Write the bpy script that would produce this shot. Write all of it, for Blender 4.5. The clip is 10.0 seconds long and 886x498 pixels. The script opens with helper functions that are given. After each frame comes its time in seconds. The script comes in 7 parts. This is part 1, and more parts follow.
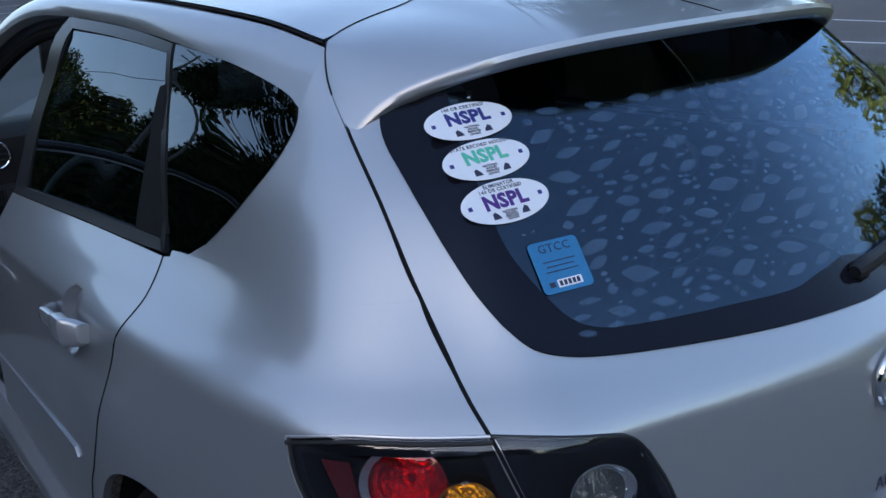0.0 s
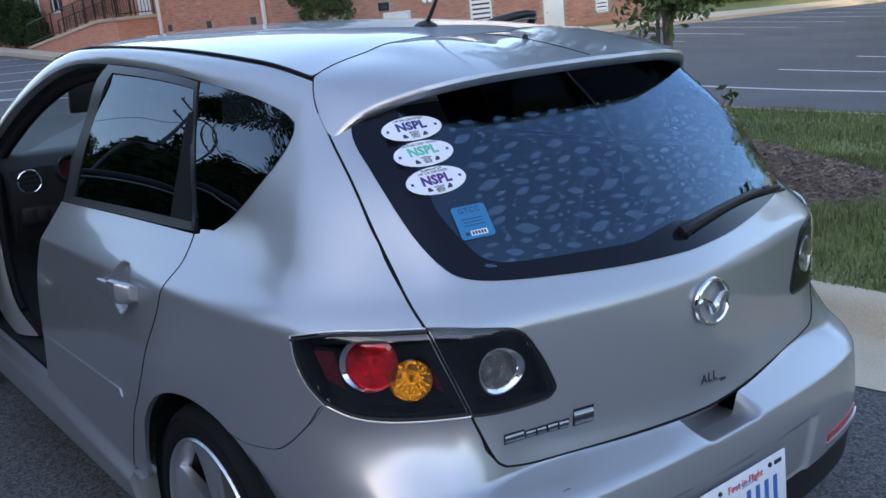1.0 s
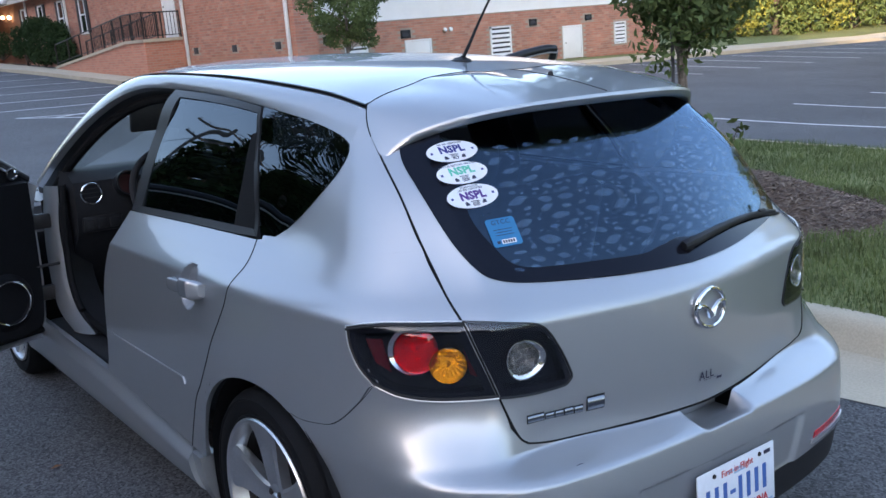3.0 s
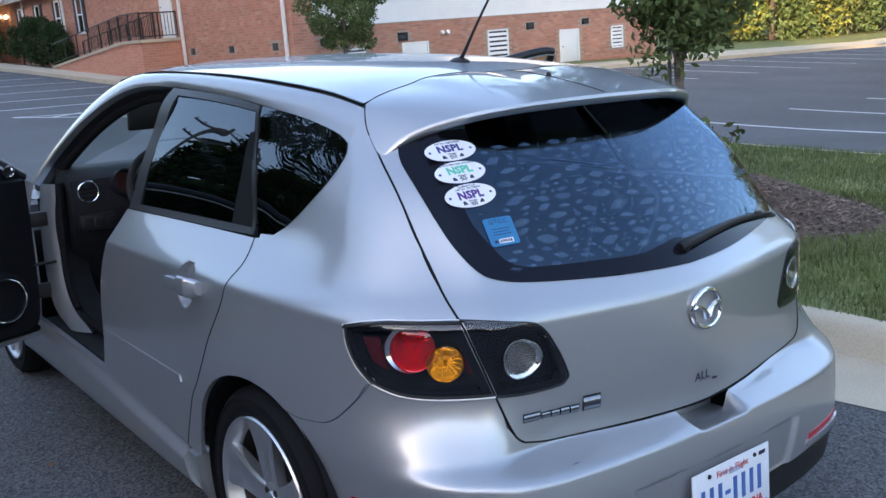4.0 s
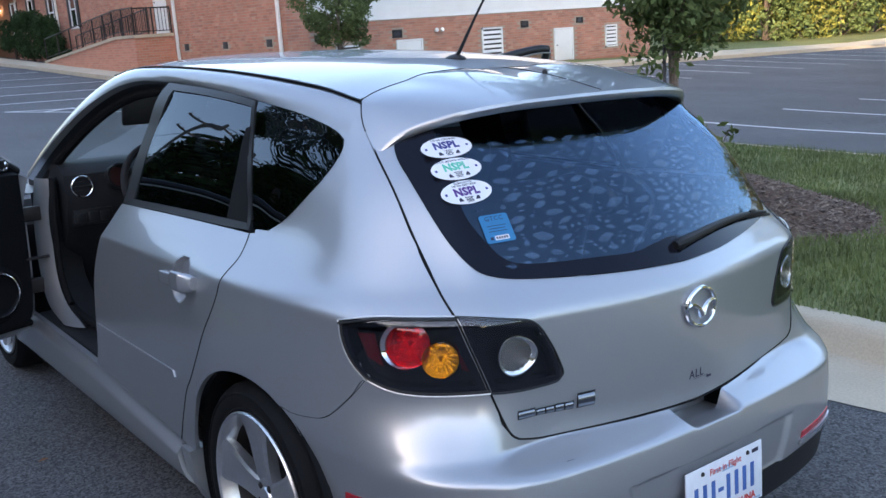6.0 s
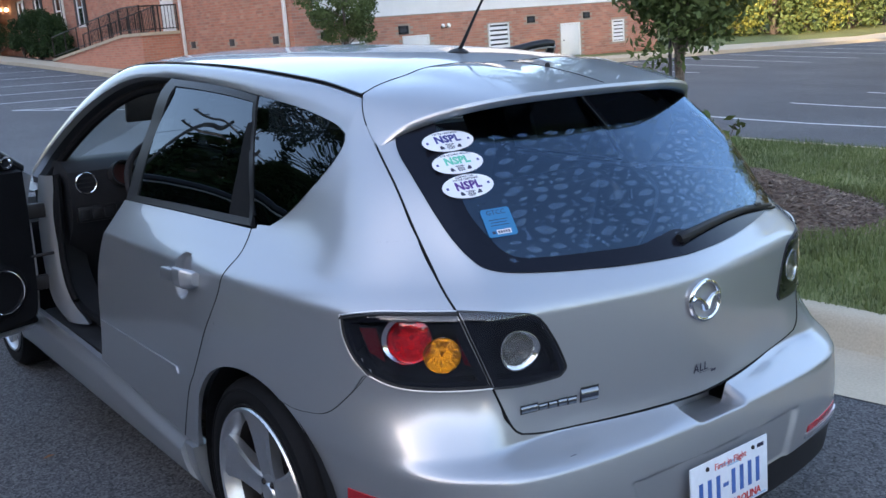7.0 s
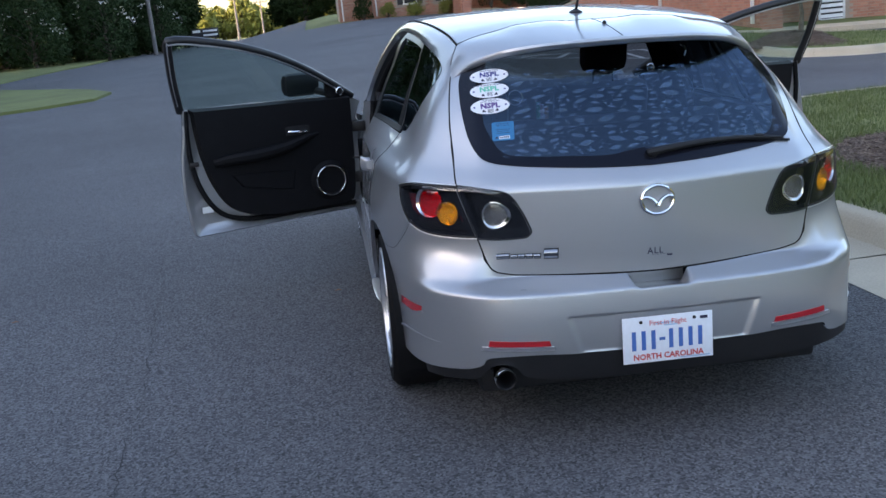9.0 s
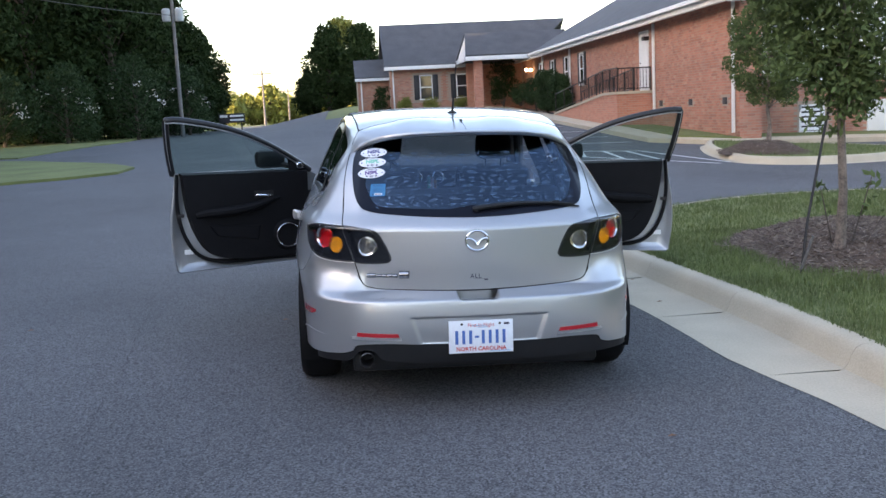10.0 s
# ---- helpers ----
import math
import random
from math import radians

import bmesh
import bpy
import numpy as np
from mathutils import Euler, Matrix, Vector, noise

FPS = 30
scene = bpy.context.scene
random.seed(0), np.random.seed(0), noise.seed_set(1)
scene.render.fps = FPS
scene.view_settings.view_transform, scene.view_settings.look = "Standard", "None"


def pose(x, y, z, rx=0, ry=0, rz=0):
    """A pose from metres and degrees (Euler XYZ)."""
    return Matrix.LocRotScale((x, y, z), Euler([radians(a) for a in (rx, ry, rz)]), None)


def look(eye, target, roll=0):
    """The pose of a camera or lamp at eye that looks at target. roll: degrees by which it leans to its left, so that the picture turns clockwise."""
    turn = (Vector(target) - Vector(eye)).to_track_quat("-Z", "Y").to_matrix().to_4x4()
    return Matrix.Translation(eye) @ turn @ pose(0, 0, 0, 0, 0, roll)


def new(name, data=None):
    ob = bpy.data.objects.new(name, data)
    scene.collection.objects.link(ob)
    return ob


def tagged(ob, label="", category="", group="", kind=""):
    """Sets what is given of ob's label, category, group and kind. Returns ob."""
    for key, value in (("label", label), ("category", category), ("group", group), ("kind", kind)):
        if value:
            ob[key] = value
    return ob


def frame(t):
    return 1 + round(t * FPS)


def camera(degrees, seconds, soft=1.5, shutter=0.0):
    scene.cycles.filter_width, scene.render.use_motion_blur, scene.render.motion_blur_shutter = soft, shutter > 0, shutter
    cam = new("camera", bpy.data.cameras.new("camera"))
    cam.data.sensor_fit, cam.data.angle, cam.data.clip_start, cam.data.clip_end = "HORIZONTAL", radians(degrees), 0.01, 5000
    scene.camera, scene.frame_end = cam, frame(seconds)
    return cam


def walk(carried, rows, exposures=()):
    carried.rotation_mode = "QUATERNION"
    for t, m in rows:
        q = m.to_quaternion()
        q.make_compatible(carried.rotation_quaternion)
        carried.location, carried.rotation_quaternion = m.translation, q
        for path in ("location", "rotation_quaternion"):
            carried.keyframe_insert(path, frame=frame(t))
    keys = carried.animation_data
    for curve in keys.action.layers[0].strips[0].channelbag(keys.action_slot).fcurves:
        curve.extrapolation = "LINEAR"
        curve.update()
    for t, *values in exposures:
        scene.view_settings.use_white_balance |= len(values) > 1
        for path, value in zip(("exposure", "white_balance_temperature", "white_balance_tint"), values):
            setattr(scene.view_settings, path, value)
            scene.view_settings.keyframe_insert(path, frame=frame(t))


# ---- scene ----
# The road falls 1.7 degrees towards the kerb: what stands on it is built level and turned by SLOPE.
SLOPE = pose(0, 0, 0, 0, 1.7, 0)
CAR = SLOPE @ pose(0, 0, -0.03)
cam = camera(50.5, 10.0)
PATH = [
    (0, (-1.247, -0.543, 1.453), (-0.133, 1.01, 0.866), -4.2),
    (0.5, (-1.376, -0.829, 1.467), (-0.242, 0.734, 0.949), -4.9),
    (1, (-1.587, -1.066, 1.462), (-0.404, 0.472, 0.975), -4.4),
    (1.5, (-1.715, -1.226, 1.489), (-0.567, 0.341, 1.011), -3.7),
    (2, (-1.779, -1.256, 1.492), (-0.619, 0.314, 1.054), -3.8),
    (2.5, (-1.802, -1.269, 1.495), (-0.636, 0.296, 1.061), -3.5),
    (4, (-1.817, -1.277, 1.486), (-0.639, 0.282, 1.06), -2.8),
    (4.5, (-1.823, -1.274, 1.484), (-0.636, 0.278, 1.059), -2.6),
    (5, (-1.823, -1.276, 1.484), (-0.629, 0.273, 1.063), -2.5),
    (5.5, (-1.824, -1.274, 1.486), (-0.632, 0.274, 1.058), -2.4),
    (7, (-1.806, -1.274, 1.476), (-0.631, 0.284, 1.038), -2.7),
    (7.5, (-1.731, -1.244, 1.474), (-0.634, 0.369, 1.029), -4.1),
    (8, (-1.463, -1.55, 1.433), (-0.609, 0.207, 1.005), -2.2),
    (8.2, (-1.374, -1.746, 1.45), (-0.646, 0.067, 1.023), -1.7),
    (8.3, (-1.364, -1.899, 1.418), (-0.69, -0.057, 1.027), -1.1),
    (8.5, (-1.301, -2.13, 1.446), (-0.725, -0.256, 1.047), -1.1),
    (8.6, (-1.279, -2.261, 1.502), (-0.743, -0.381, 1.076), -0.6),
    (8.7, (-1.21, -2.381, 1.485), (-0.728, -0.483, 1.075), -1.6),
    (8.8, (-1.19, -2.529, 1.463), (-0.756, -0.619, 1.06), -0.9),
    (8.9, (-1.121, -2.666, 1.486), (-0.797, -0.745, 1.03), -1.7),
    (9, (-1.042, -2.783, 1.449), (-0.816, -0.855, 0.97), -3.9),
    (9.1, (-1.044, -2.938, 1.485), (-0.757, -1.018, 1.004), -2.3),
    (9.2, (-0.949, -3.098, 1.468), (-0.673, -1.156, 1.08), -2.8),
    (9.3, (-0.937, -3.276, 1.47), (-0.633, -1.334, 1.102), -1.3),
    (9.4, (-0.924, -3.43, 1.429), (-0.559, -1.494, 1.081), 0.3),
    (9.5, (-0.843, -3.547, 1.424), (-0.484, -1.615, 1.051), 0.6),
    (9.7, (-0.776, -3.836, 1.458), (-0.451, -1.883, 1.175), 0.6),
    (9.8, (-0.773, -4.026, 1.465), (-0.445, -2.069, 1.215), 0.2),
    (10, (-0.612, -4.258, 1.426), (-0.408, -2.289, 1.141), -1.2),
]
walk(cam, [(t, CAR @ look(eye, target, roll)) for t, eye, target, roll in PATH],
     [(0.0, 2.08, 6600, 16), (0.5, 1.95, 6650, 17), (1.0, 2.38, 6750, 18), (2.5, 2.65, 6950, 18), (7.5, 2.67, 7000, 18), (8.0, 2.67, 7050, 18), (8.5, 2.50, 7100, 19), (9.0, 2.58, 7250, 19), (9.3, 2.82, 7350, 19), (9.8, 2.95, 7550, 20), (10.0, 2.84, 7600, 20)])

# ---- light: an evening sky, the sun low behind woods ----
world = bpy.data.worlds.new("evening_sky")
scene.world = world
world.use_nodes = True
wn = world.node_tree
sky = wn.nodes.new("ShaderNodeTexSky")
sky.sky_type = "NISHITA"
sky.sun_disc = False
SUN_EL, SUN_ROT = radians(13.0), radians(246.0)
sky.sun_elevation, sky.sun_rotation = SUN_EL, SUN_ROT
sky.air_density, sky.dust_density, sky.ozone_density = 1.0, 1.5, 1.5
bg = wn.nodes["Background"]
bg.inputs["Strength"].default_value = 0.13
wn.links.new(sky.outputs["Color"], bg.inputs["Color"])
sun_data = bpy.data.lights.new("sun", "SUN")
sun_data.energy, sun_data.angle, sun_data.color = 2.0, radians(0.5), (1.0, 0.80, 0.55)
sun = new("sun", sun_data)
SUN_DIR = Vector((math.sin(SUN_ROT) * math.cos(SUN_EL), math.cos(SUN_ROT) * math.cos(SUN_EL), math.sin(SUN_EL)))
sun.matrix_world = look(SUN_DIR * 300, (0, 0, 0))

# ---- materials ----
def mat(name, color, rough=0.5, metal=0.0, vary=0.15, scale=8.0, fine=120.0, bump=0.0, spec=0.5, coat=0.0, dark=None, rnd=0.0):
    """A principled material whose colour wanders at two scales, with fine relief; rnd: change from piece to piece."""
    m = bpy.data.materials.new(name)
    m.use_nodes = True
    nt = m.node_tree
    b = nt.nodes["Principled BSDF"]
    b.inputs["Roughness"].default_value, b.inputs["Metallic"].default_value = rough, metal
    b.inputs["Specular IOR Level"].default_value = spec
    b.inputs["Coat Weight"].default_value, b.inputs["Coat Roughness"].default_value = coat, 0.03
    co = nt.nodes.new("ShaderNodeTexCoord")
    n1, n2 = nt.nodes.new("ShaderNodeTexNoise"), nt.nodes.new("ShaderNodeTexNoise")
    n1.inputs["Scale"].default_value, n2.inputs["Scale"].default_value = scale, fine
    n1.inputs["Detail"].default_value, n2.inputs["Detail"].default_value = 4.0, 2.0
    for n in (n1, n2):
        nt.links.new(co.outputs["Object"], n.inputs["Vector"])
    add = nt.nodes.new("ShaderNodeMath")
    add.operation = "ADD"
    nt.links.new(n1.outputs["Fac"], add.inputs[0])
    nt.links.new(n2.outputs["Fac"], add.inputs[1])
    last = add.outputs[0]
    if rnd:
        inf, mul = nt.nodes.new("ShaderNodeObjectInfo"), nt.nodes.new("ShaderNodeMath")
        mul.operation = "MULTIPLY_ADD"
        mul.inputs[1].default_value = rnd
        nt.links.new(inf.outputs["Random"], mul.inputs[0])
        nt.links.new(last, mul.inputs[2])
        last = mul.outputs[0]
    r = nt.nodes.new("ShaderNodeMapRange")
    r.inputs["From Min"].default_value, r.inputs["From Max"].default_value = 0.6, 1.4 + rnd
    nt.links.new(last, r.inputs["Value"])
    mix = nt.nodes.new("ShaderNodeMix")
    mix.data_type = "RGBA"
    lo = dark or tuple(c * (1 - vary) for c in color)
    hi = tuple(min(1, c * (1 + vary)) for c in color)
    mix.inputs["A"].default_value, mix.inputs["B"].default_value = (*lo, 1), (*hi, 1)
    nt.links.new(r.outputs["Result"], mix.inputs["Factor"])
    nt.links.new(mix.outputs["Result"], b.inputs["Base Color"])
    if bump:
        bp = nt.nodes.new("ShaderNodeBump")
        bp.inputs["Strength"].default_value, bp.inputs["Distance"].default_value = 0.6, bump
        nt.links.new(n2.outputs["Fac"], bp.inputs["Height"])
        nt.links.new(bp.outputs["Normal"], b.inputs["Normal"])
    return m


def glass(name, tint, rough=0.0, f0=0.05, sheen=(1, 1, 1)):
    """Thin glass: what is behind shows through the tint, and the sky mirrors by Fresnel's law."""
    m = bpy.data.materials.new(name)
    m.use_nodes = True
    nt = m.node_tree
    nt.nodes.remove(nt.nodes["Principled BSDF"])
    tr, gl, mx, lw, pw, ma = (nt.nodes.new("ShaderNode" + k) for k in ("BsdfTransparent", "BsdfGlossy", "MixShader", "LayerWeight", "Math", "Math"))
    tr.inputs["Color"].default_value = (*tint, 1)
    gl.inputs["Roughness"].default_value = rough
    gl.inputs["Color"].default_value = (*sheen, 1)
    lw.inputs["Blend"].default_value = 0.5
    pw.operation, ma.operation = "POWER", "MULTIPLY_ADD"
    pw.inputs[1].default_value, ma.inputs[1].default_value, ma.inputs[2].default_value = 4.5, 1 - f0, f0
    nt.links.new(lw.outputs["Facing"], pw.inputs[0])
    nt.links.new(pw.outputs[0], ma.inputs[0])
    nt.links.new(ma.outputs[0], mx.inputs[0])
    nt.links.new(tr.outputs[0], mx.inputs[1])
    nt.links.new(gl.outputs[0], mx.inputs[2])
    nt.links.new(mx.outputs[0], nt.nodes["Material Output"].inputs["Surface"])
    return m


M_PAINT = mat("silver_paint", (0.480, 0.490, 0.510), 0.47, 0.80, 0.03, 1.5, 900, 0.0, coat=1.0)
nt = M_PAINT.node_tree
bs = nt.nodes["Principled BSDF"]
bs.inputs["Coat IOR"].default_value, bs.inputs["Coat Weight"].default_value = 1.48, 0.75
# flakes lying flat in the lacquer mirror more sharply than the rest
fl, mx = nt.nodes.new("ShaderNodeBsdfPrincipled"), nt.nodes.new("ShaderNodeMixShader")
fl.inputs["Metallic"].default_value, fl.inputs["Roughness"].default_value = 0.9, 0.24
fl.inputs["Coat Weight"].default_value, fl.inputs["Coat Roughness"].default_value, fl.inputs["Coat IOR"].default_value = 0.75, 0.03, 1.48
nt.links.new(bs.inputs["Base Color"].links[0].from_socket, fl.inputs["Base Color"])
mx.inputs[0].default_value = 0.36
nt.links.new(bs.outputs[0], mx.inputs[1])
nt.links.new(fl.outputs[0], mx.inputs[2])
nt.links.new(mx.outputs[0], nt.nodes["Material Output"].inputs["Surface"])
bs.inputs["Roughness"].default_value = 0.52
for b in (bs, fl):
    b.inputs["Specular Tint"].default_value = (0.52, 0.55, 0.60, 1)
M_BLACK = mat("black_plastic", (0.013, 0.013, 0.015), 0.5, 0.0, 0.2, 10, 300, 0.0004, spec=0.3)
M_BLACKGLOSS = mat("black_gloss", (0.009, 0.009, 0.013), 0.08, 0.0, 0.1, spec=0.2)
M_BLACKGLOSS.node_tree.nodes["Principled BSDF"].inputs["Specular Tint"].default_value = (0.5, 0.72, 1.0, 1)
M_RUBBER = mat("rubber", (0.006, 0.006, 0.007), 0.8, 0.0, 0.25, 12, 200, 0.001, spec=0.2)
M_CHROME = mat("chrome", (0.82, 0.83, 0.85), 0.10, 1.0, 0.04)
M_NAMEBAR = mat("dark_chrome", (0.24, 0.25, 0.28), 0.16, 1.0, 0.05)
M_ALLOY = mat("alloy", (0.60, 0.61, 0.63), 0.32, 0.9, 0.08)
M_INTERIOR = mat("interior_black", (0.018, 0.018, 0.021), 0.65, 0.0, 0.25, 14, 250, 0.0008, spec=0.25)
M_SEAT = mat("seat_cloth", (0.05, 0.05, 0.055), 0.9, 0.0, 0.3, 20, 400, 0.001)
M_TINT = glass("tinted_glass", (0.34, 0.36, 0.38), 0.0, 0.095, (0.46, 0.70, 1.0))
M_CLEARGLASS = glass("clear_glass", (0.75, 0.82, 0.80))
M_SIDEGLASS = glass("dark_side_glass", (0.06, 0.066, 0.072), 0.0, 0.10, (0.78, 0.89, 1.0))
M_DOORGLASS = glass("door_glass", (0.55, 0.68, 0.66))
M_FRAME = mat("satin_frame", (0.018, 0.019, 0.022), 0.30, 0.0, 0.1, spec=0.2)
M_FRAMEBLACK = mat("black_frame", (0.015, 0.015, 0.017), 0.35)
M_DOORTRIM = mat("door_lining", (0.007, 0.007, 0.0085), 0.6, 0.0, 0.25, 12, 260, 0.0008, spec=0.12)
M_HEADLINER = mat("headliner", (0.34, 0.34, 0.32), 0.95)
M_HEADREST = mat("head_rest_cloth", (0.055, 0.052, 0.05), 0.95)
# The red glow of the dials is put into this face colour.
M_GAUGEGLOW = mat("gauge_glow_face", (0.06, 0.014, 0.012), 0.4)
M_SMOKE = glass("smoky_lens", (0.50, 0.50, 0.48), 0.0, 0.05)
M_LENS = glass("lens_glass", (0.95, 0.95, 0.95), 0.0, 0.05)
M_RED = glass("red_lens", (0.78, 0.022, 0.050), 0.0, 0.075, (0.9, 0.85, 0.95))
M_AMBER = glass("amber_lens", (1.0, 0.58, 0.09), 0.0, 0.05)
M_MARKER = mat("dim_red_lens", (0.075, 0.004, 0.008), 0.2, 0.0, 0.3, 60, 150, 0.003)
M_BOWL = mat("lamp_reflector", (0.92, 0.92, 0.94), 0.12, 1.0, 0.1, 60, 130, 0.005)
M_DARKBOWL = mat("dark_reflector", (0.62, 0.62, 0.65), 0.12, 1.0, 0.3, 50, 110, 0.008)
M_REDREFL = mat("red_reflector", (0.42, 0.012, 0.020), 0.25, 0.0, 0.1, 60, 300, 0.0006, coat=0.6)
M_WHITE = mat("white_vinyl", (0.80, 0.80, 0.84), 0.35, 0.0, 0.03)
M_BLUE = mat("blue_print", (0.02, 0.025, 0.20), 0.4)
M_GREEN = mat("green_print", (0.08, 0.52, 0.36), 0.4)
M_ORANGE = mat("orange_cloth", (0.75, 0.25, 0.05), 0.7)
M_PURPLE = mat("purple_print", (0.075, 0.016, 0.20), 0.4)
M_INK = mat("black_print", (0.02, 0.02, 0.05), 0.4)
M_PERMIT = mat("blue_permit", (0.014, 0.18, 0.38), 0.35, 0.0, 0.08)
M_PLATE = mat("plate_white", (0.74, 0.78, 0.84), 0.35, 0.0, 0.06, 12, 60)
M_PLATEBLUE = mat("plate_blue", (0.05, 0.14, 0.42), 0.4)
M_PALEBLUE = mat("plate_pale_blue", (0.30, 0.50, 0.68), 0.4)
M_PLATERED = mat("plate_red", (0.60, 0.05, 0.05), 0.4)
M_BUBBLE = mat("film_bubble", (0.13, 0.25, 0.42), 0.25, 0.0, 0.25, 9, 60)
M_BUBBLE.node_tree.nodes["Principled BSDF"].inputs["Alpha"].default_value = 0.25
M_ASPHALT = mat("asphalt", (0.065, 0.065, 0.070), 0.85, 0.0, 0.35, 0.45, 340, 0.003)
nt = M_ASPHALT.node_tree
vo, rp, mx, co = (nt.nodes.new("ShaderNode" + k) for k in ("TexVoronoi", "ValToRGB", "Mix", "TexCoord"))
vo.inputs["Scale"].default_value = 135.0
nt.links.new(co.outputs["Object"], vo.inputs["Vector"])
rp.color_ramp.elements[0].color, rp.color_ramp.elements[1].color = (0.30, 0.30, 0.31, 1), (3.0, 3.0, 2.95, 1)
rp.color_ramp.elements[0].position, rp.color_ramp.elements[1].position = 0.15, 1.0
nt.links.new(vo.outputs["Color"], rp.inputs["Fac"])
mx.data_type, mx.blend_type = "RGBA", "MULTIPLY"
mx.inputs["Factor"].default_value = 0.82
bs = nt.nodes["Principled BSDF"]
src = bs.inputs["Base Color"].links[0].from_socket
nt.links.new(src, mx.inputs["A"])
nt.links.new(rp.outputs["Color"], mx.inputs["B"])
nt.links.new(mx.outputs["Result"], bs.inputs["Base Color"])
M_CONCRETE = mat("concrete", (0.50, 0.43, 0.325), 0.85, 0.0, 0.16, 2.2, 90, 0.002)
M_CRACK = mat("crack_filler", (0.034, 0.034, 0.036), 0.9)
M_LINE = mat("road_paint", (0.62, 0.62, 0.62), 0.8, 0.0, 0.18, 3, 80)
M_GRASS = mat("grass", (0.150, 0.170, 0.055), 0.9, 0.0, 0.35, 0.9, 60, 0.01)
M_BLADE = mat("grass_blade", (0.112, 0.148, 0.048), 0.75, 0.0, 0.5, 2.2, 30)
M_MULCH = mat("mulch", (0.105, 0.072, 0.055), 0.95, 0.0, 0.4, 6, 70, 0.02)
M_BARK = mat("bark", (0.085, 0.066, 0.056), 0.9, 0.0, 0.4, 9, 60, 0.006)
M_YOUNGBARK = mat("young_bark", (0.17, 0.135, 0.115), 0.9, 0.0, 0.65, 14, 70, 0.004)
M_LEAF = mat("leaf", (0.088, 0.128, 0.044), 0.7, 0.0, 0.35, 1.5, 20, spec=0.25)
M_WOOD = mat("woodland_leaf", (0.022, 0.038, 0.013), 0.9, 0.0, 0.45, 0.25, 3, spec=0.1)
# Evening sun on the crowns is put into this leaf colour.
M_YELLOWSUNLEAF = mat("yellow_sun_leaf", (0.17, 0.18, 0.032), 0.7, 0.0, 0.4, 0.4, 4)
M_BRICK = mat("brick", (0.41, 0.18, 0.125), 0.85, 0.0, 0.28, 3, 60, 0.002, rnd=0.9)
M_MORTAR = mat("mortar", (0.36, 0.29, 0.24), 0.9, 0.0, 0.15, 5, 80, 0.002)
M_SHINGLE = mat("roof_shingle", (0.075, 0.078, 0.088), 0.9, 0.0, 0.25, 1.5, 18, 0.004)
M_TRIM = mat("white_trim", (0.74, 0.75, 0.76), 0.5, 0.0, 0.06, 3, 60)
M_SHUTTER = mat("dark_shutter", (0.025, 0.025, 0.03), 0.6)
M_IRON = mat("dark_iron", (0.022, 0.018, 0.018), 0.5, 0.2)
M_PANE = mat("window_pane", (0.03, 0.035, 0.04), 0.05, 0.0, 0.2, coat=1.0)
M_LEAF2 = mat("dense_leaf", (0.027, 0.052, 0.019), 0.75, 0.0, 0.4, 1.2, 18, spec=0.2)
M_BLOSSOM = mat("blossom", (0.62, 0.58, 0.56), 0.8)
M_DEADLEAF = mat("dead_leaf", (0.20, 0.09, 0.04), 0.8)
M_GLOW = mat("lit_lamp", (0.9, 0.8, 0.6), 0.5)
M_GLOW.node_tree.nodes["Principled BSDF"].inputs["Emission Color"].default_value = (1.0, 0.78, 0.45, 1)
M_GLOW.node_tree.nodes["Principled BSDF"].inputs["Emission Strength"].default_value = 3.0
M_GREYTANK = mat("grey_tank", (0.42, 0.44, 0.46), 0.5)
M_POLE = mat("weathered_pole", (0.16, 0.15, 0.15), 0.8, 0.0, 0.3, 4, 60)


def island_mat(name, cols, rough, bump=0.002, wash=1.5):
    """Colour chosen piece by piece inside one joined mesh."""
    m = bpy.data.materials.new(name)
    m.use_nodes = True
    nt = m.node_tree
    b = nt.nodes["Principled BSDF"]
    b.inputs["Roughness"].default_value = rough
    g, rp, co, nz, mx = (nt.nodes.new("ShaderNode" + k) for k in ("NewGeometry", "ValToRGB", "TexCoord", "TexNoise", "Mix"))
    rp.color_ramp.interpolation = "LINEAR"
    while len(rp.color_ramp.elements) < len(cols):
        rp.color_ramp.elements.new(0.5)
    for i, c in enumerate(cols):
        rp.color_ramp.elements[i].position = i / (len(cols) - 1)
        rp.color_ramp.elements[i].color = (*c, 1)
    nt.links.new(g.outputs["Random Per Island"], rp.inputs["Fac"])
    nz.inputs["Scale"].default_value, nz.inputs["Detail"].default_value = wash, 6.0
    nt.links.new(co.outputs["Object"], nz.inputs["Vector"])
    mx.data_type, mx.blend_type = "RGBA", "MULTIPLY"
    mx.inputs["Factor"].default_value = 0.35
    nt.links.new(rp.outputs["Color"], mx.inputs["A"])
    nt.links.new(nz.outputs["Fac"], mx.inputs["B"])
    nt.links.new(mx.outputs["Result"], b.inputs["Base Color"])
    return m


M_BRICKS = island_mat("brick_run", [(0.46, 0.21, 0.15), (0.56, 0.26, 0.185), (0.52, 0.23, 0.16), (0.58, 0.29, 0.21), (0.41, 0.19, 0.145), (0.58, 0.33, 0.245)], 0.85)
M_CHIPS = island_mat("wood_chip", [(0.07, 0.05, 0.04), (0.15, 0.105, 0.085), (0.24, 0.19, 0.16), (0.12, 0.09, 0.075), (0.34, 0.28, 0.24)], 0.95, 0, 3)


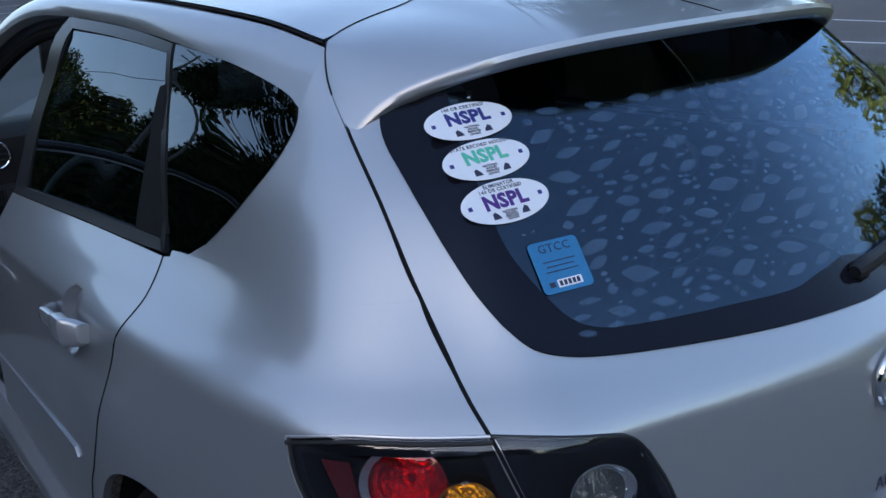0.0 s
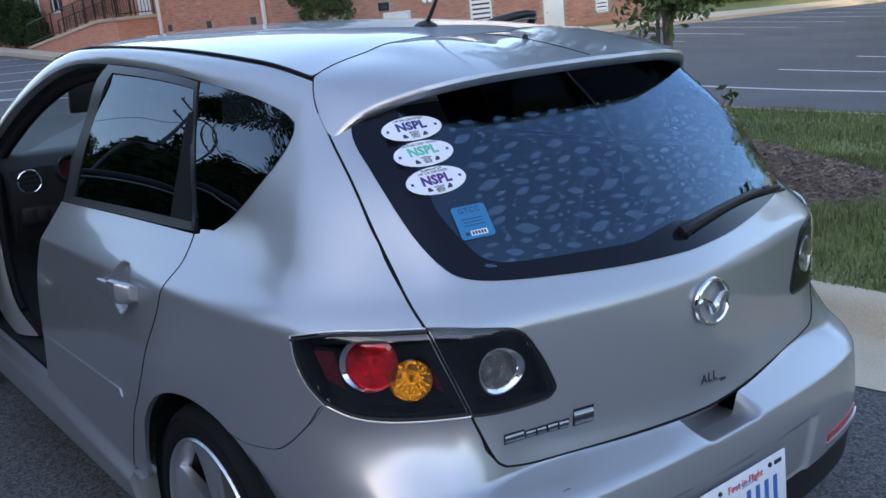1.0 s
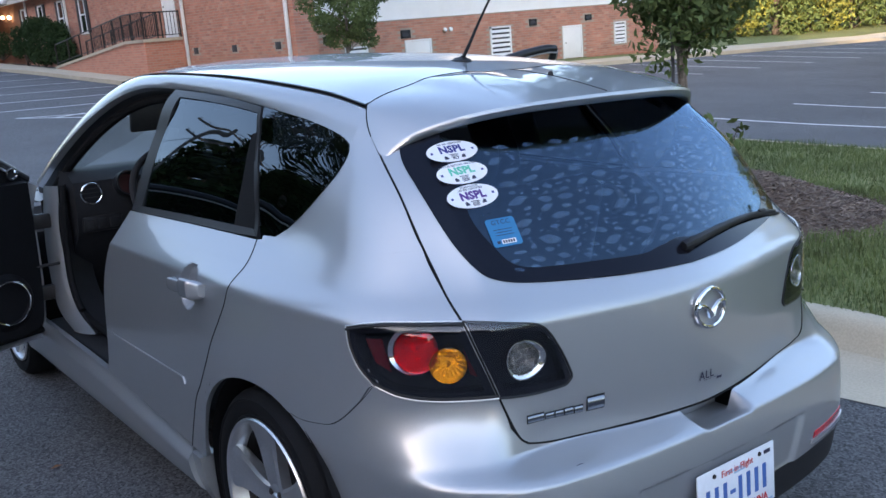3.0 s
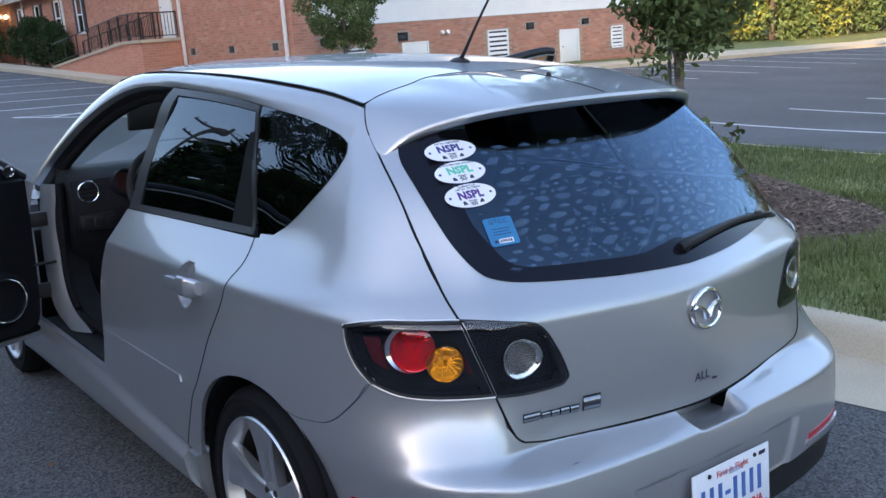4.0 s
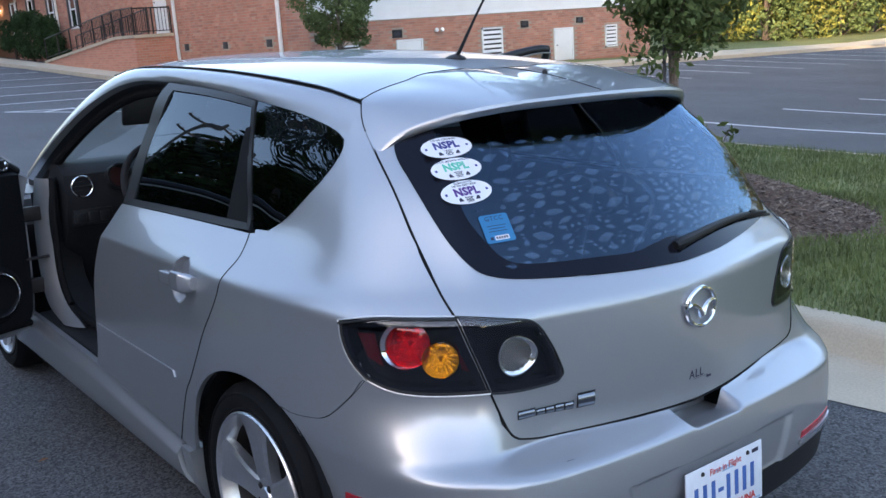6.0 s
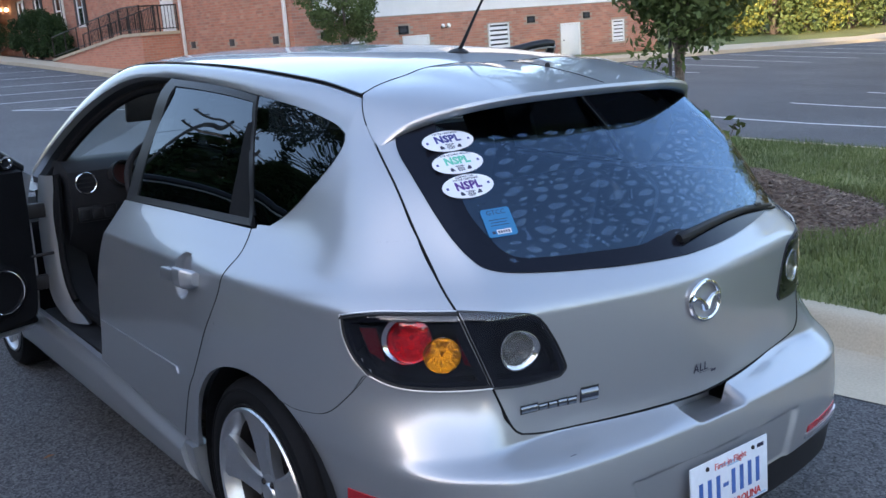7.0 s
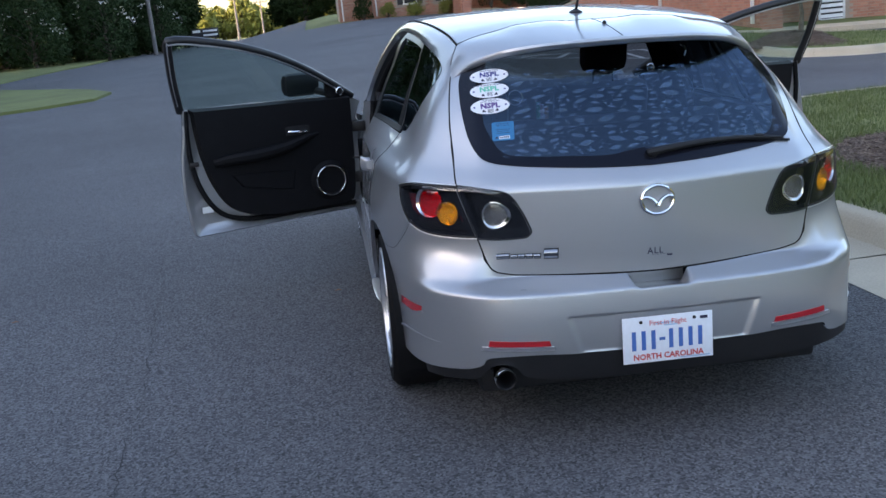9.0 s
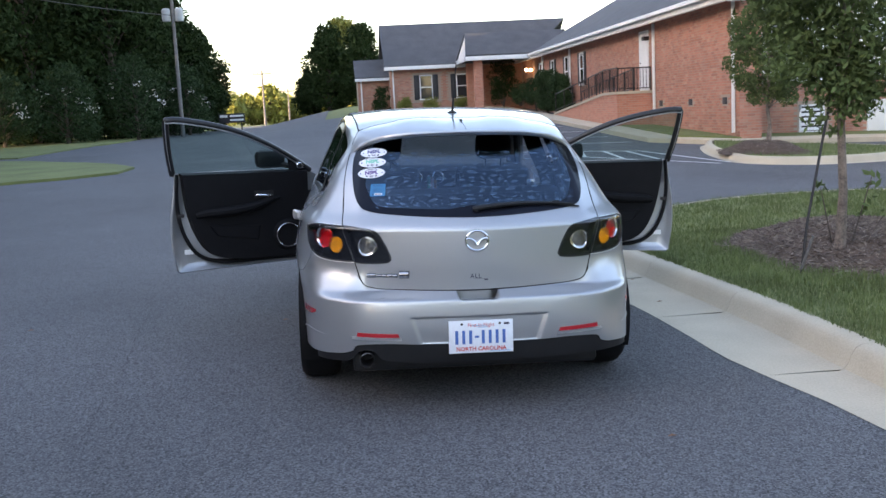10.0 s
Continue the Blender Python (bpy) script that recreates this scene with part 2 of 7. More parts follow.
def brick_wall_mat(name):
    """Courses of brick in mortar for small or far walls."""
    m = mat(name, (0.4, 0.17, 0.11), 0.88, 0.0, 0.2, 2, 40, 0.001)
    nt = m.node_tree
    b = nt.nodes["Principled BSDF"]
    co, mp, br = (nt.nodes.new("ShaderNode" + k) for k in ("TexCoord", "Mapping", "TexBrick"))
    sx_, ax_, cb = (nt.nodes.new("ShaderNode" + k) for k in ("SeparateXYZ", "Math", "CombineXYZ"))
    nt.links.new(co.outputs["Object"], sx_.inputs[0])
    nt.links.new(sx_.outputs["X"], ax_.inputs[0])
    nt.links.new(sx_.outputs["Y"], ax_.inputs[1])
    nt.links.new(ax_.outputs[0], cb.inputs["X"])
    nt.links.new(sx_.outputs["Z"], cb.inputs["Y"])
    nt.links.new(cb.outputs[0], br.inputs["Vector"])
    br.inputs["Scale"].default_value = 1.0
    br.inputs["Brick Width"].default_value, br.inputs["Row Height"].default_value, br.inputs["Mortar Size"].default_value = 0.2135, 0.0755, 0.006
    br.inputs["Color1"].default_value, br.inputs["Color2"].default_value, br.inputs["Mortar"].default_value = (0.54, 0.23, 0.155, 1), (0.44, 0.18, 0.12, 1), (0.42, 0.30, 0.24, 1)
    nt.links.new(br.outputs["Color"], b.inputs["Base Color"])
    return m


M_BRICKWALL = brick_wall_mat("brick_courses")


# ---- builders ----
def mesh_of(bm, name, *mats):
    me = bpy.data.meshes.new(name)
    bm.to_mesh(me)
    bm.free()
    for m in mats:
        me.materials.append(m)
    return me


def smooth(me, angle=35):
    me.polygons.foreach_set("use_smooth", [True] * len(me.polygons))
    me.set_sharp_from_angle(angle=radians(angle))
    return me


def part(name, bm, material, parent=None, label="", angle=35):
    """One bmesh as one mesh object under a thing or a part."""
    mats = material if isinstance(material, (list, tuple)) else (material,)
    ob = new(name, smooth(mesh_of(bm, name, *mats), angle))
    if parent:
        ob.parent = parent
    return tagged(ob, label)


def thing(name, label, category, m=None, group="", kind=""):
    ob = tagged(new(name), label, category, group, kind)
    if m is not None:
        ob.matrix_world = m
    return ob


def box(bm, lo, hi, m=None, mi=0, bevel=0.0):
    """A box between two corners, optionally bevelled and moved by m."""
    vs = [bm.verts.new(Vector(((hi if i & 1 else lo)[0], (hi if i & 2 else lo)[1], (hi if i & 4 else lo)[2]))) for i in range(8)]
    fs = [bm.faces.new([vs[k] for k in q]) for q in ((0, 2, 3, 1), (4, 5, 7, 6), (0, 1, 5, 4), (2, 6, 7, 3), (0, 4, 6, 2), (1, 3, 7, 5))]
    for f in fs:
        f.material_index = mi
    if bevel:
        es = list({e for f in fs for e in f.edges})
        r = bmesh.ops.bevel(bm, geom=es, offset=bevel, segments=2, affect="EDGES", profile=0.5)
        for f in r["faces"]:
            f.material_index = mi
        vs = list({v for f in r["faces"] for v in f.verts} | {v for v in vs if v.is_valid})
    if m is not None:
        bmesh.ops.transform(bm, matrix=m, verts=[v for v in vs if v.is_valid])
    return vs


def tube(bm, pts, radii, n=10, mi=0, caps=True):
    """A round bar along points."""
    rings, prev = [], None
    pts = [Vector(p) for p in pts]
    if not isinstance(radii, (list, tuple)):
        radii = [radii] * len(pts)
    for i, p in enumerate(pts):
        d = (pts[min(i + 1, len(pts) - 1)] - pts[max(i - 1, 0)]).normalized()
        a = prev if prev and abs(prev.dot(d)) < 0.95 else (Vector((0, 0, 1)) if abs(d.z) < 0.9 else Vector((1, 0, 0)))
        s = d.cross(a).normalized()
        prev = s.cross(d)
        rings.append([bm.verts.new(p + radii[i] * (math.cos(k * math.tau / n) * s + math.sin(k * math.tau / n) * prev)) for k in range(n)])
    for a, b in zip(rings, rings[1:]):
        for k in range(n):
            bm.faces.new((a[k], a[(k + 1) % n], b[(k + 1) % n], b[k])).material_index = mi
    if caps:
        bm.faces.new(rings[0][::-1]).material_index = mi
        bm.faces.new(rings[-1]).material_index = mi
    return rings


def revolve(bm, profile, n=40, m=None, mi=0):
    """A profile of (radius, height) turned about z; material index may be given per profile point."""
    rings, vs = [], []
    for r, h in profile:
        ring = [bm.verts.new((r * math.cos(k * math.tau / n), r * math.sin(k * math.tau / n), h)) for k in range(n)] if r > 1e-6 else [bm.verts.new((0, 0, h))] * n
        rings.append(ring)
        vs += list(dict.fromkeys(ring))
    for i, (a, b) in enumerate(zip(rings, rings[1:])):
        for k in range(n):
            q = list(dict.fromkeys((a[k], a[(k + 1) % n], b[(k + 1) % n], b[k])))
            if len(q) > 2:
                bm.faces.new(q).material_index = mi[i] if isinstance(mi, (list, tuple)) else mi
    if m is not None:
        bmesh.ops.transform(bm, matrix=m, verts=vs)
    return vs


def bez(points, n):
    """A smooth curve through points, n + 1 samples (Catmull-Rom)."""
    P = [Vector(p) for p in points]
    P = [2 * P[0] - P[1]] + P + [2 * P[-1] - P[-2]]
    out, k = [], len(P) - 3
    for i in range(n + 1):
        t = i / n * k
        j = min(int(t), k - 1)
        f = t - j
        a, b, c, d = P[j:j + 4]
        out.append(0.5 * (2 * b + (c - a) * f + (2 * a - 5 * b + 4 * c - d) * f * f + (3 * b - a - 3 * c + d) * f ** 3))
    return out


def sstep(a, b, v):
    t = min(1, max(0, (v - a) / (b - a)))
    return t * t * (3 - 2 * t)

# ---- ground, road, islands ----
GRADE = math.tan(radians(1.7))


def land(x, y):
    """Height of the asphalt: it falls towards the kerb and rises towards the building."""
    r = max(0.0, y - 6.0)
    r = min(60.0, r * r / (r + 3.0))
    return -GRADE * max(-8.0, min(40.0, x)) + r * (0.006 + 0.034 * sstep(-10, 3, x))


def sheet(bm, xs, ys, dz=0.0, mi=0):
    grid = [[bm.verts.new((x, y, land(x, y) + dz)) for x in xs] for y in ys]
    for a, b in zip(grid, grid[1:]):
        for k in range(len(a) - 1):
            bm.faces.new((a[k], a[k + 1], b[k + 1], b[k])).material_index = mi


def span(a, b, step):
    n = max(1, round((b - a) / step))
    return [a + (b - a) * i / n for i in range(n + 1)]


bm = bmesh.new()
sheet(bm, [-900, -400, -200, -100, -70] + span(-60, 60, 3) + [70, 100, 200, 400, 900], [-600, -200, -80, -50] + span(-40, 72, 2) + [90, 120, 160, 300, 900], -0.05)
tagged(part("ground", bm, M_GRASS), "short green lawn ground reaching the woods", "ground", kind="structure")
bm = bmesh.new()
sheet(bm, span(-60, 60, 1.5), span(-40, 48, 1.0), 0.0)
sheet(bm, span(-13.5, -1.5, 1.5), span(48, 130, 2.0), 0.0)
road = tagged(part("road", bm, M_ASPHALT), "grey worn asphalt of the car park and drive", "road", kind="structure")
# a fine crack in the asphalt
rng = random.Random(9)
bm = bmesh.new()
run = bez([(-1.95, 4.6, 0), (-2.00, 3.93, 0), (-2.16, 3.42, 0), (-2.05, 2.6, 0), (-2.0, 2.0, 0), (-1.88, 1.0, 0), (-1.86, .55, 0), (-1.80, -.2, 0)], 90)
rows = []
for p in run:
    x, w = p.x + rng.uniform(-.012, .012), rng.uniform(.0006, .0026)
    rows.append([bm.verts.new((x + d, p.y, land(x, p.y) + .0025)) for d in (-w, w)])
for a, b in zip(rows, rows[1:]):
    bm.faces.new((a[0], a[1], b[1], b[0]))
part("crack", bm, M_CRACK, road, "fine dark crack")


def patch(name, outline, dz, material, label, category, mound=0.0, step=0.5):
    """A flat or slightly mounded piece of ground inside an outline."""
    bm = bmesh.new()
    vs = [bm.verts.new((x, y, 0)) for x, y in outline]
    bm.faces.new(vs)
    xs, ys = [p[0] for p in outline], [p[1] for p in outline]
    for axis, lo, hi in ((0, min(xs), max(xs)), (1, min(ys), max(ys))):
        n = max(1, min(60, int((hi - lo) / step)))
        for i in range(1, n):
            no = Vector((1, 0, 0)) if axis == 0 else Vector((0, 1, 0))
            co = no * (lo + (hi - lo) * i / n)
            bmesh.ops.bisect_plane(bm, geom=bm.verts[:] + bm.edges[:] + bm.faces[:], plane_co=co, plane_no=no)
    cx, cy = (min(xs) + max(xs)) / 2, (min(ys) + max(ys)) / 2
    rx, ry = (max(xs) - min(xs)) / 2, (max(ys) - min(ys)) / 2
    for v in bm.verts:
        r = math.hypot((v.co.x - cx) / rx, (v.co.y - cy) / ry)
        v.co.z = land(v.co.x, v.co.y) + dz + mound * sstep(1.0, 0.25, r) + (0.012 * noise.noise(v.co * 2.1) if mound or dz > 0.06 else 0)
    edges = [e for e in bm.edges if e.is_boundary]
    low = {}
    for e in edges:
        for v in e.verts:
            if v not in low:
                low[v] = bm.verts.new((v.co.x, v.co.y, land(v.co.x, v.co.y) - .06))
    for e in edges:
        a, b = e.verts
        bm.faces.new((a, b, low[b], low[a]))
    bmesh.ops.recalc_face_normals(bm, faces=bm.faces)
    return tagged(part(name, bm, material), label, category, kind="structure")


def ring2(pts, n, closed=True):
    P = [(x, y, 0) for x, y in pts]
    if closed:
        P = P + P[:1]
    return [(p.x, p.y) for p in bez(P, n)][: n if closed else n + 1]


def kerb(name, pts, gutter, label, closed=True, n=120, step=7):
    """A cast kerb with its gutter along an outline that keeps the island on the right hand of its run; cut in lengths."""
    line2 = ring2(pts, n, closed)
    if closed:
        line2 = line2 + line2[:1]
    prof = [(-1.0, 0.004), (-0.03, 0.010), (0.0, 0.020), (0.022, 0.050), (0.045, 0.105), (0.068, 0.134), (0.10, 0.149), (0.14, 0.153), (0.195, 0.151), (0.195, 0.02)]
    root = tagged(new(name), label, "kerb", kind="structure")
    for k in range(0, len(line2) - 1, step):
        seg = line2[k:k + step + 1]
        bm = bmesh.new()
        rows = []
        for i, (x, y) in enumerate(seg):
            j = min(len(line2) - 2, max(1, k + i))
            dx, dy = line2[j + 1][0] - line2[j - 1][0], line2[j + 1][1] - line2[j - 1][1]
            l = math.hypot(dx, dy) or 1
            nx, ny = dy / l, -dx / l
            g = gutter(x, y)
            f = 0.002 / max(0.05, l) if i == 0 else (-0.002 / max(0.05, l) if i == len(seg) - 1 else 0)
            row = []
            for o, h in prof:
                o = -g if o == -1.0 else o
                px, py = x + nx * o + dx * f, y + ny * o + dy * f
                row.append(bm.verts.new((px, py, land(px, py) + h)))
            rows.append(row)
        for a, b in zip(rows, rows[1:]):
            for q in range(len(prof) - 1):
                bm.faces.new((a[q], a[q + 1], b[q + 1], b[q]))
        for row in (rows[0], rows[-1]):
            bm.faces.new(row)
        part("kerb_length", bm, M_CONCRETE, root, "", 30)
    return root


ISLAND = [(1.97, -16), (1.97, -6), (1.98, 0), (1.96, 1.6), (1.86, 3.0), (1.80, 4.2), (2.00, 5.4), (2.55, 6.5), (3.4, 7.4), (4.5, 8.15), (6.0, 8.6), (7.1, 8.65), (7.9, 8.1), (8.05, 7), (7.75, 5), (7.6, 2), (7.55, -6), (7.5, -16)]
kerb("kerb_island", ISLAND, lambda x, y: (0.29 + 0.21 * sstep(-0.7, 0.9, y)) if x < 2.6 else 0.12, "pale cast concrete kerb with a gutter round the planted island", False, 130, 8)
inner = ring2(ISLAND, 90, False)


def inset(pts, d):
    out = []
    for i, (x, y) in enumerate(pts):
        a, b = pts[max(0, i - 1)], pts[min(len(pts) - 1, i + 1)]
        dx, dy = b[0] - a[0], b[1] - a[1]
        l = math.hypot(dx, dy) or 1
        out.append((x + dy / l * d, y - dx / l * d))
    return out


LAWN = inset(inner, 0.185)
patch("lawn_island", LAWN, 0.145, M_GRASS, "rough green grass on the kerbed island", "lawn", 0.0, 0.35)
ISLE2 = [(8.75, 19.3), (7.95, 17.2), (7.62, 15.2), (7.8, 14.3), (8.9, 13.85), (10.6, 14.25), (11.75, 15.2), (12.05, 16.1), (11.6, 17.0), (10.4, 17.9), (9.5, 18.9)]
kerb("kerb_entrance", [(p[0], p[1]) for p in ISLE2[::1]][::-1], lambda x, y: 0.10, "pale cast concrete kerb round the small island", True, 70, 7)
patch("lawn_entrance", inset(ring2(ISLE2, 50)[::-1], 0.185), 0.145, M_GRASS, "short grass on the small kerbed island", "lawn", 0.0, 0.5)
patch("lawn_drive", [(-5.9, 20.4), (-5.9, 18.6), (-6.8, 17.5), (-8.5, 16.4), (-14, 14.5), (-30, 14), (-30, 34), (-14, 31), (-10.5, 27.5), (-8.2, 24.4), (-6.9, 22.6)], 0.06, M_GRASS, "green lawn between the two drives", "lawn", 0.15, 1.5)
patch("lawn_woods", [(-13.2, 34), (-13.6, 44), (-14.0, 56), (-15.5, 72), (-60, 80), (-60, 46)], 0.05, M_GRASS, "green lawn before the woods", "lawn", 0.0, 3)
patch("lawn_far", [(25, 22.3), (60, 22.3), (60, 48), (27, 48)], 0.12, M_GRASS, "lawn beyond the car park", "lawn", 0.0, 3)
patch("lawn_wall", [(10.2, 20.3), (26.2, 20.9), (26.2, 22.3), (10.2, 22.3)], 0.10, M_GRASS, "narrow strip of grass along the brick wall", "lawn", 0.0, 1)
patch("lawn_side", [(8.65, 21.0), (9.9, 19.8), (9.9, 26.8), (8.75, 26.8)], 0.17, M_GRASS, "grass beside the ramp", "lawn", 0.0, 1)
# pavements
patch("pavement_wall", [(9.4, 19.2), (60, 20.4), (60, 22.0), (26.2, 22.0), (26.2, 20.9), (10.0, 20.3)], 0.125, M_CONCRETE, "pale concrete pavement along the car park", "pavement", 0.0, 2)
patch("pavement_side", [(7.75, 21.0), (9.2, 19.4), (9.9, 19.8), (8.65, 21.5), (8.75, 27), (8.75, 50.0), (6.9, 50.0), (7.3, 44), (7.7, 36), (7.7, 28)], 0.13, M_CONCRETE, "pale concrete pavement beside the building", "pavement", 0.0, 1)
# parking lines
lines = []
for k, y in enumerate((20.9, 23.3, 26.1, 29.2, 32.6, 36.6, 40.8)):
    lines.append(((3.0, y - .1), (7.4, y + .4)))
for k in range(8):
    lines.append(((10.55 + 2.6 * k, 3.2), (10.65 + 2.6 * k, 8.3)))
    lines.append(((18.65 + 2.6 * k, 14.4), (18.5 + 2.6 * k, 19.0)))
for k in range(4):
    lines.append(((27 + 3 * k, 3), (27 + 3 * k, 8)))
lines += [((2.9, 19.0), (6.6, 18.2)), ((2.9, 19.0), (7.2, 14.6)), ((6.6, 18.2), (7.5, 14.8))]
for k in range(5):
    f = (k + .8) / 6
    lines.append(((2.9 + 4.3 * f, 19 - 4.4 * f), (2.9 + 4.0 * f + .9 * (1 - f), 19 - .8 * f)))
stripes = tagged(new("road_marking"), "white painted parking bay lines", "road marking", kind="structure")
for a, b in lines:
    bm = bmesh.new()
    d = Vector((b[0] - a[0], b[1] - a[1], 0))
    s = Vector((-d.y, d.x, 0)).normalized() * .05
    n = max(2, int(d.length / 1.0))
    rows = []
    for i in range(n + 1):
        p = Vector((a[0], a[1], 0)) + d * i / n
        rows.append([bm.verts.new((q.x, q.y, land(q.x, q.y) + .005)) for q in (p - s, p + s)])
    for r, q in zip(rows, rows[1:]):
        bm.faces.new((r[0], r[1], q[1], q[0]))
    part("bay_line", bm, M_LINE, stripes)

# ---- the car ----
car = thing("hatchback_car", "silver five-door hatchback with both front doors open, parked by the kerb", "car", CAR.copy())

# Half outlines of the body at these heights; each column is one place round the car, from the middle of the tail forwards.
LEVELS = [0.17, 0.30, 0.45, 0.56, 0.60, 0.73, 0.88, 0.96, 1.03, 1.15, 1.25, 1.345, 1.40]
COLS = [
    ([0] * 13, [.06, .025, .012, .02, .090, .088, .092, .160, .215, .32, .43, .53, .60]),
    ([.45, .45, .45, .45, .45, .45, .45, .45, .45, .45, .42, .38, .30], [.09, .055, .04, .05, .165, .163, .165, .235, .285, .385, .48, .58, .65]),
    ([.66, .66, .66, .66, .645, .62, .62, .60, .59, .545, .50, .46, .38], [.17, .135, .125, .13, .185, .232, .232, .30, .36, .43, .53, .63, .70]),
    ([.79, .80, .80, .80, .805, .80, .79, .745, .71, .645, .585, .53, .44], [.34, .33, .335, .33, .36, .42, .42, .47, .52, .58, .66, .74, .78]),
    ([.81, .865, .888, .888, .888, .885, .855, .79, .725, .675, .625, .575, .50], [.85, .85, .85, .85, .85, .85, .85, .85, .88, .9, .95, .96, .98]),
    ([.82, .868, .880, .881, .881, .876, .858, .81, .75, .70, .65, .61, .55], [1.3] * 13),
    ([.82, .868, .877, .878, .878, .872, .860, .83, .805, .75, .70, .655, .60], [2.0] * 13),
    ([.82, .868, .877, .878, .878, .872, .860, .835, .80, .74, .68, .63, .57], [2.9] * 13),
    ([.82, .868, .885, .886, .886, .876, .855, .80, .75, .70, .65, .61, .55], [3.6] * 13),
    ([.72, .80, .82, .82, .81, .78, .72, .68, .66, .64, .6, .55, .5], [4.1] * 13),
    ([.50, .55, .58, .58, .57, .54, .50, .48, .46, .44, .4, .4, .4], [4.36, 4.40, 4.41, 4.40, 4.38, 4.33, 4.25, 4.2, 4.2, 4.2, 4.2, 4.2, 4.2]),
    ([0] * 13, [4.45, 4.50, 4.50, 4.48, 4.46, 4.40, 4.32, 4.25, 4.25, 4.25, 4.25, 4.25, 4.25]),
]


def pchip(xs, ys, x):
    """Monotone cubic through the points."""
    n = len(xs)
    x = min(xs[-1], max(xs[0], x))
    h = [b - a for a, b in zip(xs, xs[1:])]
    s = [(ys[i + 1] - ys[i]) / h[i] for i in range(n - 1)]
    def slope(i):
        if i == 0 or i == n - 1:
            return s[0 if i == 0 else -1]
        if s[i - 1] * s[i] <= 0:
            return 0.0
        w1, w2 = 2 * h[i] + h[i - 1], h[i] + 2 * h[i - 1]
        return (w1 + w2) / (w1 / s[i - 1] + w2 / s[i])
    i = max(k for k in range(n - 1) if xs[k] <= x or k == 0)
    t = (x - xs[i]) / h[i]
    return ((1 + 2 * t) * (1 - t) ** 2 * ys[i] + t * (1 - t) ** 2 * h[i] * slope(i)
            + t * t * (3 - 2 * t) * ys[i + 1] + t * t * (t - 1) * h[i] * slope(i + 1))


# a crisp shoulder at this height along the flanks
LEVELS_OLD, (K0, K1) = LEVELS, (0.899, 0.911)
LEVELS = LEVELS[:7] + [K0, K1] + LEVELS[7:]
for c, (cx, cy) in enumerate(COLS):
    nx, ny = [[pchip(LEVELS_OLD, v, k) for k in (K0, K1)] for v in (cx, cy)]
    if 3 <= c <= 9:
        w = .5 if c in (3, 9) else 1.0
        flat = cx[6] + (cx[6] - cx[5]) / .15 * (K0 - .88)
        nx[0] += (flat - nx[0]) * w
        nx[1] += (flat - .0065 - nx[1]) * w
    COLS[c] = (cx[:7] + nx + cx[7:], cy[:7] + ny + cy[7:])
STEP = 0.0025
TABLE = [[(pchip(LEVELS, cx, LEVELS[0] + STEP * k), pchip(LEVELS, cy, LEVELS[0] + STEP * k)) for cx, cy in COLS] for k in range(494)]


def slice_at(z):
    k = max(0.0, min(491.999, (z - LEVELS[0]) / STEP))
    i = int(k)
    f = k - i
    return [(a[0] + (b[0] - a[0]) * f, a[1] + (b[1] - a[1]) * f) for a, b in zip(TABLE[i], TABLE[i + 1])]


def skin(u, z, out=0.0):
    """The body's skin on the left side (u < 0: on the right side) at height z, pushed out by so much."""
    side = -1 if u >= 0 else 1
    a, P = abs(u), slice_at(z)
    j = min(int(a), len(P) - 2)
    f = a - j
    p = lambda i: (-P[-i][0], P[-i][1]) if i < 0 else (P[i] if i < len(P) else (-P[2 * len(P) - 2 - i][0], P[2 * len(P) - 2 - i][1]))
    q = []
    for c in (0, 1):
        A, B, C, D = (p(i)[c] for i in (j - 1, j, j + 1, j + 2))
        q.append(0.5 * (2 * B + (C - A) * f + (2 * A - 5 * B + 4 * C - D) * f * f + (3 * B - A - 3 * C + D) * f ** 3))
    v = Vector((side * q[0], q[1], z))
    if out:
        e = 0.01
        t1 = skin(u + e, z) - skin(u - e, z)
        t2 = skin(u, z + e) - skin(u, z - e)
        n = t1.cross(t2).normalized()
        mid = Vector((0, 1.8, z))
        v += (n if n.dot(v - mid) > 0 else -n) * out
    return v


def ux(x, z):
    """The place round the car where the tail's half width is x."""
    lo, hi = 0.0, 4.0
    for _ in range(24):
        m = (lo + hi) / 2
        lo, hi = (m, hi) if abs(skin(m, z).x) < x else (lo, m)
    return lo


def uy(y, z):
    """The place round the car where its flank is y ahead of the tail."""
    lo, hi = 0.0, 9.0
    for _ in range(26):
        m = (lo + hi) / 2
        lo, hi = (m, hi) if skin(m, z).y < y else (lo, m)
    return lo



def sx(*pts):
    """Points of the tail, as (half width, height), on the unrolled skin."""
    return [(ux(x, z), z) for x, z in pts]


def sy(*pts):
    """Points of the flank, as (distance ahead of the tail, height), on the unrolled skin."""
    return [(uy(y, z), z) for y, z in pts]


def line(pts, n):
    """n + 1 even samples of a smooth line through points of the unrolled skin."""
    fine = bez([(u, z, 0) for u, z in pts], 160)
    xyz = [skin(p.x, p.y) for p in fine]
    run = [0.0]
    for a, b in zip(xyz, xyz[1:]):
        run.append(run[-1] + (b - a).length)
    out, k = [], 0
    for i in range(n + 1):
        want = run[-1] * i / n
        while k < len(run) - 2 and run[k + 1] < want:
            k += 1
        f = (want - run[k]) / max(1e-9, run[k + 1] - run[k])
        p = fine[k].lerp(fine[k + 1], min(1, max(0, f)))
        out.append((p.x, p.y))
    return out


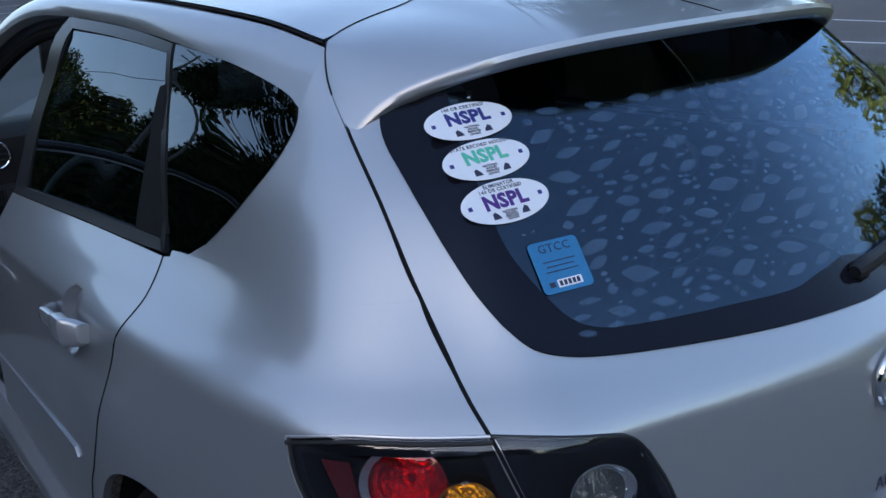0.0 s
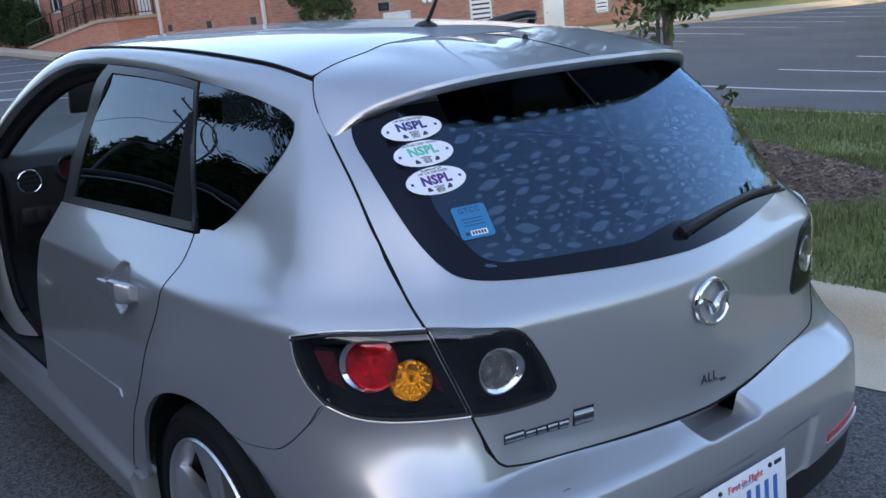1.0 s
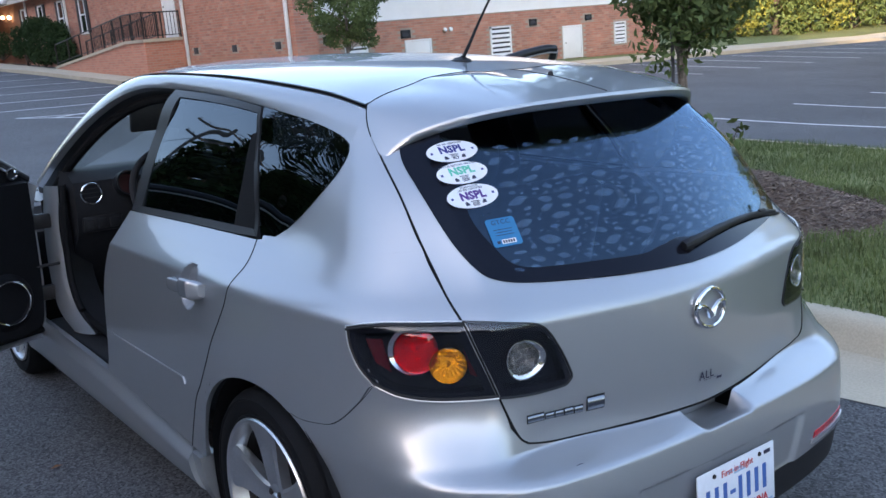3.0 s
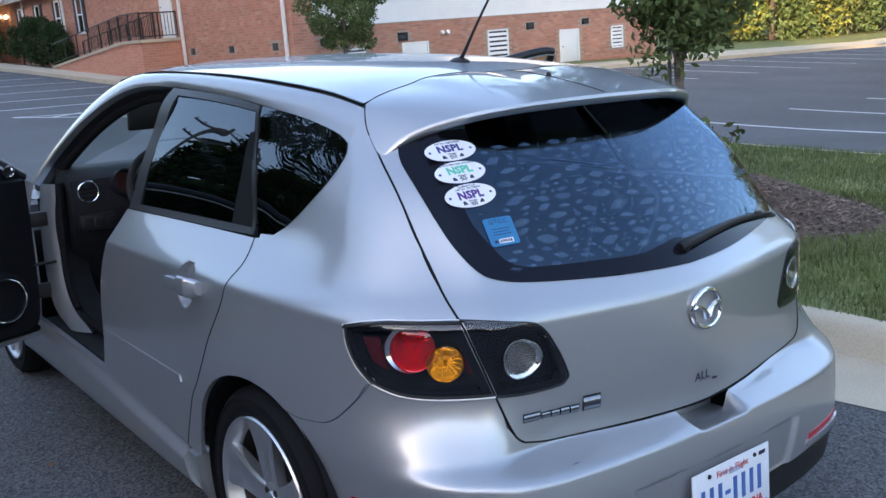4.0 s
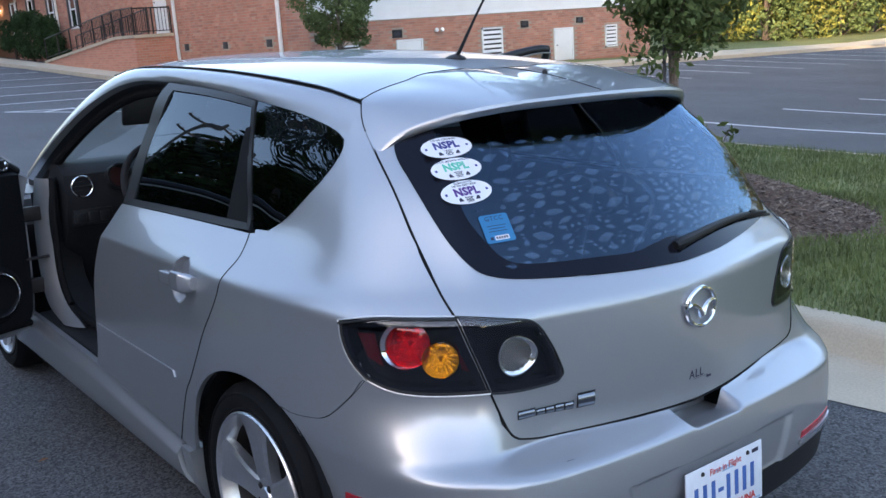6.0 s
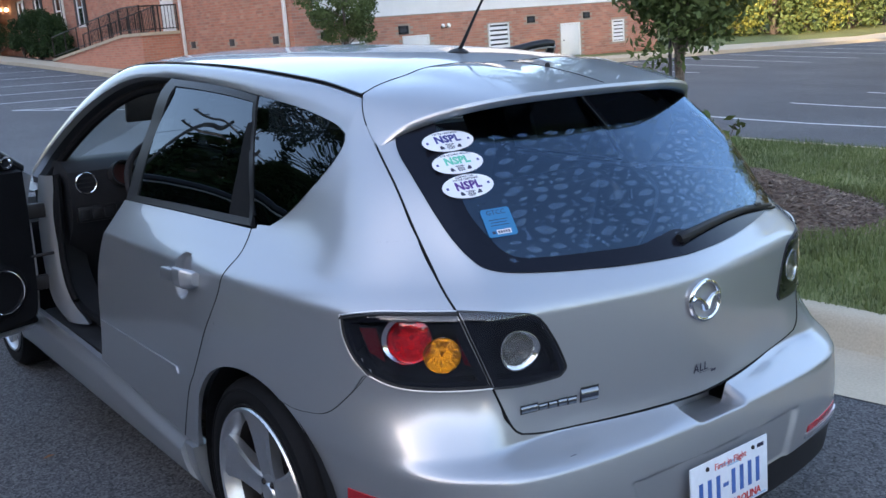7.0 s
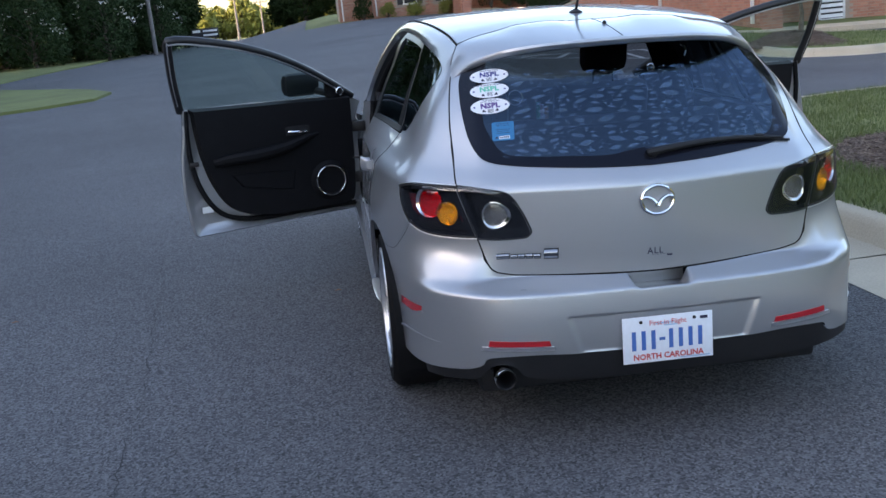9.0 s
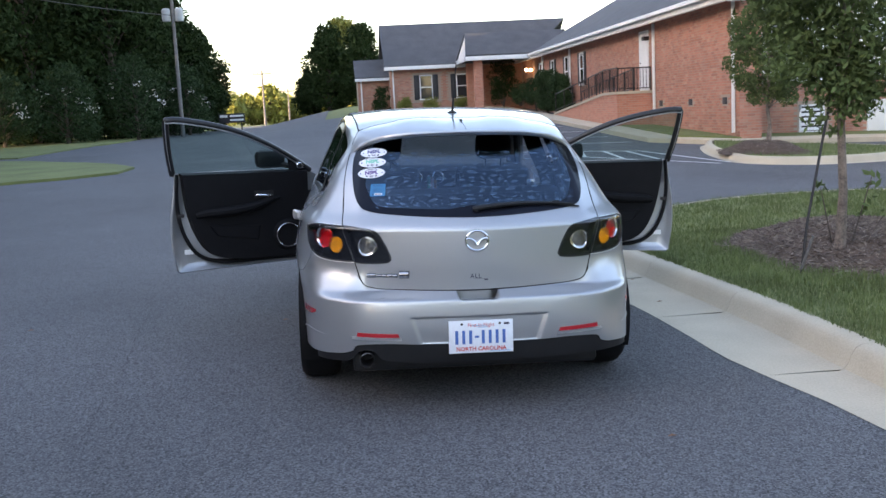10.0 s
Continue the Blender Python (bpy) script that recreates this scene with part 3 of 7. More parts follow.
def shift(pts, du, dz=0.0):
    """Moves points of the unrolled skin by metres along it."""
    out = []
    for u, z in pts:
        w = (skin(u + 0.02, z) - skin(u - 0.02, z)).length / 0.04
        out.append((u + du / w, z + dz))
    return out


def coons(bottom, top, left, right, n, m):
    """A grid on the unrolled skin between four lines; left and right run upwards, bottom and top from left to right."""
    B, T, L, R = line(bottom, n), line(top, n), line(left, m), line(right, m)
    grid = []
    for j in range(m + 1):
        v, row = j / m, []
        for i in range(n + 1):
            u = i / n
            row.append(tuple((1 - v) * B[i][c] + v * T[i][c] + (1 - u) * L[j][c] + u * R[j][c]
                             - ((1 - u) * (1 - v) * B[0][c] + u * (1 - v) * B[n][c] + (1 - u) * v * T[0][c] + u * v * T[n][c]) for c in (0, 1)))
        grid.append(row)
    return grid


def lay(bm, grid, out=0.0, side=1, mi=0, rim=0.0, move=None, holes=()):
    """Lays a grid of the unrolled skin as a panel; rim: how deep its edges are folded inwards; move: a further shift of each point."""
    def at(u, z, o):
        v = skin(u, z, o)
        if move:
            v = move(v)
        return Vector((-v.x, v.y, v.z)) if side < 0 else v
    V = [[bm.verts.new(at(u, z, out)) for u, z in row] for row in grid]
    def quad(*q):
        f = bm.faces.new(q if side > 0 else q[::-1])
        f.material_index = mi
    gone = [[any(within(h, u, z) for h in holes) for u, z in row] for row in grid]
    for j, (a, b) in enumerate(zip(V, V[1:])):
        for k in range(len(a) - 1):
            if not (gone[j][k] and gone[j + 1][k] and gone[j + 1][k + 1] and gone[j][k + 1]):
                quad(a[k], b[k], b[k + 1], a[k + 1])
    if rim:
        n, m = len(grid[0]) - 1, len(grid) - 1
        loop = [(0, i) for i in range(n)] + [(j, n) for j in range(m)] + [(m, i) for i in range(n, 0, -1)] + [(j, 0) for j in range(m, 0, -1)]
        inner = [bm.verts.new(at(*grid[j][i], out - rim)) for j, i in loop]
        for k, (j, i) in enumerate(loop):
            j2, i2 = loop[(k + 1) % len(loop)]
            quad(V[j][i], V[j2][i2], inner[(k + 1) % len(loop)], inner[k])
    return V


def ruled(bm, A, B, m, bulge=0.0, mi=0, up=(0, 0, 1)):
    """A surface between two rows of points, bulging along up."""
    up = Vector(up)
    V = [[bm.verts.new(a.lerp(b, j / m) + up * bulge * 4 * (j / m) * (1 - j / m)) for a, b in zip(A, B)] for j in range(m + 1)]
    for a, b in zip(V, V[1:]):
        for k in range(len(a) - 1):
            bm.faces.new((a[k], a[k + 1], b[k + 1], b[k])).material_index = mi
    return V


def flip(pts):
    return [Vector((-p[0], p[1], p[2])) for p in pts]


def fix(bm):
    bmesh.ops.remove_doubles(bm, verts=bm.verts, dist=0.0008)
    bmesh.ops.recalc_face_normals(bm, faces=bm.faces)
    if sum(f.calc_area() * f.normal.dot(f.calc_center_median() - Vector((0, 1.8, .6))) for f in bm.faces) < 0:
        bmesh.ops.reverse_faces(bm, faces=bm.faces)
    return bm


AXLE, HUB, ARCH = 0.800, 0.343, 0.352        # rear axle, hub height, wheel arch radius
FRONT = AXLE + 2.66


def arch(a0, a1, n, axle=AXLE, r=ARCH):
    """Wheel arch from angle a0 to a1 (0: forwards, 90: up), on the unrolled skin."""
    return sy(*[(axle + r * math.cos(radians(a0 + (a1 - a0) * i / n)), HUB + r * math.sin(radians(a0 + (a1 - a0) * i / n))) for i in range(n + 1)])


# seams, on the unrolled skin of the left side
SEAM_UP = sx((.628, .905), (.624, .952), (.616, 1.04), (.603, 1.146), (.579, 1.228), (.557, 1.290), (.530, 1.338))
SEAM_LAMP = sx((.576, .731), (.607, .826), (.628, .905))
SEAM_LOW = sx((.521, .617), (.546, .642), (.561, .671), (.576, .731))
HATCH_SIDE = sx((.521, .617), (.546, .642), (.576, .731), (.607, .826), (.628, .905), (.624, .952), (.616, 1.04))
HATCH_FOOT = sx((.521, .617), (.47, .606), (.413, .602), (.241, .598), (0, .596))
GLASS_SIDE = sx((.553, 1.01), (.564, 1.05), (.569, 1.11), (.566, 1.17), (.548, 1.235), (.50, 1.31))
GLASS_FOOT = sx((.553, 1.01), (.535, .983), (.50, .968), (.44, .958), (.33, .949), (.178, .941), (0, .937))
DOOR_REAR = sy((1.255, .375), (1.165, .541), (1.105, .611), (1.035, .705), (.975, .80), (.945, .865), (.935, .91), (.93, .95), (.945, .985), (.965, 1.010))
SIDE_SEAM = sy((.635, .654), (.595, .648), (.545, .651), (.491, .660), (.455, .683), (.415, .725), (.382, .768))
LAMP_FOOT = sy((.382, .768), (.335, .745), (.289, .734)) + sx((.636, .730), (.576, .731))

LAMP_OUT = sy((.382, .768), (.415, .806), (.438, .850), (.450, .893))
LAMP_TOP = sy((.450, .893), (.40, .903)) + sx((.741, .908), (.684, .907), (.628, .905))
IN_TOP = sx((.628, .905), (.564, .898), (.50, .887), (.470, .875), (.450, .852))
IN_SIDE = sx((.412, .737), (.404, .748), (.408, .765), (.426, .808), (.450, .852))
IN_FOOT = sx((.576, .731), (.502, .727), (.430, .730), (.412, .737))
LAMP_GRID = coons(shift(LAMP_FOOT, 0, .004), shift(LAMP_TOP, 0, -.003), shift(LAMP_OUT, -.004), shift(SEAM_LAMP, .004), 44, 26)
IN_GRID = coons(shift(IN_FOOT, 0, .004), shift(IN_TOP, 0, -.003), shift(SEAM_LAMP, -.004), shift(IN_SIDE, .004), 34, 26)


def rim_of(grid):
    """The outline of a grid."""
    return grid[0][:-1] + [r[-1] for r in grid[:-1]] + grid[-1][:0:-1] + [r[0] for r in grid[:0:-1]]


def within(poly, u, z):
    c = False
    for (a, b), (d, e) in zip(poly, poly[1:] + poly[:1]):
        if (b > z) != (e > z) and u < (d - a) * (z - b) / (e - b) + a:
            c = not c
    return c


LAMP_HOLES = [rim_of(LAMP_GRID), rim_of(IN_GRID)]


def lamp_box(bm, grid, side, deep=.036, lip=3):
    """A black lamp housing: a flush lip, walls and a floor set deep behind it."""
    n, m = len(grid[0]) - 1, len(grid) - 1
    def at(j, i, o):
        v = skin(*grid[j][i], o)
        return bm.verts.new(v if side > 0 else (-v.x, v.y, v.z))
    up = {(j, i): at(j, i, .0015) for j in range(m + 1) for i in range(n + 1) if i <= lip or j <= lip or i >= n - lip or j >= m - lip}
    low = {(j, i): at(j, i, -deep) for j in range(lip, m - lip + 1) for i in range(lip, n - lip + 1)}
    for j in range(m):
        for i in range(n):
            q = [(j, i), (j + 1, i), (j + 1, i + 1), (j, i + 1)]
            src = low if lip <= i < n - lip and lip <= j < m - lip else up
            bm.faces.new([src[k] for k in q])
    ring = [(lip, i) for i in range(lip, n - lip)] + [(j, n - lip) for j in range(lip, m - lip)] + [(m - lip, i) for i in range(n - lip, lip, -1)] + [(j, lip) for j in range(m - lip, lip, -1)]
    for a, b in zip(ring, ring[1:] + ring[:1]):
        bm.faces.new((up[a], up[b], low[b], low[a]))


# quarter panels, tailgate, bumper
for side in (1, -1):
    bm = bmesh.new()
    foot = DOOR_REAR[:1] + arch(5, 52, 6) + arch(60, 118, 8)
    glass_foot = sy((.965, 1.010), (.93, 1.016), (.888, 1.025))
    lay(bm, coons(shift(foot + SIDE_SEAM[1:] + LAMP_FOOT[1:], 0, .002), shift(glass_foot, 0, -.001) + sx((.616, 1.04)), shift(DOOR_REAR, -.002), shift(SEAM_LAMP + SEAM_UP[1:3], .002), 90, 44), 0, side, 0, 0.014, None, LAMP_HOLES)
    pillar_l = sy((.888, 1.025), (.827, 1.061), (.739, 1.142), (.702, 1.200), (.699, 1.235), (.712, 1.258))
    lay(bm, coons(sy((.888, 1.025)) + shift(sx((.616, 1.04)), .002), sy((.712, 1.258)) + shift(SEAM_UP[6:], .002), pillar_l, shift(SEAM_UP[2:], .002), 20, 34), 0, side, 0, 0.0)
    part("quarter_panel", fix(bm), M_PAINT, car, "silver rear wing with flared wheel arch", 50)

# tailgate: a ring round the window
bm = bmesh.new()
for side in (1, -1):
    lay(bm, coons(shift(HATCH_FOOT, 0, .003), GLASS_FOOT, shift(HATCH_SIDE[:6], -.002) + GLASS_FOOT[:1], [(0, .599), (0, .70), (0, .82), (0, .90), (0, .937)], 80, 50), 0, side, 0, 0.0, None, LAMP_HOLES)
    lay(bm, coons(shift(HATCH_SIDE[5:6], -.002) + GLASS_SIDE[:1], [shift(SEAM_UP, -.002)[5]] + GLASS_SIDE[-1:], shift(SEAM_UP[1:6], -.002), GLASS_SIDE, 10, 40), 0, side)
hatch = part("tailgate", fix(bm), M_PAINT, car, "silver tailgate with a wide window", 60)

# rear window: black fired edge and tinted pane
bm = bmesh.new()
INNER_SIDE = sx((.478, 1.013), (.500, 1.06), (.508, 1.10), (.500, 1.17), (.486, 1.22), (.45, 1.30))
INNER_FOOT = sx((.478, 1.013), (.462, .998), (.43, .987), (.36, .981), (.24, .977), (.13, .974), (.07, .982), (0, .992))
TOP_OUT = sx((.50, 1.31), (.40, 1.325), (.2, 1.335), (0, 1.338))
TOP_IN = sx((.45, 1.30), (.36, 1.312), (.18, 1.320), (0, 1.322))
for side in (1, -1):
    lay(bm, coons(GLASS_FOOT, INNER_FOOT, GLASS_FOOT[:1] + INNER_FOOT[:1], [(0, .937), (0, .992)], 40, 4), .003, side)
    lay(bm, coons(GLASS_FOOT[:1] + INNER_FOOT[:1], GLASS_SIDE[-1:] + INNER_SIDE[-1:], GLASS_SIDE, INNER_SIDE, 4, 30), .003, side)
    lay(bm, coons(TOP_IN, TOP_OUT, INNER_SIDE[-1:] + TOP_OUT[:1], [(0, 1.322), (0, 1.338)], 20, 2), .003, side)
part("window_border", fix(bm), M_BLACKGLOSS, hatch, "black fired edge of the rear window", 60)
bm = bmesh.new()
for side in (1, -1):
    lay(bm, coons(INNER_FOOT, TOP_IN, INNER_SIDE, [(0, .992), (0, 1.1), (0, 1.2), (0, 1.322)], 30, 30), .002, side)
rear_pane = part("rear_window", fix(bm), M_TINT, hatch, "dark tinted rear window with bubbled film", 60)

# bumper: upper shelf, shallow plate recess, hand grip
def bumper_move(v):
    ax = abs(v.x)
    d = 0.0
    if v.z < .54:
        half = .282 + (v.z - .365) * .33
        d += .011 * sstep(half + .010, half - .014, ax) * sstep(.488, .478, v.z) * sstep(.340, .366, v.z)
    grip = sstep(.104, .074, ax) * sstep(.535, .565, v.z) * min(1, max(0, (v.y - .018) / .075)) ** .8
    return Vector((v.x, v.y + d, v.z - .046 * grip))


bm = bmesh.new()
for side in (1, -1):
    top = shift(SIDE_SEAM + LAMP_FOOT[1:], 0, -.002) + shift([p for p in SEAM_LOW[::-1][1:]], .004) + shift(HATCH_FOOT[1:], 0, -.003)
    low = sy((.4507, .3001), (.425, .297)) + sx((.78, .298), (.70, .304), (.64, .312), (.60, .328), (.585, .350), (.55, .358), (.426, .362), (.281, .357), (0, .355))
    lay(bm, coons(low, top, arch(187, 118, 8), [(0, .355), (0, .42), (0, .50), (0, .55), (0, .575), (0, .593)], 170, 64), 0, side, 0, 0.0, bumper_move)
bumper = part("rear_bumper", fix(bm), M_PAINT, car, "silver rear bumper", 45)
bm = bmesh.new()
box(bm, (-.112, .150, .480), (.112, .160, .640), None, 0, .004)
part("grip_wall", bm, M_PAINT, bumper, "back of the hand recess")
bm = bmesh.new()
for side in (1, -1):
    top = sx((.775, .294), (.70, .300), (.64, .308), (.60, .325), (.582, .348), (.55, .357), (.426, .361), (.281, .356), (0, .354))
    low = sx((.77, .268), (.70, .266), (.63, .272), (.60, .290), (.578, .316), (.535, .330), (.492, .316), (.455, .280), (.281, .262), (0, .262)) if side > 0 else sx((.77, .268), (.70, .266), (.60, .268), (.50, .266), (.281, .262), (0, .262))
    lay(bm, coons(low, top, sx((.77, .268), (.775, .294)), [(0, .262), (0, .354)], 50, 10), -.004, side)
part("bumper_valance", fix(bm), M_BLACK, bumper, "black plastic lower bumper")
bm = bmesh.new()
box(bm, (-.112, .090, .520), (.112, .152, .5415), None, 0, .004)
part("grip_floor", bm, M_PAINT, bumper, "silver floor of the hand recess")
# lower crease of the bumper's corners
for side in (1, -1):
    bm = bmesh.new()
    pts = [skin(u, z, .001) for u, z in line(sy((.452, .385), (.39, .392), (.30, .395)) + sx((.72, .392)), 16)]
    tube(bm, pts if side > 0 else flip(pts), [.0005 + .005 * (1 - i / 16) for i in range(17)], 6)
    part("bumper_crease", bm, M_PAINT, bumper)

# number plate, with bars for the number
bm = bmesh.new()
box(bm, (-.152, 0, -.077), (.152, .004, .077), None, 0, .0015)
plate = part("number_plate", bm, M_PLATE, car, "white number plate with blue bars and red lettering")
plate.matrix_basis = pose(0, .0, .390, -3.0)
x = -.128
for k in range(8):
    bm = bmesh.new()
    w = .026 if k != 3 else .020
    h = (-.034, .030) if k != 3 else (-.006, .004)
    box(bm, (x + .006 * (k != 3), -.0012, h[0]), (x + w - .006 * (k != 3), .002, h[1]))
    x += w + .0068
    part("plate_bar", bm, M_PLATEBLUE, plate)


def words(text, size, material, parent, m, name="lettering", bold=0.0, label=""):
    """Raised lettering with the built-in font, lying in the x-y plane before m."""
    cu = bpy.data.curves.new(name, "FONT")
    cu.body, cu.size, cu.align_x, cu.align_y = text, size, "CENTER", "CENTER"
    cu.extrude, cu.offset, cu.resolution_u = 0.0004, bold, 2
    tmp = new("tmp", cu)
    me = bpy.data.meshes.new_from_object(tmp.evaluated_get(bpy.context.evaluated_depsgraph_get()))
    bpy.data.objects.remove(tmp)
    bpy.data.curves.remove(cu)
    me.materials.clear()
    me.materials.append(material)
    ob = new(name, me)
    ob.parent = parent
    ob.matrix_basis = m
    return tagged(ob, label)


words("First in Flight", .024, M_PLATERED, plate, pose(0, -.0012, .054, 90))
words("NORTH CAROLINA", .027, M_PLATERED, plate, pose(0, -.0012, -.058, 90), bold=.0006)
for bx, bz, w, h in ((.122, .058, .013, .005), (-.01, .052, .030, .0022), (.01, .044, .022, .0020), (.09, -.070, .05, .0022)):
    bm = bmesh.new()
    box(bm, (bx - w, -.0009, bz - h), (bx + w, .002, bz + h))
    part("plate_mark", bm, M_INK if bx > .12 else M_PALEBLUE, plate)
for bx in (-.09, .09):
    bm = bmesh.new()
    revolve(bm, [(0, .003), (.005, .003), (.006, 0)], 12, pose(bx, -.0005, .060, 90))
    part("plate_bolt", bm, M_IRON, plate)

# reflectors in the bumper and on its flanks
for side in (1, -1):
    bm = bmesh.new()
    g = coons(sx((.578, .398), (.38, .392)), sx((.575, .418), (.385, .410)), sx((.578, .398), (.575, .418)), sx((.38, .392), (.385, .410)), 16, 3)
    lay(bm, g, .003, side, 0, .006)
    r = part("bumper_reflector", fix(bm), M_REDREFL, bumper, "red bumper reflector")
    bm = bmesh.new()
    g = coons(sx((.60, .386), (.37, .378)), sx((.598, .397), (.372, .390)), sx((.60, .386), (.598, .397)), sx((.37, .378), (.372, .390)), 16, 2)
    lay(bm, g, .006, side, 0, .008)
    part("reflector_trim", fix(bm), M_ALLOY, bumper, "bright strip under the reflector")
    bm = bmesh.new()
    g = coons(sy((.425, .474), (.32, .472), (.262, .486)), sy((.423, .500), (.33, .500), (.258, .502)), sy((.425, .474), (.423, .500)), sy((.262, .486), (.258, .502)), 14, 4)
    lay(bm, g, .003, side, 0, .006)
    part("side_reflector", fix(bm), M_REDREFL, bumper, "red side reflector")
    bm = bmesh.new()
    g = coons(sy((.433, .466), (.32, .462), (.252, .480)), sy((.425, .475), (.32, .473), (.262, .487)), sy((.433, .466), (.425, .475)), sy((.252, .480), (.262, .487)), 14, 2)
    lay(bm, g, .002, side, 0, .004)
    part("side_reflector_trim", fix(bm), M_PAINT, bumper)

# exhaust pipe
bm = bmesh.new()
revolve(bm, [(.030, .35), (.034, .05), (.036, .0), (.034, -.004), (.031, 0), (.029, .12), (0, .12)], 28, pose(-.533, .045, .288, -90), [0, 0, 0, 1, 1, 1])
part("exhaust_pipe", bm, (M_CHROME, M_BLACK), car, "round chrome exhaust tip")

# tail lamps: dark housing, round lights, clear cover
def disc(bm, x, z, r, out, dome, side, n=28, mi=0, rx=1.0):
    """A domed round on the skin."""
    u0 = ux(x, z)
    w = (skin(u0 + .03, z) - skin(u0 - .03, z)).length / .06
    rings = []
    for j in range(6):
        f = j / 5
        ring = []
        for k in range(n):
            a = k * math.tau / n
            v = skin(u0 + rx * r * f * math.cos(a) / w, z + r * f * math.sin(a), out + dome * (1 - f * f))
            ring.append(bm.verts.new(v if side > 0 else (-v.x, v.y, v.z)))
            if j == 0:
                ring = ring * n
                break
        rings.append(ring)
    for a, b in zip(rings, rings[1:]):
        for k in range(n):
            q = list(dict.fromkeys((a[k], a[(k + 1) % n], b[(k + 1) % n], b[k])))
            bm.faces.new(q if side > 0 else q[::-1]).material_index = mi
    return rings


def ring_on(bm, x, z, r, thick, out, side, n=36, mi=0, a0=0, a1=360, rx=1.0):
    u0 = ux(x, z)
    w = (skin(u0 + .03, z) - skin(u0 - .03, z)).length / .06
    pts = [skin(u0 + rx * r * math.cos(radians(a0 + (a1 - a0) * k / n)) / w, z + r * math.sin(radians(a0 + (a1 - a0) * k / n)), out) for k in range(n + 1)]
    tube(bm, pts if side > 0 else flip(pts), thick, 6, mi)


def band(bm, x, z, r0, o0, r1, o1, side, n=40, mi=0, rx=1.0, shift_to=(0, 0)):
    """A sloping ring on the skin, from radius r0 to r1; shift_to moves the outer edge."""
    u0 = ux(x, z)
    w = (skin(u0 + .03, z) - skin(u0 - .03, z)).length / .06
    R = []
    for r, o, s in ((r0, o0, (0, 0)), (r1, o1, shift_to)):
        pts = [skin(u0 + (rx * r * math.cos(k * math.tau / n) + s[0]) / w, z + r * math.sin(k * math.tau / n) + s[1], o) for k in range(n)]
        R.append([bm.verts.new(p) for p in (pts if side > 0 else flip(pts))])
    for k in range(n):
        bm.faces.new((R[0][k], R[0][(k + 1) % n], R[1][(k + 1) % n], R[1][k])).material_index = mi


def bowl(bm, x, z, r, out, deep, side, ribs=22, mi=0):
    """A ribbed reflector bowl with a bulb in its middle."""
    u0 = ux(x, z)
    w = (skin(u0 + .03, z) - skin(u0 - .03, z)).length / .06
    n, rings = ribs * 2, []
    steps = (.10, .17, .18, .28, .36, .44, .52, .60, .68, .76, .84, .92, 1.0)
    for i, f in enumerate(steps):
        ring_step = (.0022 if i % 2 else -.0022) if 3 < i < len(steps) - 1 else 0
        pts = [skin(u0 + r * f * math.cos(k * math.tau / n) / w, z + r * f * math.sin(k * math.tau / n),
                    out - deep * (1 - f * f) + ring_step + (k % 2) * .0018 * math.sin(math.pi * f) + (.009 if f < .175 else 0)) for k in range(n)]
        rings.append([bm.verts.new(p) for p in (pts if side > 0 else flip(pts))])
    for a, b in zip(rings, rings[1:]):
        for k in range(n):
            bm.faces.new((a[k], a[(k + 1) % n], b[(k + 1) % n], b[k])).material_index = mi
    bm.faces.new(rings[0]).material_index = mi


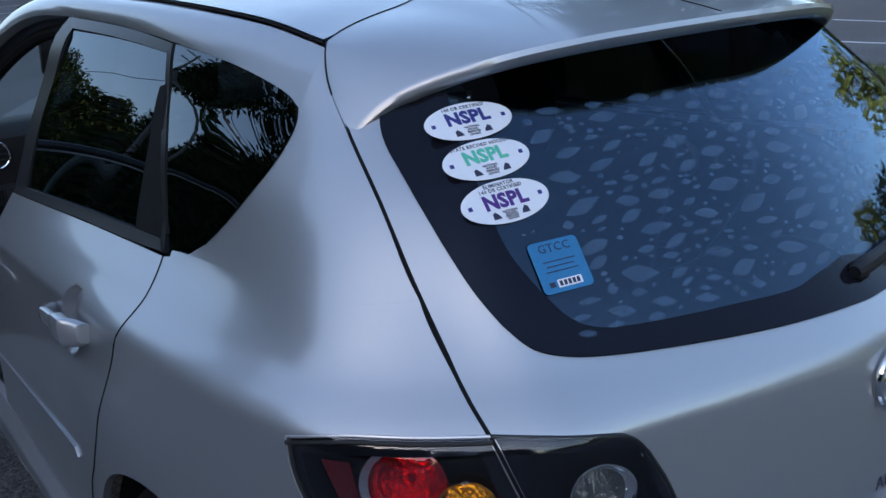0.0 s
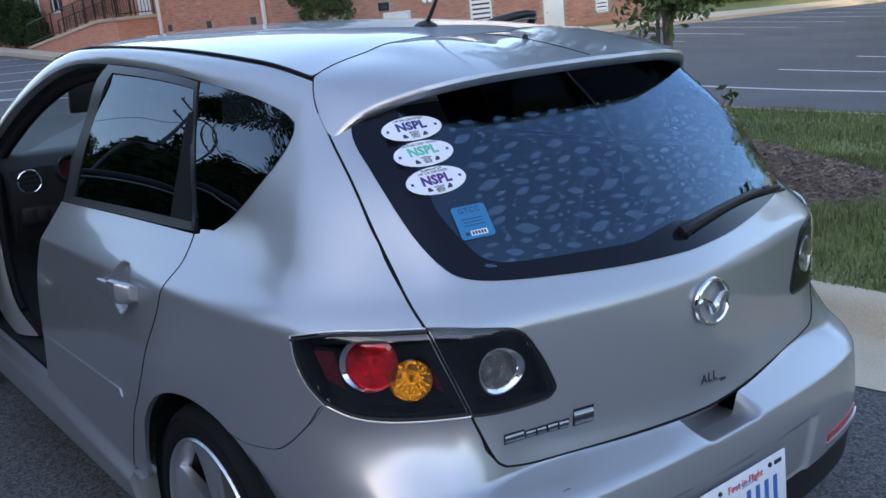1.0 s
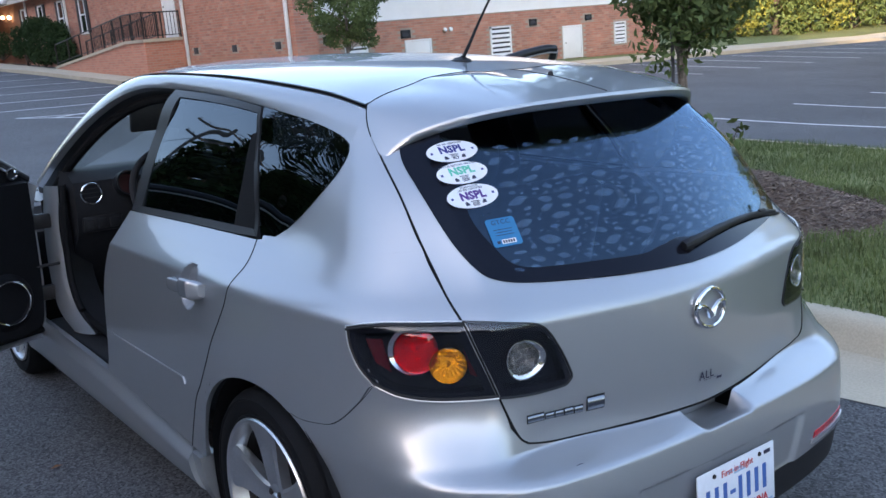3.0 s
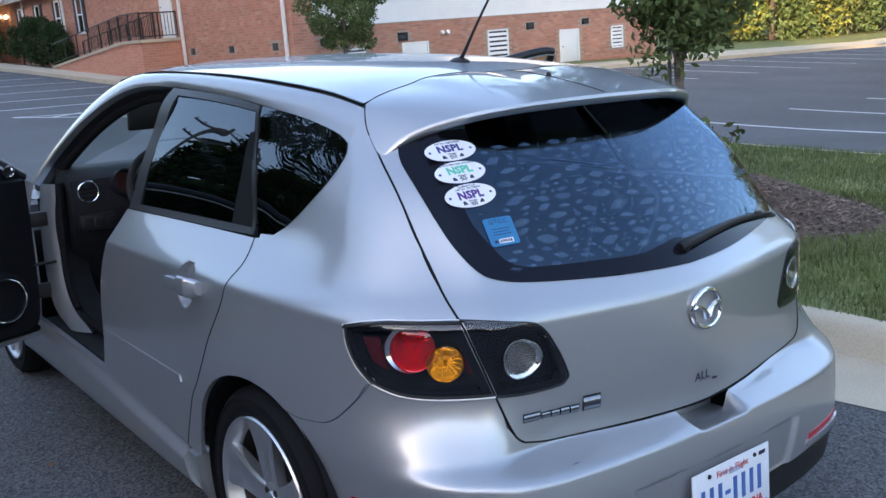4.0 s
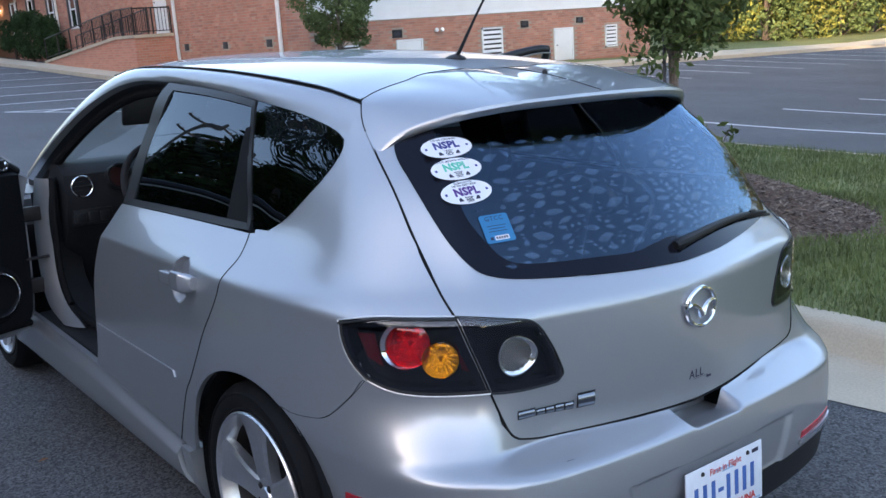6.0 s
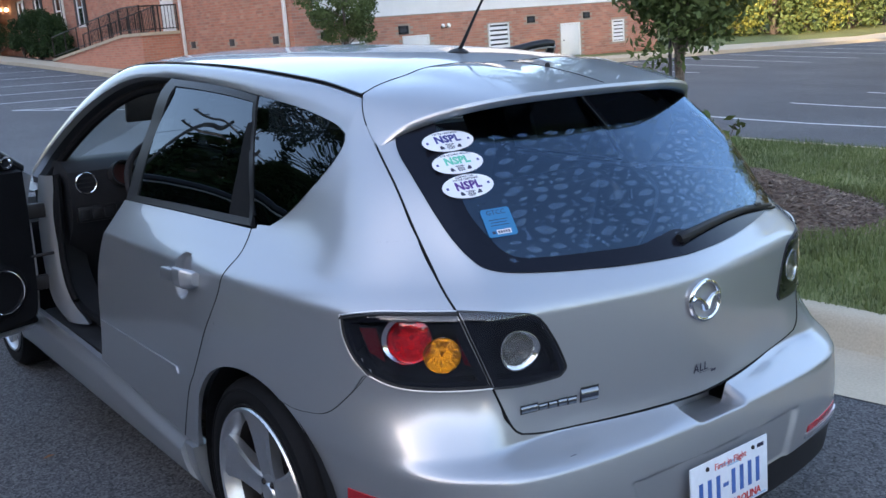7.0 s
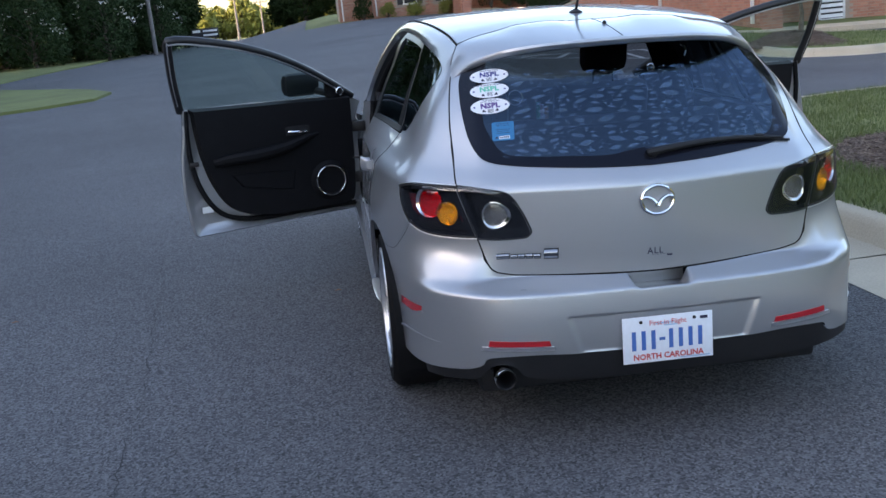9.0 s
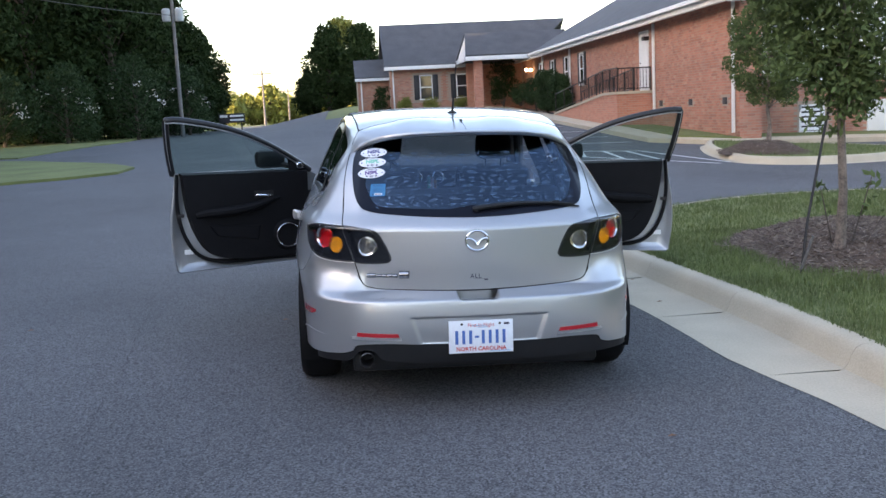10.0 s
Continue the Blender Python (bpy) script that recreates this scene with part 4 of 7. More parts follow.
for side in (1, -1):
    bm = bmesh.new()
    lamp_box(bm, LAMP_GRID, side)
    lamp = part("tail_lamp", fix(bm), M_BLACKGLOSS, car, "dark tail lamp with round red and amber lights", 40)
    bm = bmesh.new()
    bowl(bm, .715, .845, .051, -.008, .028, side, 15)
    part("reflector_bowl", fix(bm), M_BOWL, lamp, "ribbed bright reflector", 20)
    bm = bmesh.new()
    disc(bm, .715, .845, .052, -.007, .008, side)
    part("stop_light", bm, M_RED, lamp, "round red light").visible_shadow = False
    bm = bmesh.new()
    band(bm, .715, .845, .052, -.008, .055, -.001, side, 44, 0, 1.0, (.006, .003))
    part("chrome_crescent", fix(bm), M_CHROME, lamp, "bright crescent round the red light")
    bm = bmesh.new()
    bowl(bm, .662, .812, .0405, .000, .020, side, 18)
    part("reflector_bowl", fix(bm), M_BOWL, lamp, "ribbed bright reflector", 20)
    bm = bmesh.new()
    disc(bm, .662, .812, .042, .000, .0045, side)
    band(bm, .662, .812, .042, .000, .044, -.012, side, 40)
    part("turn_light", fix(bm), M_AMBER, lamp, "round amber light", 50).visible_shadow = False
    bm = bmesh.new()
    lay(bm, coons(sx((.777, .815), (.757, .795)), sx((.786, .868), (.766, .870)), sx((.777, .815), (.786, .868)), sx((.757, .795), (.766, .870)), 4, 8), -.014, side, 0, .002)
    part("side_marker", fix(bm), M_MARKER, lamp, "dim red side marker")
    bm = bmesh.new()
    lay(bm, coons(sx((.625, .785), (.605, .775)), sx((.640, .875), (.628, .880)), sx((.625, .785), (.640, .875)), sx((.605, .775), (.628, .880)), 3, 8), -.012, side, 0, .002)
    part("inner_marker", fix(bm), M_MARKER, lamp, "dim red inner marker")
    bm = bmesh.new()
    lay(bm, LAMP_GRID, .005, side, 0, .006)
    part("lens_cover", fix(bm), M_LENS, lamp, "clear lamp cover", 60).visible_shadow = False
    bm = bmesh.new()
    for run in (LAMP_TOP, LAMP_OUT, LAMP_FOOT):
        pts = [skin(u, z, .003) for u, z in line(run, 24)]
        tube(bm, pts if side > 0 else flip(pts), .0020, 6)
    part("lamp_seal", bm, M_ALLOY, lamp, "bright edge round the lamp")
    bm = bmesh.new()
    for run in (shift(LAMP_TOP, -.001, -.006), shift(LAMP_OUT, -.006), shift(LAMP_FOOT, 0, .006)):
        pts = [skin(u, z, .004) for u, z in line(run, 24)]
        tube(bm, pts if side > 0 else flip(pts), .0032, 6)
    part("lamp_gasket", bm, M_BLACK, lamp, "black rubber round the lens")
    # the part on the tailgate
    bm = bmesh.new()
    lamp_box(bm, IN_GRID, side)
    lamp = part("reversing_lamp", fix(bm), M_BLACKGLOSS, car, "dark reversing lamp with one round clear light", 40)
    bm = bmesh.new()
    bowl(bm, .523, .810, .039, -.003, .024, side, 14)
    part("clear_light", fix(bm), M_DARKBOWL, lamp, "round clear light", 20)
    bm = bmesh.new()
    disc(bm, .523, .810, .0385, -.004, .004, side)
    part("clear_lens", bm, M_SMOKE, lamp, "smoky inner lens").visible_shadow = False
    bm = bmesh.new()
    band(bm, .523, .810, .0385, -.004, .0445, .000, side, 44, 0, 1.0, (-.002, -.002))
    ring_on(bm, .521, .808, .0445, .0016, .000, side)
    part("bezel", fix(bm), M_CHROME, lamp, "wide chrome ring")
    bm = bmesh.new()
    lay(bm, IN_GRID, .005, side, 0, .006)
    part("lens_cover", fix(bm), M_LENS, lamp, "clear lamp cover", 60).visible_shadow = False
    bm = bmesh.new()
    for run in (IN_TOP, IN_SIDE, IN_FOOT):
        pts = [skin(u, z, .001) for u, z in line(run, 24)]
        tube(bm, pts if side > 0 else flip(pts), .0030, 6)
    part("lamp_seal", bm, M_FRAME, lamp)

# black seals behind the gaps
for side in (1, -1):
    for ln, n, r in ((HATCH_SIDE, 90, .0031), (SEAM_UP, 50, .0031), (HATCH_FOOT, 50, .0026), (DOOR_REAR, 50, .0028), (SIDE_SEAM, 20, .0016)):
        bm = bmesh.new()
        pts = [skin(u, z, -.0012) for u, z in line(ln, n)]
        tube(bm, pts if side > 0 else flip(pts), r, 6)
        part("gap_seal", bm, M_RUBBER, car, "black rubber in a panel gap")

# roof: centre panel between two ditches, side rails
DITCH = bez([(-.526, .732, 1.347), (-.532, .95, 1.383), (-.545, 1.4, 1.420), (-.56, 1.9, 1.438), (-.568, 2.15, 1.430), (-.577, 2.34, 1.408)], 50)
def crown(y):
    return pchip([.5, .74, .974, 1.5, 2.0, 2.34, 2.5], [1.37, 1.402, 1.427, 1.457, 1.466, 1.455, 1.44], y)


bm = bmesh.new()
rows = []
for p in DITCH:
    rows.append([bm.verts.new((p.x * s, p.y + .03 * (1 - s * s) * sstep(1.2, .7, p.y) * 1.6 + .10 * (1 - s * s) * sstep(1.9, 2.34, p.y),
                               p.z + .004 + (crown(p.y) - p.z) * (1 - abs(s) ** 2.3))) for s in [1 - i / 20 for i in range(41)]])
for a, b in zip(rows, rows[1:]):
    for k in range(40):
        bm.faces.new((a[k], b[k], b[k + 1], a[k + 1]))
roof = part("roof", fix(bm), M_PAINT, car, "silver roof panel", 60)
RAIL_LOW = [skin(u, z) for u, z in line(sy((.712, 1.258), (.768, 1.281), (.925, 1.314), (1.117, 1.340), (1.45, 1.371), (1.72, 1.388)), 34)]
RAIL_LOW += bez([RAIL_LOW[-1], (-.615, 2.02, 1.390), (-.642, 2.27, 1.348), (-.690, 2.52, 1.253), (-.742, 2.78, 1.113), (-.775, 3.00, .980)], 30)[1:]
RAIL_TOP = bez([(-.530, .735, 1.342), (-.537, .95, 1.377), (-.550, 1.4, 1.416), (-.565, 1.9, 1.434), (-.577, 2.25, 1.419), (-.607, 2.55, 1.335), (-.665, 2.85, 1.178), (-.725, 3.09, 1.0)], 64)
RAIL_TIP = [skin(u, z) for u, z in line(sy((.712, 1.258)) + shift(SEAM_UP[6:], .002), 12)]
RAIL_TOP[0] = RAIL_TIP[-1].copy()
for side in (1, -1):
    bm = bmesh.new()
    A, B = (RAIL_LOW, RAIL_TOP) if side > 0 else (flip(RAIL_LOW), flip(RAIL_TOP))
    V = []
    for i, (p, q) in enumerate(zip(A, B)):
        w = sstep(.74, 1.25, p.y)
        row = []
        for j in range(13):
            f = j / 12
            t0 = RAIL_TIP[j] if side > 0 else Vector((-RAIL_TIP[j].x, RAIL_TIP[j].y, RAIL_TIP[j].z))
            dip = (t0 - A[0].lerp(B[0], f)) * (1 - w) + Vector((-.7 * side, 0, .7)) * .064 * f * (1 - f) * w
            row.append(bm.verts.new(p.lerp(q, f) + dip))
        V.append(row)
    for a, b in zip(V, V[1:]):
        for k in range(12):
            bm.faces.new((a[k], b[k], b[k + 1], a[k + 1]))
    inn = [p + Vector((.02 * side, 0, -.012)) for p in A]
    ruled(bm, inn, A, 1)
    part("roof_rail", fix(bm), M_PAINT, car, "silver roof rail and windscreen pillar", 60)
    bm = bmesh.new()
    d = DITCH if side > 0 else flip(DITCH)
    tube(bm, [p + Vector((-.001 * side, 0, -.001)) for p in d], .0028, 6)
    part("roof_ditch", bm, M_RUBBER, car, "black strip in the roof gutter")

# spoiler over the rear window
def spoiler_rows(side):
    lip = bez([(0, .395, 1.343), (.16, .402, 1.341), (.30, .425, 1.335), (.42, .475, 1.318), (.51, .545, 1.285), (.556, .580, 1.250), (.580, .594, 1.220)], 36)
    root = bez([(0, .79, 1.405), (.16, .782, 1.402), (.30, .770, 1.394), (.43, .752, 1.374), (.508, .735, 1.353)] + [(-p.x + .003, p.y, p.z) for p in (skin(u, z) for u, z in shift([SEAM_UP[6], SEAM_UP[5], SEAM_UP[4]], -.002))], 36)
    for l, r in zip(lip, root):
        hump = .009 * sstep(.10, .17, r.x) * sstep(.37, .30, r.x)
        r = r + Vector((0, 0, hump * .7))
        d = l - r
        pts = [r + Vector((0, 0, -.02)), r]
        for f, b in ((.2, .6), (.45, 1.0), (.7, .8), (.9, .35), (.97, .12)):
            pts.append(r + d * f + Vector((0, 0, .010 * b * min(1, d.length / .2) + (hump * .6 if f < .3 else 0))))
        t = min(1, d.length / .12)
        pts += [l, l + Vector((0, -.003, -.008 * t)), l + Vector((0, .001, -.017 * t)), l + Vector((0, .010, -.024 * t)), l + Vector((0, .034 * t, -.027 * t)), l + (r - l) * .75 + Vector((0, 0, -.038 * t))]
        yield [Vector((-p.x * side, p.y, p.z)) for p in pts]


bm = bmesh.new()
sp = list(spoiler_rows(-1))[::-1] + list(spoiler_rows(1))[1:]
V = [[bm.verts.new(p) for p in row] for row in sp]
for a, b in zip(V, V[1:]):
    for k in range(len(a) - 1):
        bm.faces.new((a[k], b[k], b[k + 1], a[k + 1])).material_index = 1 if k >= len(a) - 3 else 0
part("spoiler", fix(bm), (M_PAINT, M_BLACK), hatch, "silver roof spoiler with a dark underside", 40)
# seam before the spoiler, its middle joint and the washer jet
for side in (1, -1):
    bm = bmesh.new()
    tube(bm, [row[1] + Vector((0, .001, .0)) for row in spoiler_rows(side)][:33], .0017, 6)
    part("spoiler_seam", bm, M_RUBBER, roof, "dark joint before the spoiler")
bm = bmesh.new()
mid = [p + Vector((0, 0, .0004)) for p in next(spoiler_rows(1))[1:7]]
tube(bm, mid, .0011, 6)
part("spoiler_joint", bm, M_RUBBER, hatch)
bm = bmesh.new()
revolve(bm, [(.008, -.002), (.007, .005), (.004, .009), (0, .010)], 12, pose(0, mid[2].y, mid[2].z + .001))
part("washer_jet", bm, M_BLACK, hatch, "small black washer jet")
# aerial
bm = bmesh.new()
tube(bm, bez([(0, 1.005, 1.425), (0, .985, 1.445), (0, .96, 1.475), (0, .90, 1.55), (0, .80, 1.665), (0, .775, 1.695)], 14), [.020, .013, .009, .006, .0055, .0055, .005, .0045, .004, .0035, .0035, .003, .003, .0025, .002], 8)
revolve(bm, [(.036, -.004), (.032, .006), (.018, .014), (0, .018)], 20, pose(0, 1.0, 1.428) @ Matrix.Diagonal((.8, 1.25, 1, 1)))
part("aerial", bm, M_BLACK, roof, "short black roof aerial")

# rear doors, sills, side windows
DOOR_FRONT = sy((1.985, .425), (1.955, .50), (1.935, .60), (1.925, .73), (1.890, .83), (1.835, .91), (1.765, 1.010))


def door_move(v):
    r = math.hypot((v.y - 1.184) / .060, (v.z - .868) / .062)
    return Vector((v.x + .022 * sstep(1.0, .82, r), v.y, v.z))


def quarter_move(v):
    """Keeps the foot of the quarter glass in the plane of the pane."""
    if v.z > 1.075 or v.y < .80:
        return v
    a, b = abs(skin(uy(v.y, 1.075), 1.075).x), abs(skin(uy(v.y, 1.115), 1.115).x)
    return Vector((-min(-v.x, a + (a - b) / .04 * (1.075 - v.z) + .002), v.y, v.z))


def skirt_move(v):
    """The side skirt swells out below the doors in a sloping ledge."""
    top = pchip([1.26, 1.6, 1.985, 2.5, 3.11], [.371, .393, .420, .432, .44], v.y)
    d = top - v.z
    return Vector((v.x - .024 * sstep(.006, .042, d) * sstep(.20, .26, v.z), v.y, v.z))


def glass_move(v):
    """An even barrel curve for the door glass."""
    y, f = min(1.7, max(1.0, v.y)), (v.z - 1.03) / .32
    a, b = abs(skin(uy(y, 1.03), 1.03).x), abs(skin(uy(y, 1.35), 1.35).x)
    return Vector((-(a + (b - a) * f + .032 * f * (1 - f) - .005), v.y, v.z))


for side in (1, -1):
    bm = bmesh.new()
    lay(bm, coons(sy((1.985, .425), (1.6, .398), (1.255, .375)), sy((1.765, 1.010), (1.4, 1.010), (.965, 1.010)), DOOR_FRONT, shift(DOOR_REAR, .002), 150, 110), 0, side, 0, .016, door_move)
    rdoor = part("rear_door", fix(bm), M_PAINT, car, "silver rear door, closed", 45)
    s = -side
    # handle
    bm = bmesh.new()
    rings = []
    for i in range(21):
        f = i / 20
        y, zc = 1.284 - .216 * f, .867 + .009 * f
        o = .005 + .027 * sstep(0, .22, f) * sstep(1.02, .90, f)
        h = (.012 + .007 * sstep(0, .3, f) + .009 * sstep(.60, .66, f)) * (1 - .35 * sstep(.93, 1, f))
        t = .011 + .005 * sstep(.60, .66, f)
        base = skin(uy(y, zc), zc, o)
        ring = []
        for k in range(14):
            c, d = math.cos(k * math.tau / 14), math.sin(k * math.tau / 14)
            e = math.copysign(abs(c) ** .6, c) * t
            g = math.copysign(abs(d) ** .6, d) * h
            ring.append(bm.verts.new(((base.x - e * .97) * side, base.y, base.z + g + e * .2)))
        rings.append(ring)
    for p, q in zip(rings, rings[1:]):
        for k in range(14):
            bm.faces.new((p[k], p[(k + 1) % 14], q[(k + 1) % 14], q[k]))
    bm.faces.new(rings[0])
    bm.faces.new(rings[-1])
    bmesh.ops.recalc_face_normals(bm, faces=bm.faces)
    part("door_handle", bm, M_PAINT, rdoor, "silver pull handle")
    bm = bmesh.new()
    lay(bm, coons(sy((1.915, .566), (1.235, .574)), sy((1.915, .588), (1.245, .592)), sy((1.915, .566), (1.915, .588)), sy((1.235, .574), (1.245, .592)), 30, 4), .0045, side, 0, .006)
    part("side_moulding", fix(bm), M_PAINT, rdoor, "silver protective strip", 30)
    bm = bmesh.new()
    FO = [sy((1.752, 1.012), (1.13, 1.012), (.972, 1.015)), sy((1.750, 1.386), (1.45, 1.370), (1.150, 1.341))]
    FI = [sy((1.690, 1.030), (1.2, 1.030), (1.000, 1.031)), sy((1.675, 1.364), (1.45, 1.352), (1.160, 1.325))]
    FS = [sy((1.752, 1.012), (1.760, 1.2), (1.750, 1.386)), sy((.972, 1.015), (1.06, 1.17), (1.150, 1.341))]
    GS = [sy((1.690, 1.030), (1.695, 1.2), (1.675, 1.364)), sy((1.000, 1.031), (1.08, 1.17), (1.160, 1.325))]
    lay(bm, coons(FO[0], FI[0], FO[0][:1] + FI[0][:1], FO[0][-1:] + FI[0][-1:], 24, 2), .004, side, 0, .012)
    part("window_channel", fix(bm), M_BLACK, rdoor, "black weather strip", 40)
    bm = bmesh.new()
    lay(bm, coons(FI[1], FO[1], FI[1][:1] + FO[1][:1], FI[1][-1:] + FO[1][-1:], 24, 2), .002, side, 0, .012)
    lay(bm, coons(FO[0][:1] + FI[0][:1], FO[1][:1] + FI[1][:1], FS[0], GS[0], 3, 16), .002, side, 0, .012)
    lay(bm, coons(FI[0][-1:] + FO[0][-1:], FI[1][-1:] + FO[1][-1:], GS[1], FS[1], 3, 16), .002, side, 0, .012)
    part("window_frame", fix(bm), M_FRAME, rdoor, "dark satin window frame", 40)
    bm = bmesh.new()
    lay(bm, coons(FI[0], FI[1], GS[0], GS[1], 20, 14), -.005, side, 0, 0.0, glass_move)
    part("window_pane", fix(bm), M_SIDEGLASS, rdoor, "dark tinted door window", 60)
    bm = bmesh.new()
    lay(bm, coons(sy((1.115, 1.032), (1.002, 1.033)), sy((1.155, 1.27), (1.132, 1.275)), sy((1.115, 1.032), (1.155, 1.27)), sy((1.002, 1.033), (1.132, 1.275)), 4, 12), -.002, side, 0, 0.0, lambda v: glass_move(v) + Vector((-.004, 0, 0)))
    part("window_divider", fix(bm), M_RUBBER, rdoor)
    bm = bmesh.new()
    pts = [skin(u, z, -.006) for u, z in line(sy((.985, 1.040), (1.056, 1.17), (1.144, 1.342)), 20)]
    tube(bm, pts if side > 0 else flip(pts), .0085, 6)
    part("gap_seal", bm, M_RUBBER, car, "black rubber between the side windows")
    # quarter window
    bm = bmesh.new()
    lay(bm, coons(sy((.962, 1.008), (.915, 1.010), (.870, 1.028), (.827, 1.061), (.739, 1.142), (.703, 1.195)), sy((1.137, 1.340), (.925, 1.314), (.768, 1.281), (.712, 1.255)), sy((.962, 1.008), (1.05, 1.17), (1.137, 1.340)), sy((.703, 1.195), (.700, 1.23), (.712, 1.255)), 24, 18), .002, side, 0, 0.0, quarter_move)
    part("quarter_window", fix(bm), M_SIDEGLASS, car, "dark tinted quarter window", 60)
    # sill
    bm = bmesh.new()
    lay(bm, coons(sy((3.10, .215), (2.2, .205), (1.225, .215)), sy((3.11, .44), (2.5, .432), (1.985, .420), (1.6, .393), (1.26, .371)), sy((3.10, .215), (3.12, .33), (3.11, .44)), sy((1.225, .215), (1.245, .29), (1.26, .371)), 60, 26), .0, side, 0, .02, skirt_move)
    part("sill", fix(bm), M_PAINT, car, "silver side skirt", 40)
    bm = bmesh.new()
    box(bm, (min(-.845 * side, -.66 * side), 1.90, .37), (max(-.845 * side, -.66 * side), 2.86, .425), None, 0, .012)
    part("scuff_plate", bm, M_BLACK, car, "black plastic door step")
    # mud lip ahead of the rear wheel
    bm = bmesh.new()
    lay(bm, coons(sy((1.228, .20), (1.158, .20)), sy((1.238, .366), (1.172, .366)), sy((1.228, .20), (1.238, .366)), sy((1.158, .20), (1.172, .366)), 3, 8), .012, side, 0, .05)
    part("arch_lip", fix(bm), M_PAINT, car)
    # front wing and nose
    bm = bmesh.new()
    lay(bm, coons(sy((2.87, .25), (3.05, .25)) + arch(190, -8, 14, FRONT) + sy((4.0, .25)), sy((2.87, .90), (3.5, .88), (4.08, .80)), sy((2.87, .25), (2.87, .6), (2.87, .90)), sy((4.0, .25), (4.09, .5), (4.08, .80)), 50, 18), 0, side, 0, .02)
    part("front_wing", fix(bm), M_PAINT, car, "silver front wing", 45)
    bm = bmesh.new()
    lay(bm, coons(sy((4.0, .25)) + [(9.6, .24), (10.2, .24), (11, .24)], sy((4.08, .80)) + [(9.8, .72), (10.3, .70), (11, .70)], sy((4.0, .25), (4.09, .5), (4.08, .80)), [(11, .24), (11, .5), (11, .70)], 24, 14), 0, side)
    part("front_bumper", fix(bm), M_PAINT, car, "silver front bumper", 45)
    # wheel arch liners
    for ax in (AXLE, FRONT):
        bm = bmesh.new()
        for x0, x1 in ((-.855, -.52),):
            A = [Vector((x0 * side, ax + .358 * math.cos(radians(a)), HUB + .358 * math.sin(radians(a)))) for a in range(-25, 206, 10)]
            B = [Vector((x1 * side, p.y, p.z)) for p in A]
            ruled(bm, A, B, 2)
            c = bm.verts.new((x1 * side, ax, HUB))
            vb = [bm.verts.new(p) for p in B]
            for p, q in zip(vb, vb[1:]):
                bm.faces.new((p, q, c))
        part("wheel_arch_liner", bm, M_RUBBER, car)

# bonnet and windscreen
bm = bmesh.new()
L = bez([(-.80, 2.92, .925), (-.80, 3.4, .90), (-.76, 3.8, .85), (-.68, 4.12, .78)], 16)
ruled(bm, L, flip(L), 14, .065)
N = bez([(-.68, 4.12, .78), (-.5, 4.28, .74), (0, 4.40, .72)], 8)
ruled(bm, N, [Vector((p.x * .96, p.y - .04, p.z + .05)) for p in N], 2)
ruled(bm, flip(N), flip([Vector((p.x * .96, p.y - .04, p.z + .05)) for p in N]), 2)
part("bonnet", fix(bm), M_PAINT, car, "silver bonnet")
bm = bmesh.new()
EDGE = [p for p in RAIL_TOP if p.y > 2.32]
V = []
for p in EDGE:
    f = (p.y - EDGE[0].y) / (EDGE[-1].y - EDGE[0].y)
    V.append([bm.verts.new((p.x * k / 10, p.y + (.10 + .13 * f) * (1 - (k / 10) ** 2), p.z + (.052 - .045 * f) * (1 - (k / 10) ** 2))) for k in range(-10, 11)])
for a, b in zip(V, V[1:]):
    for k in range(20):
        bm.faces.new((a[k], a[k + 1], b[k + 1], b[k]))
part("windscreen", fix(bm), M_CLEARGLASS, car, "clear windscreen").visible_shadow = False

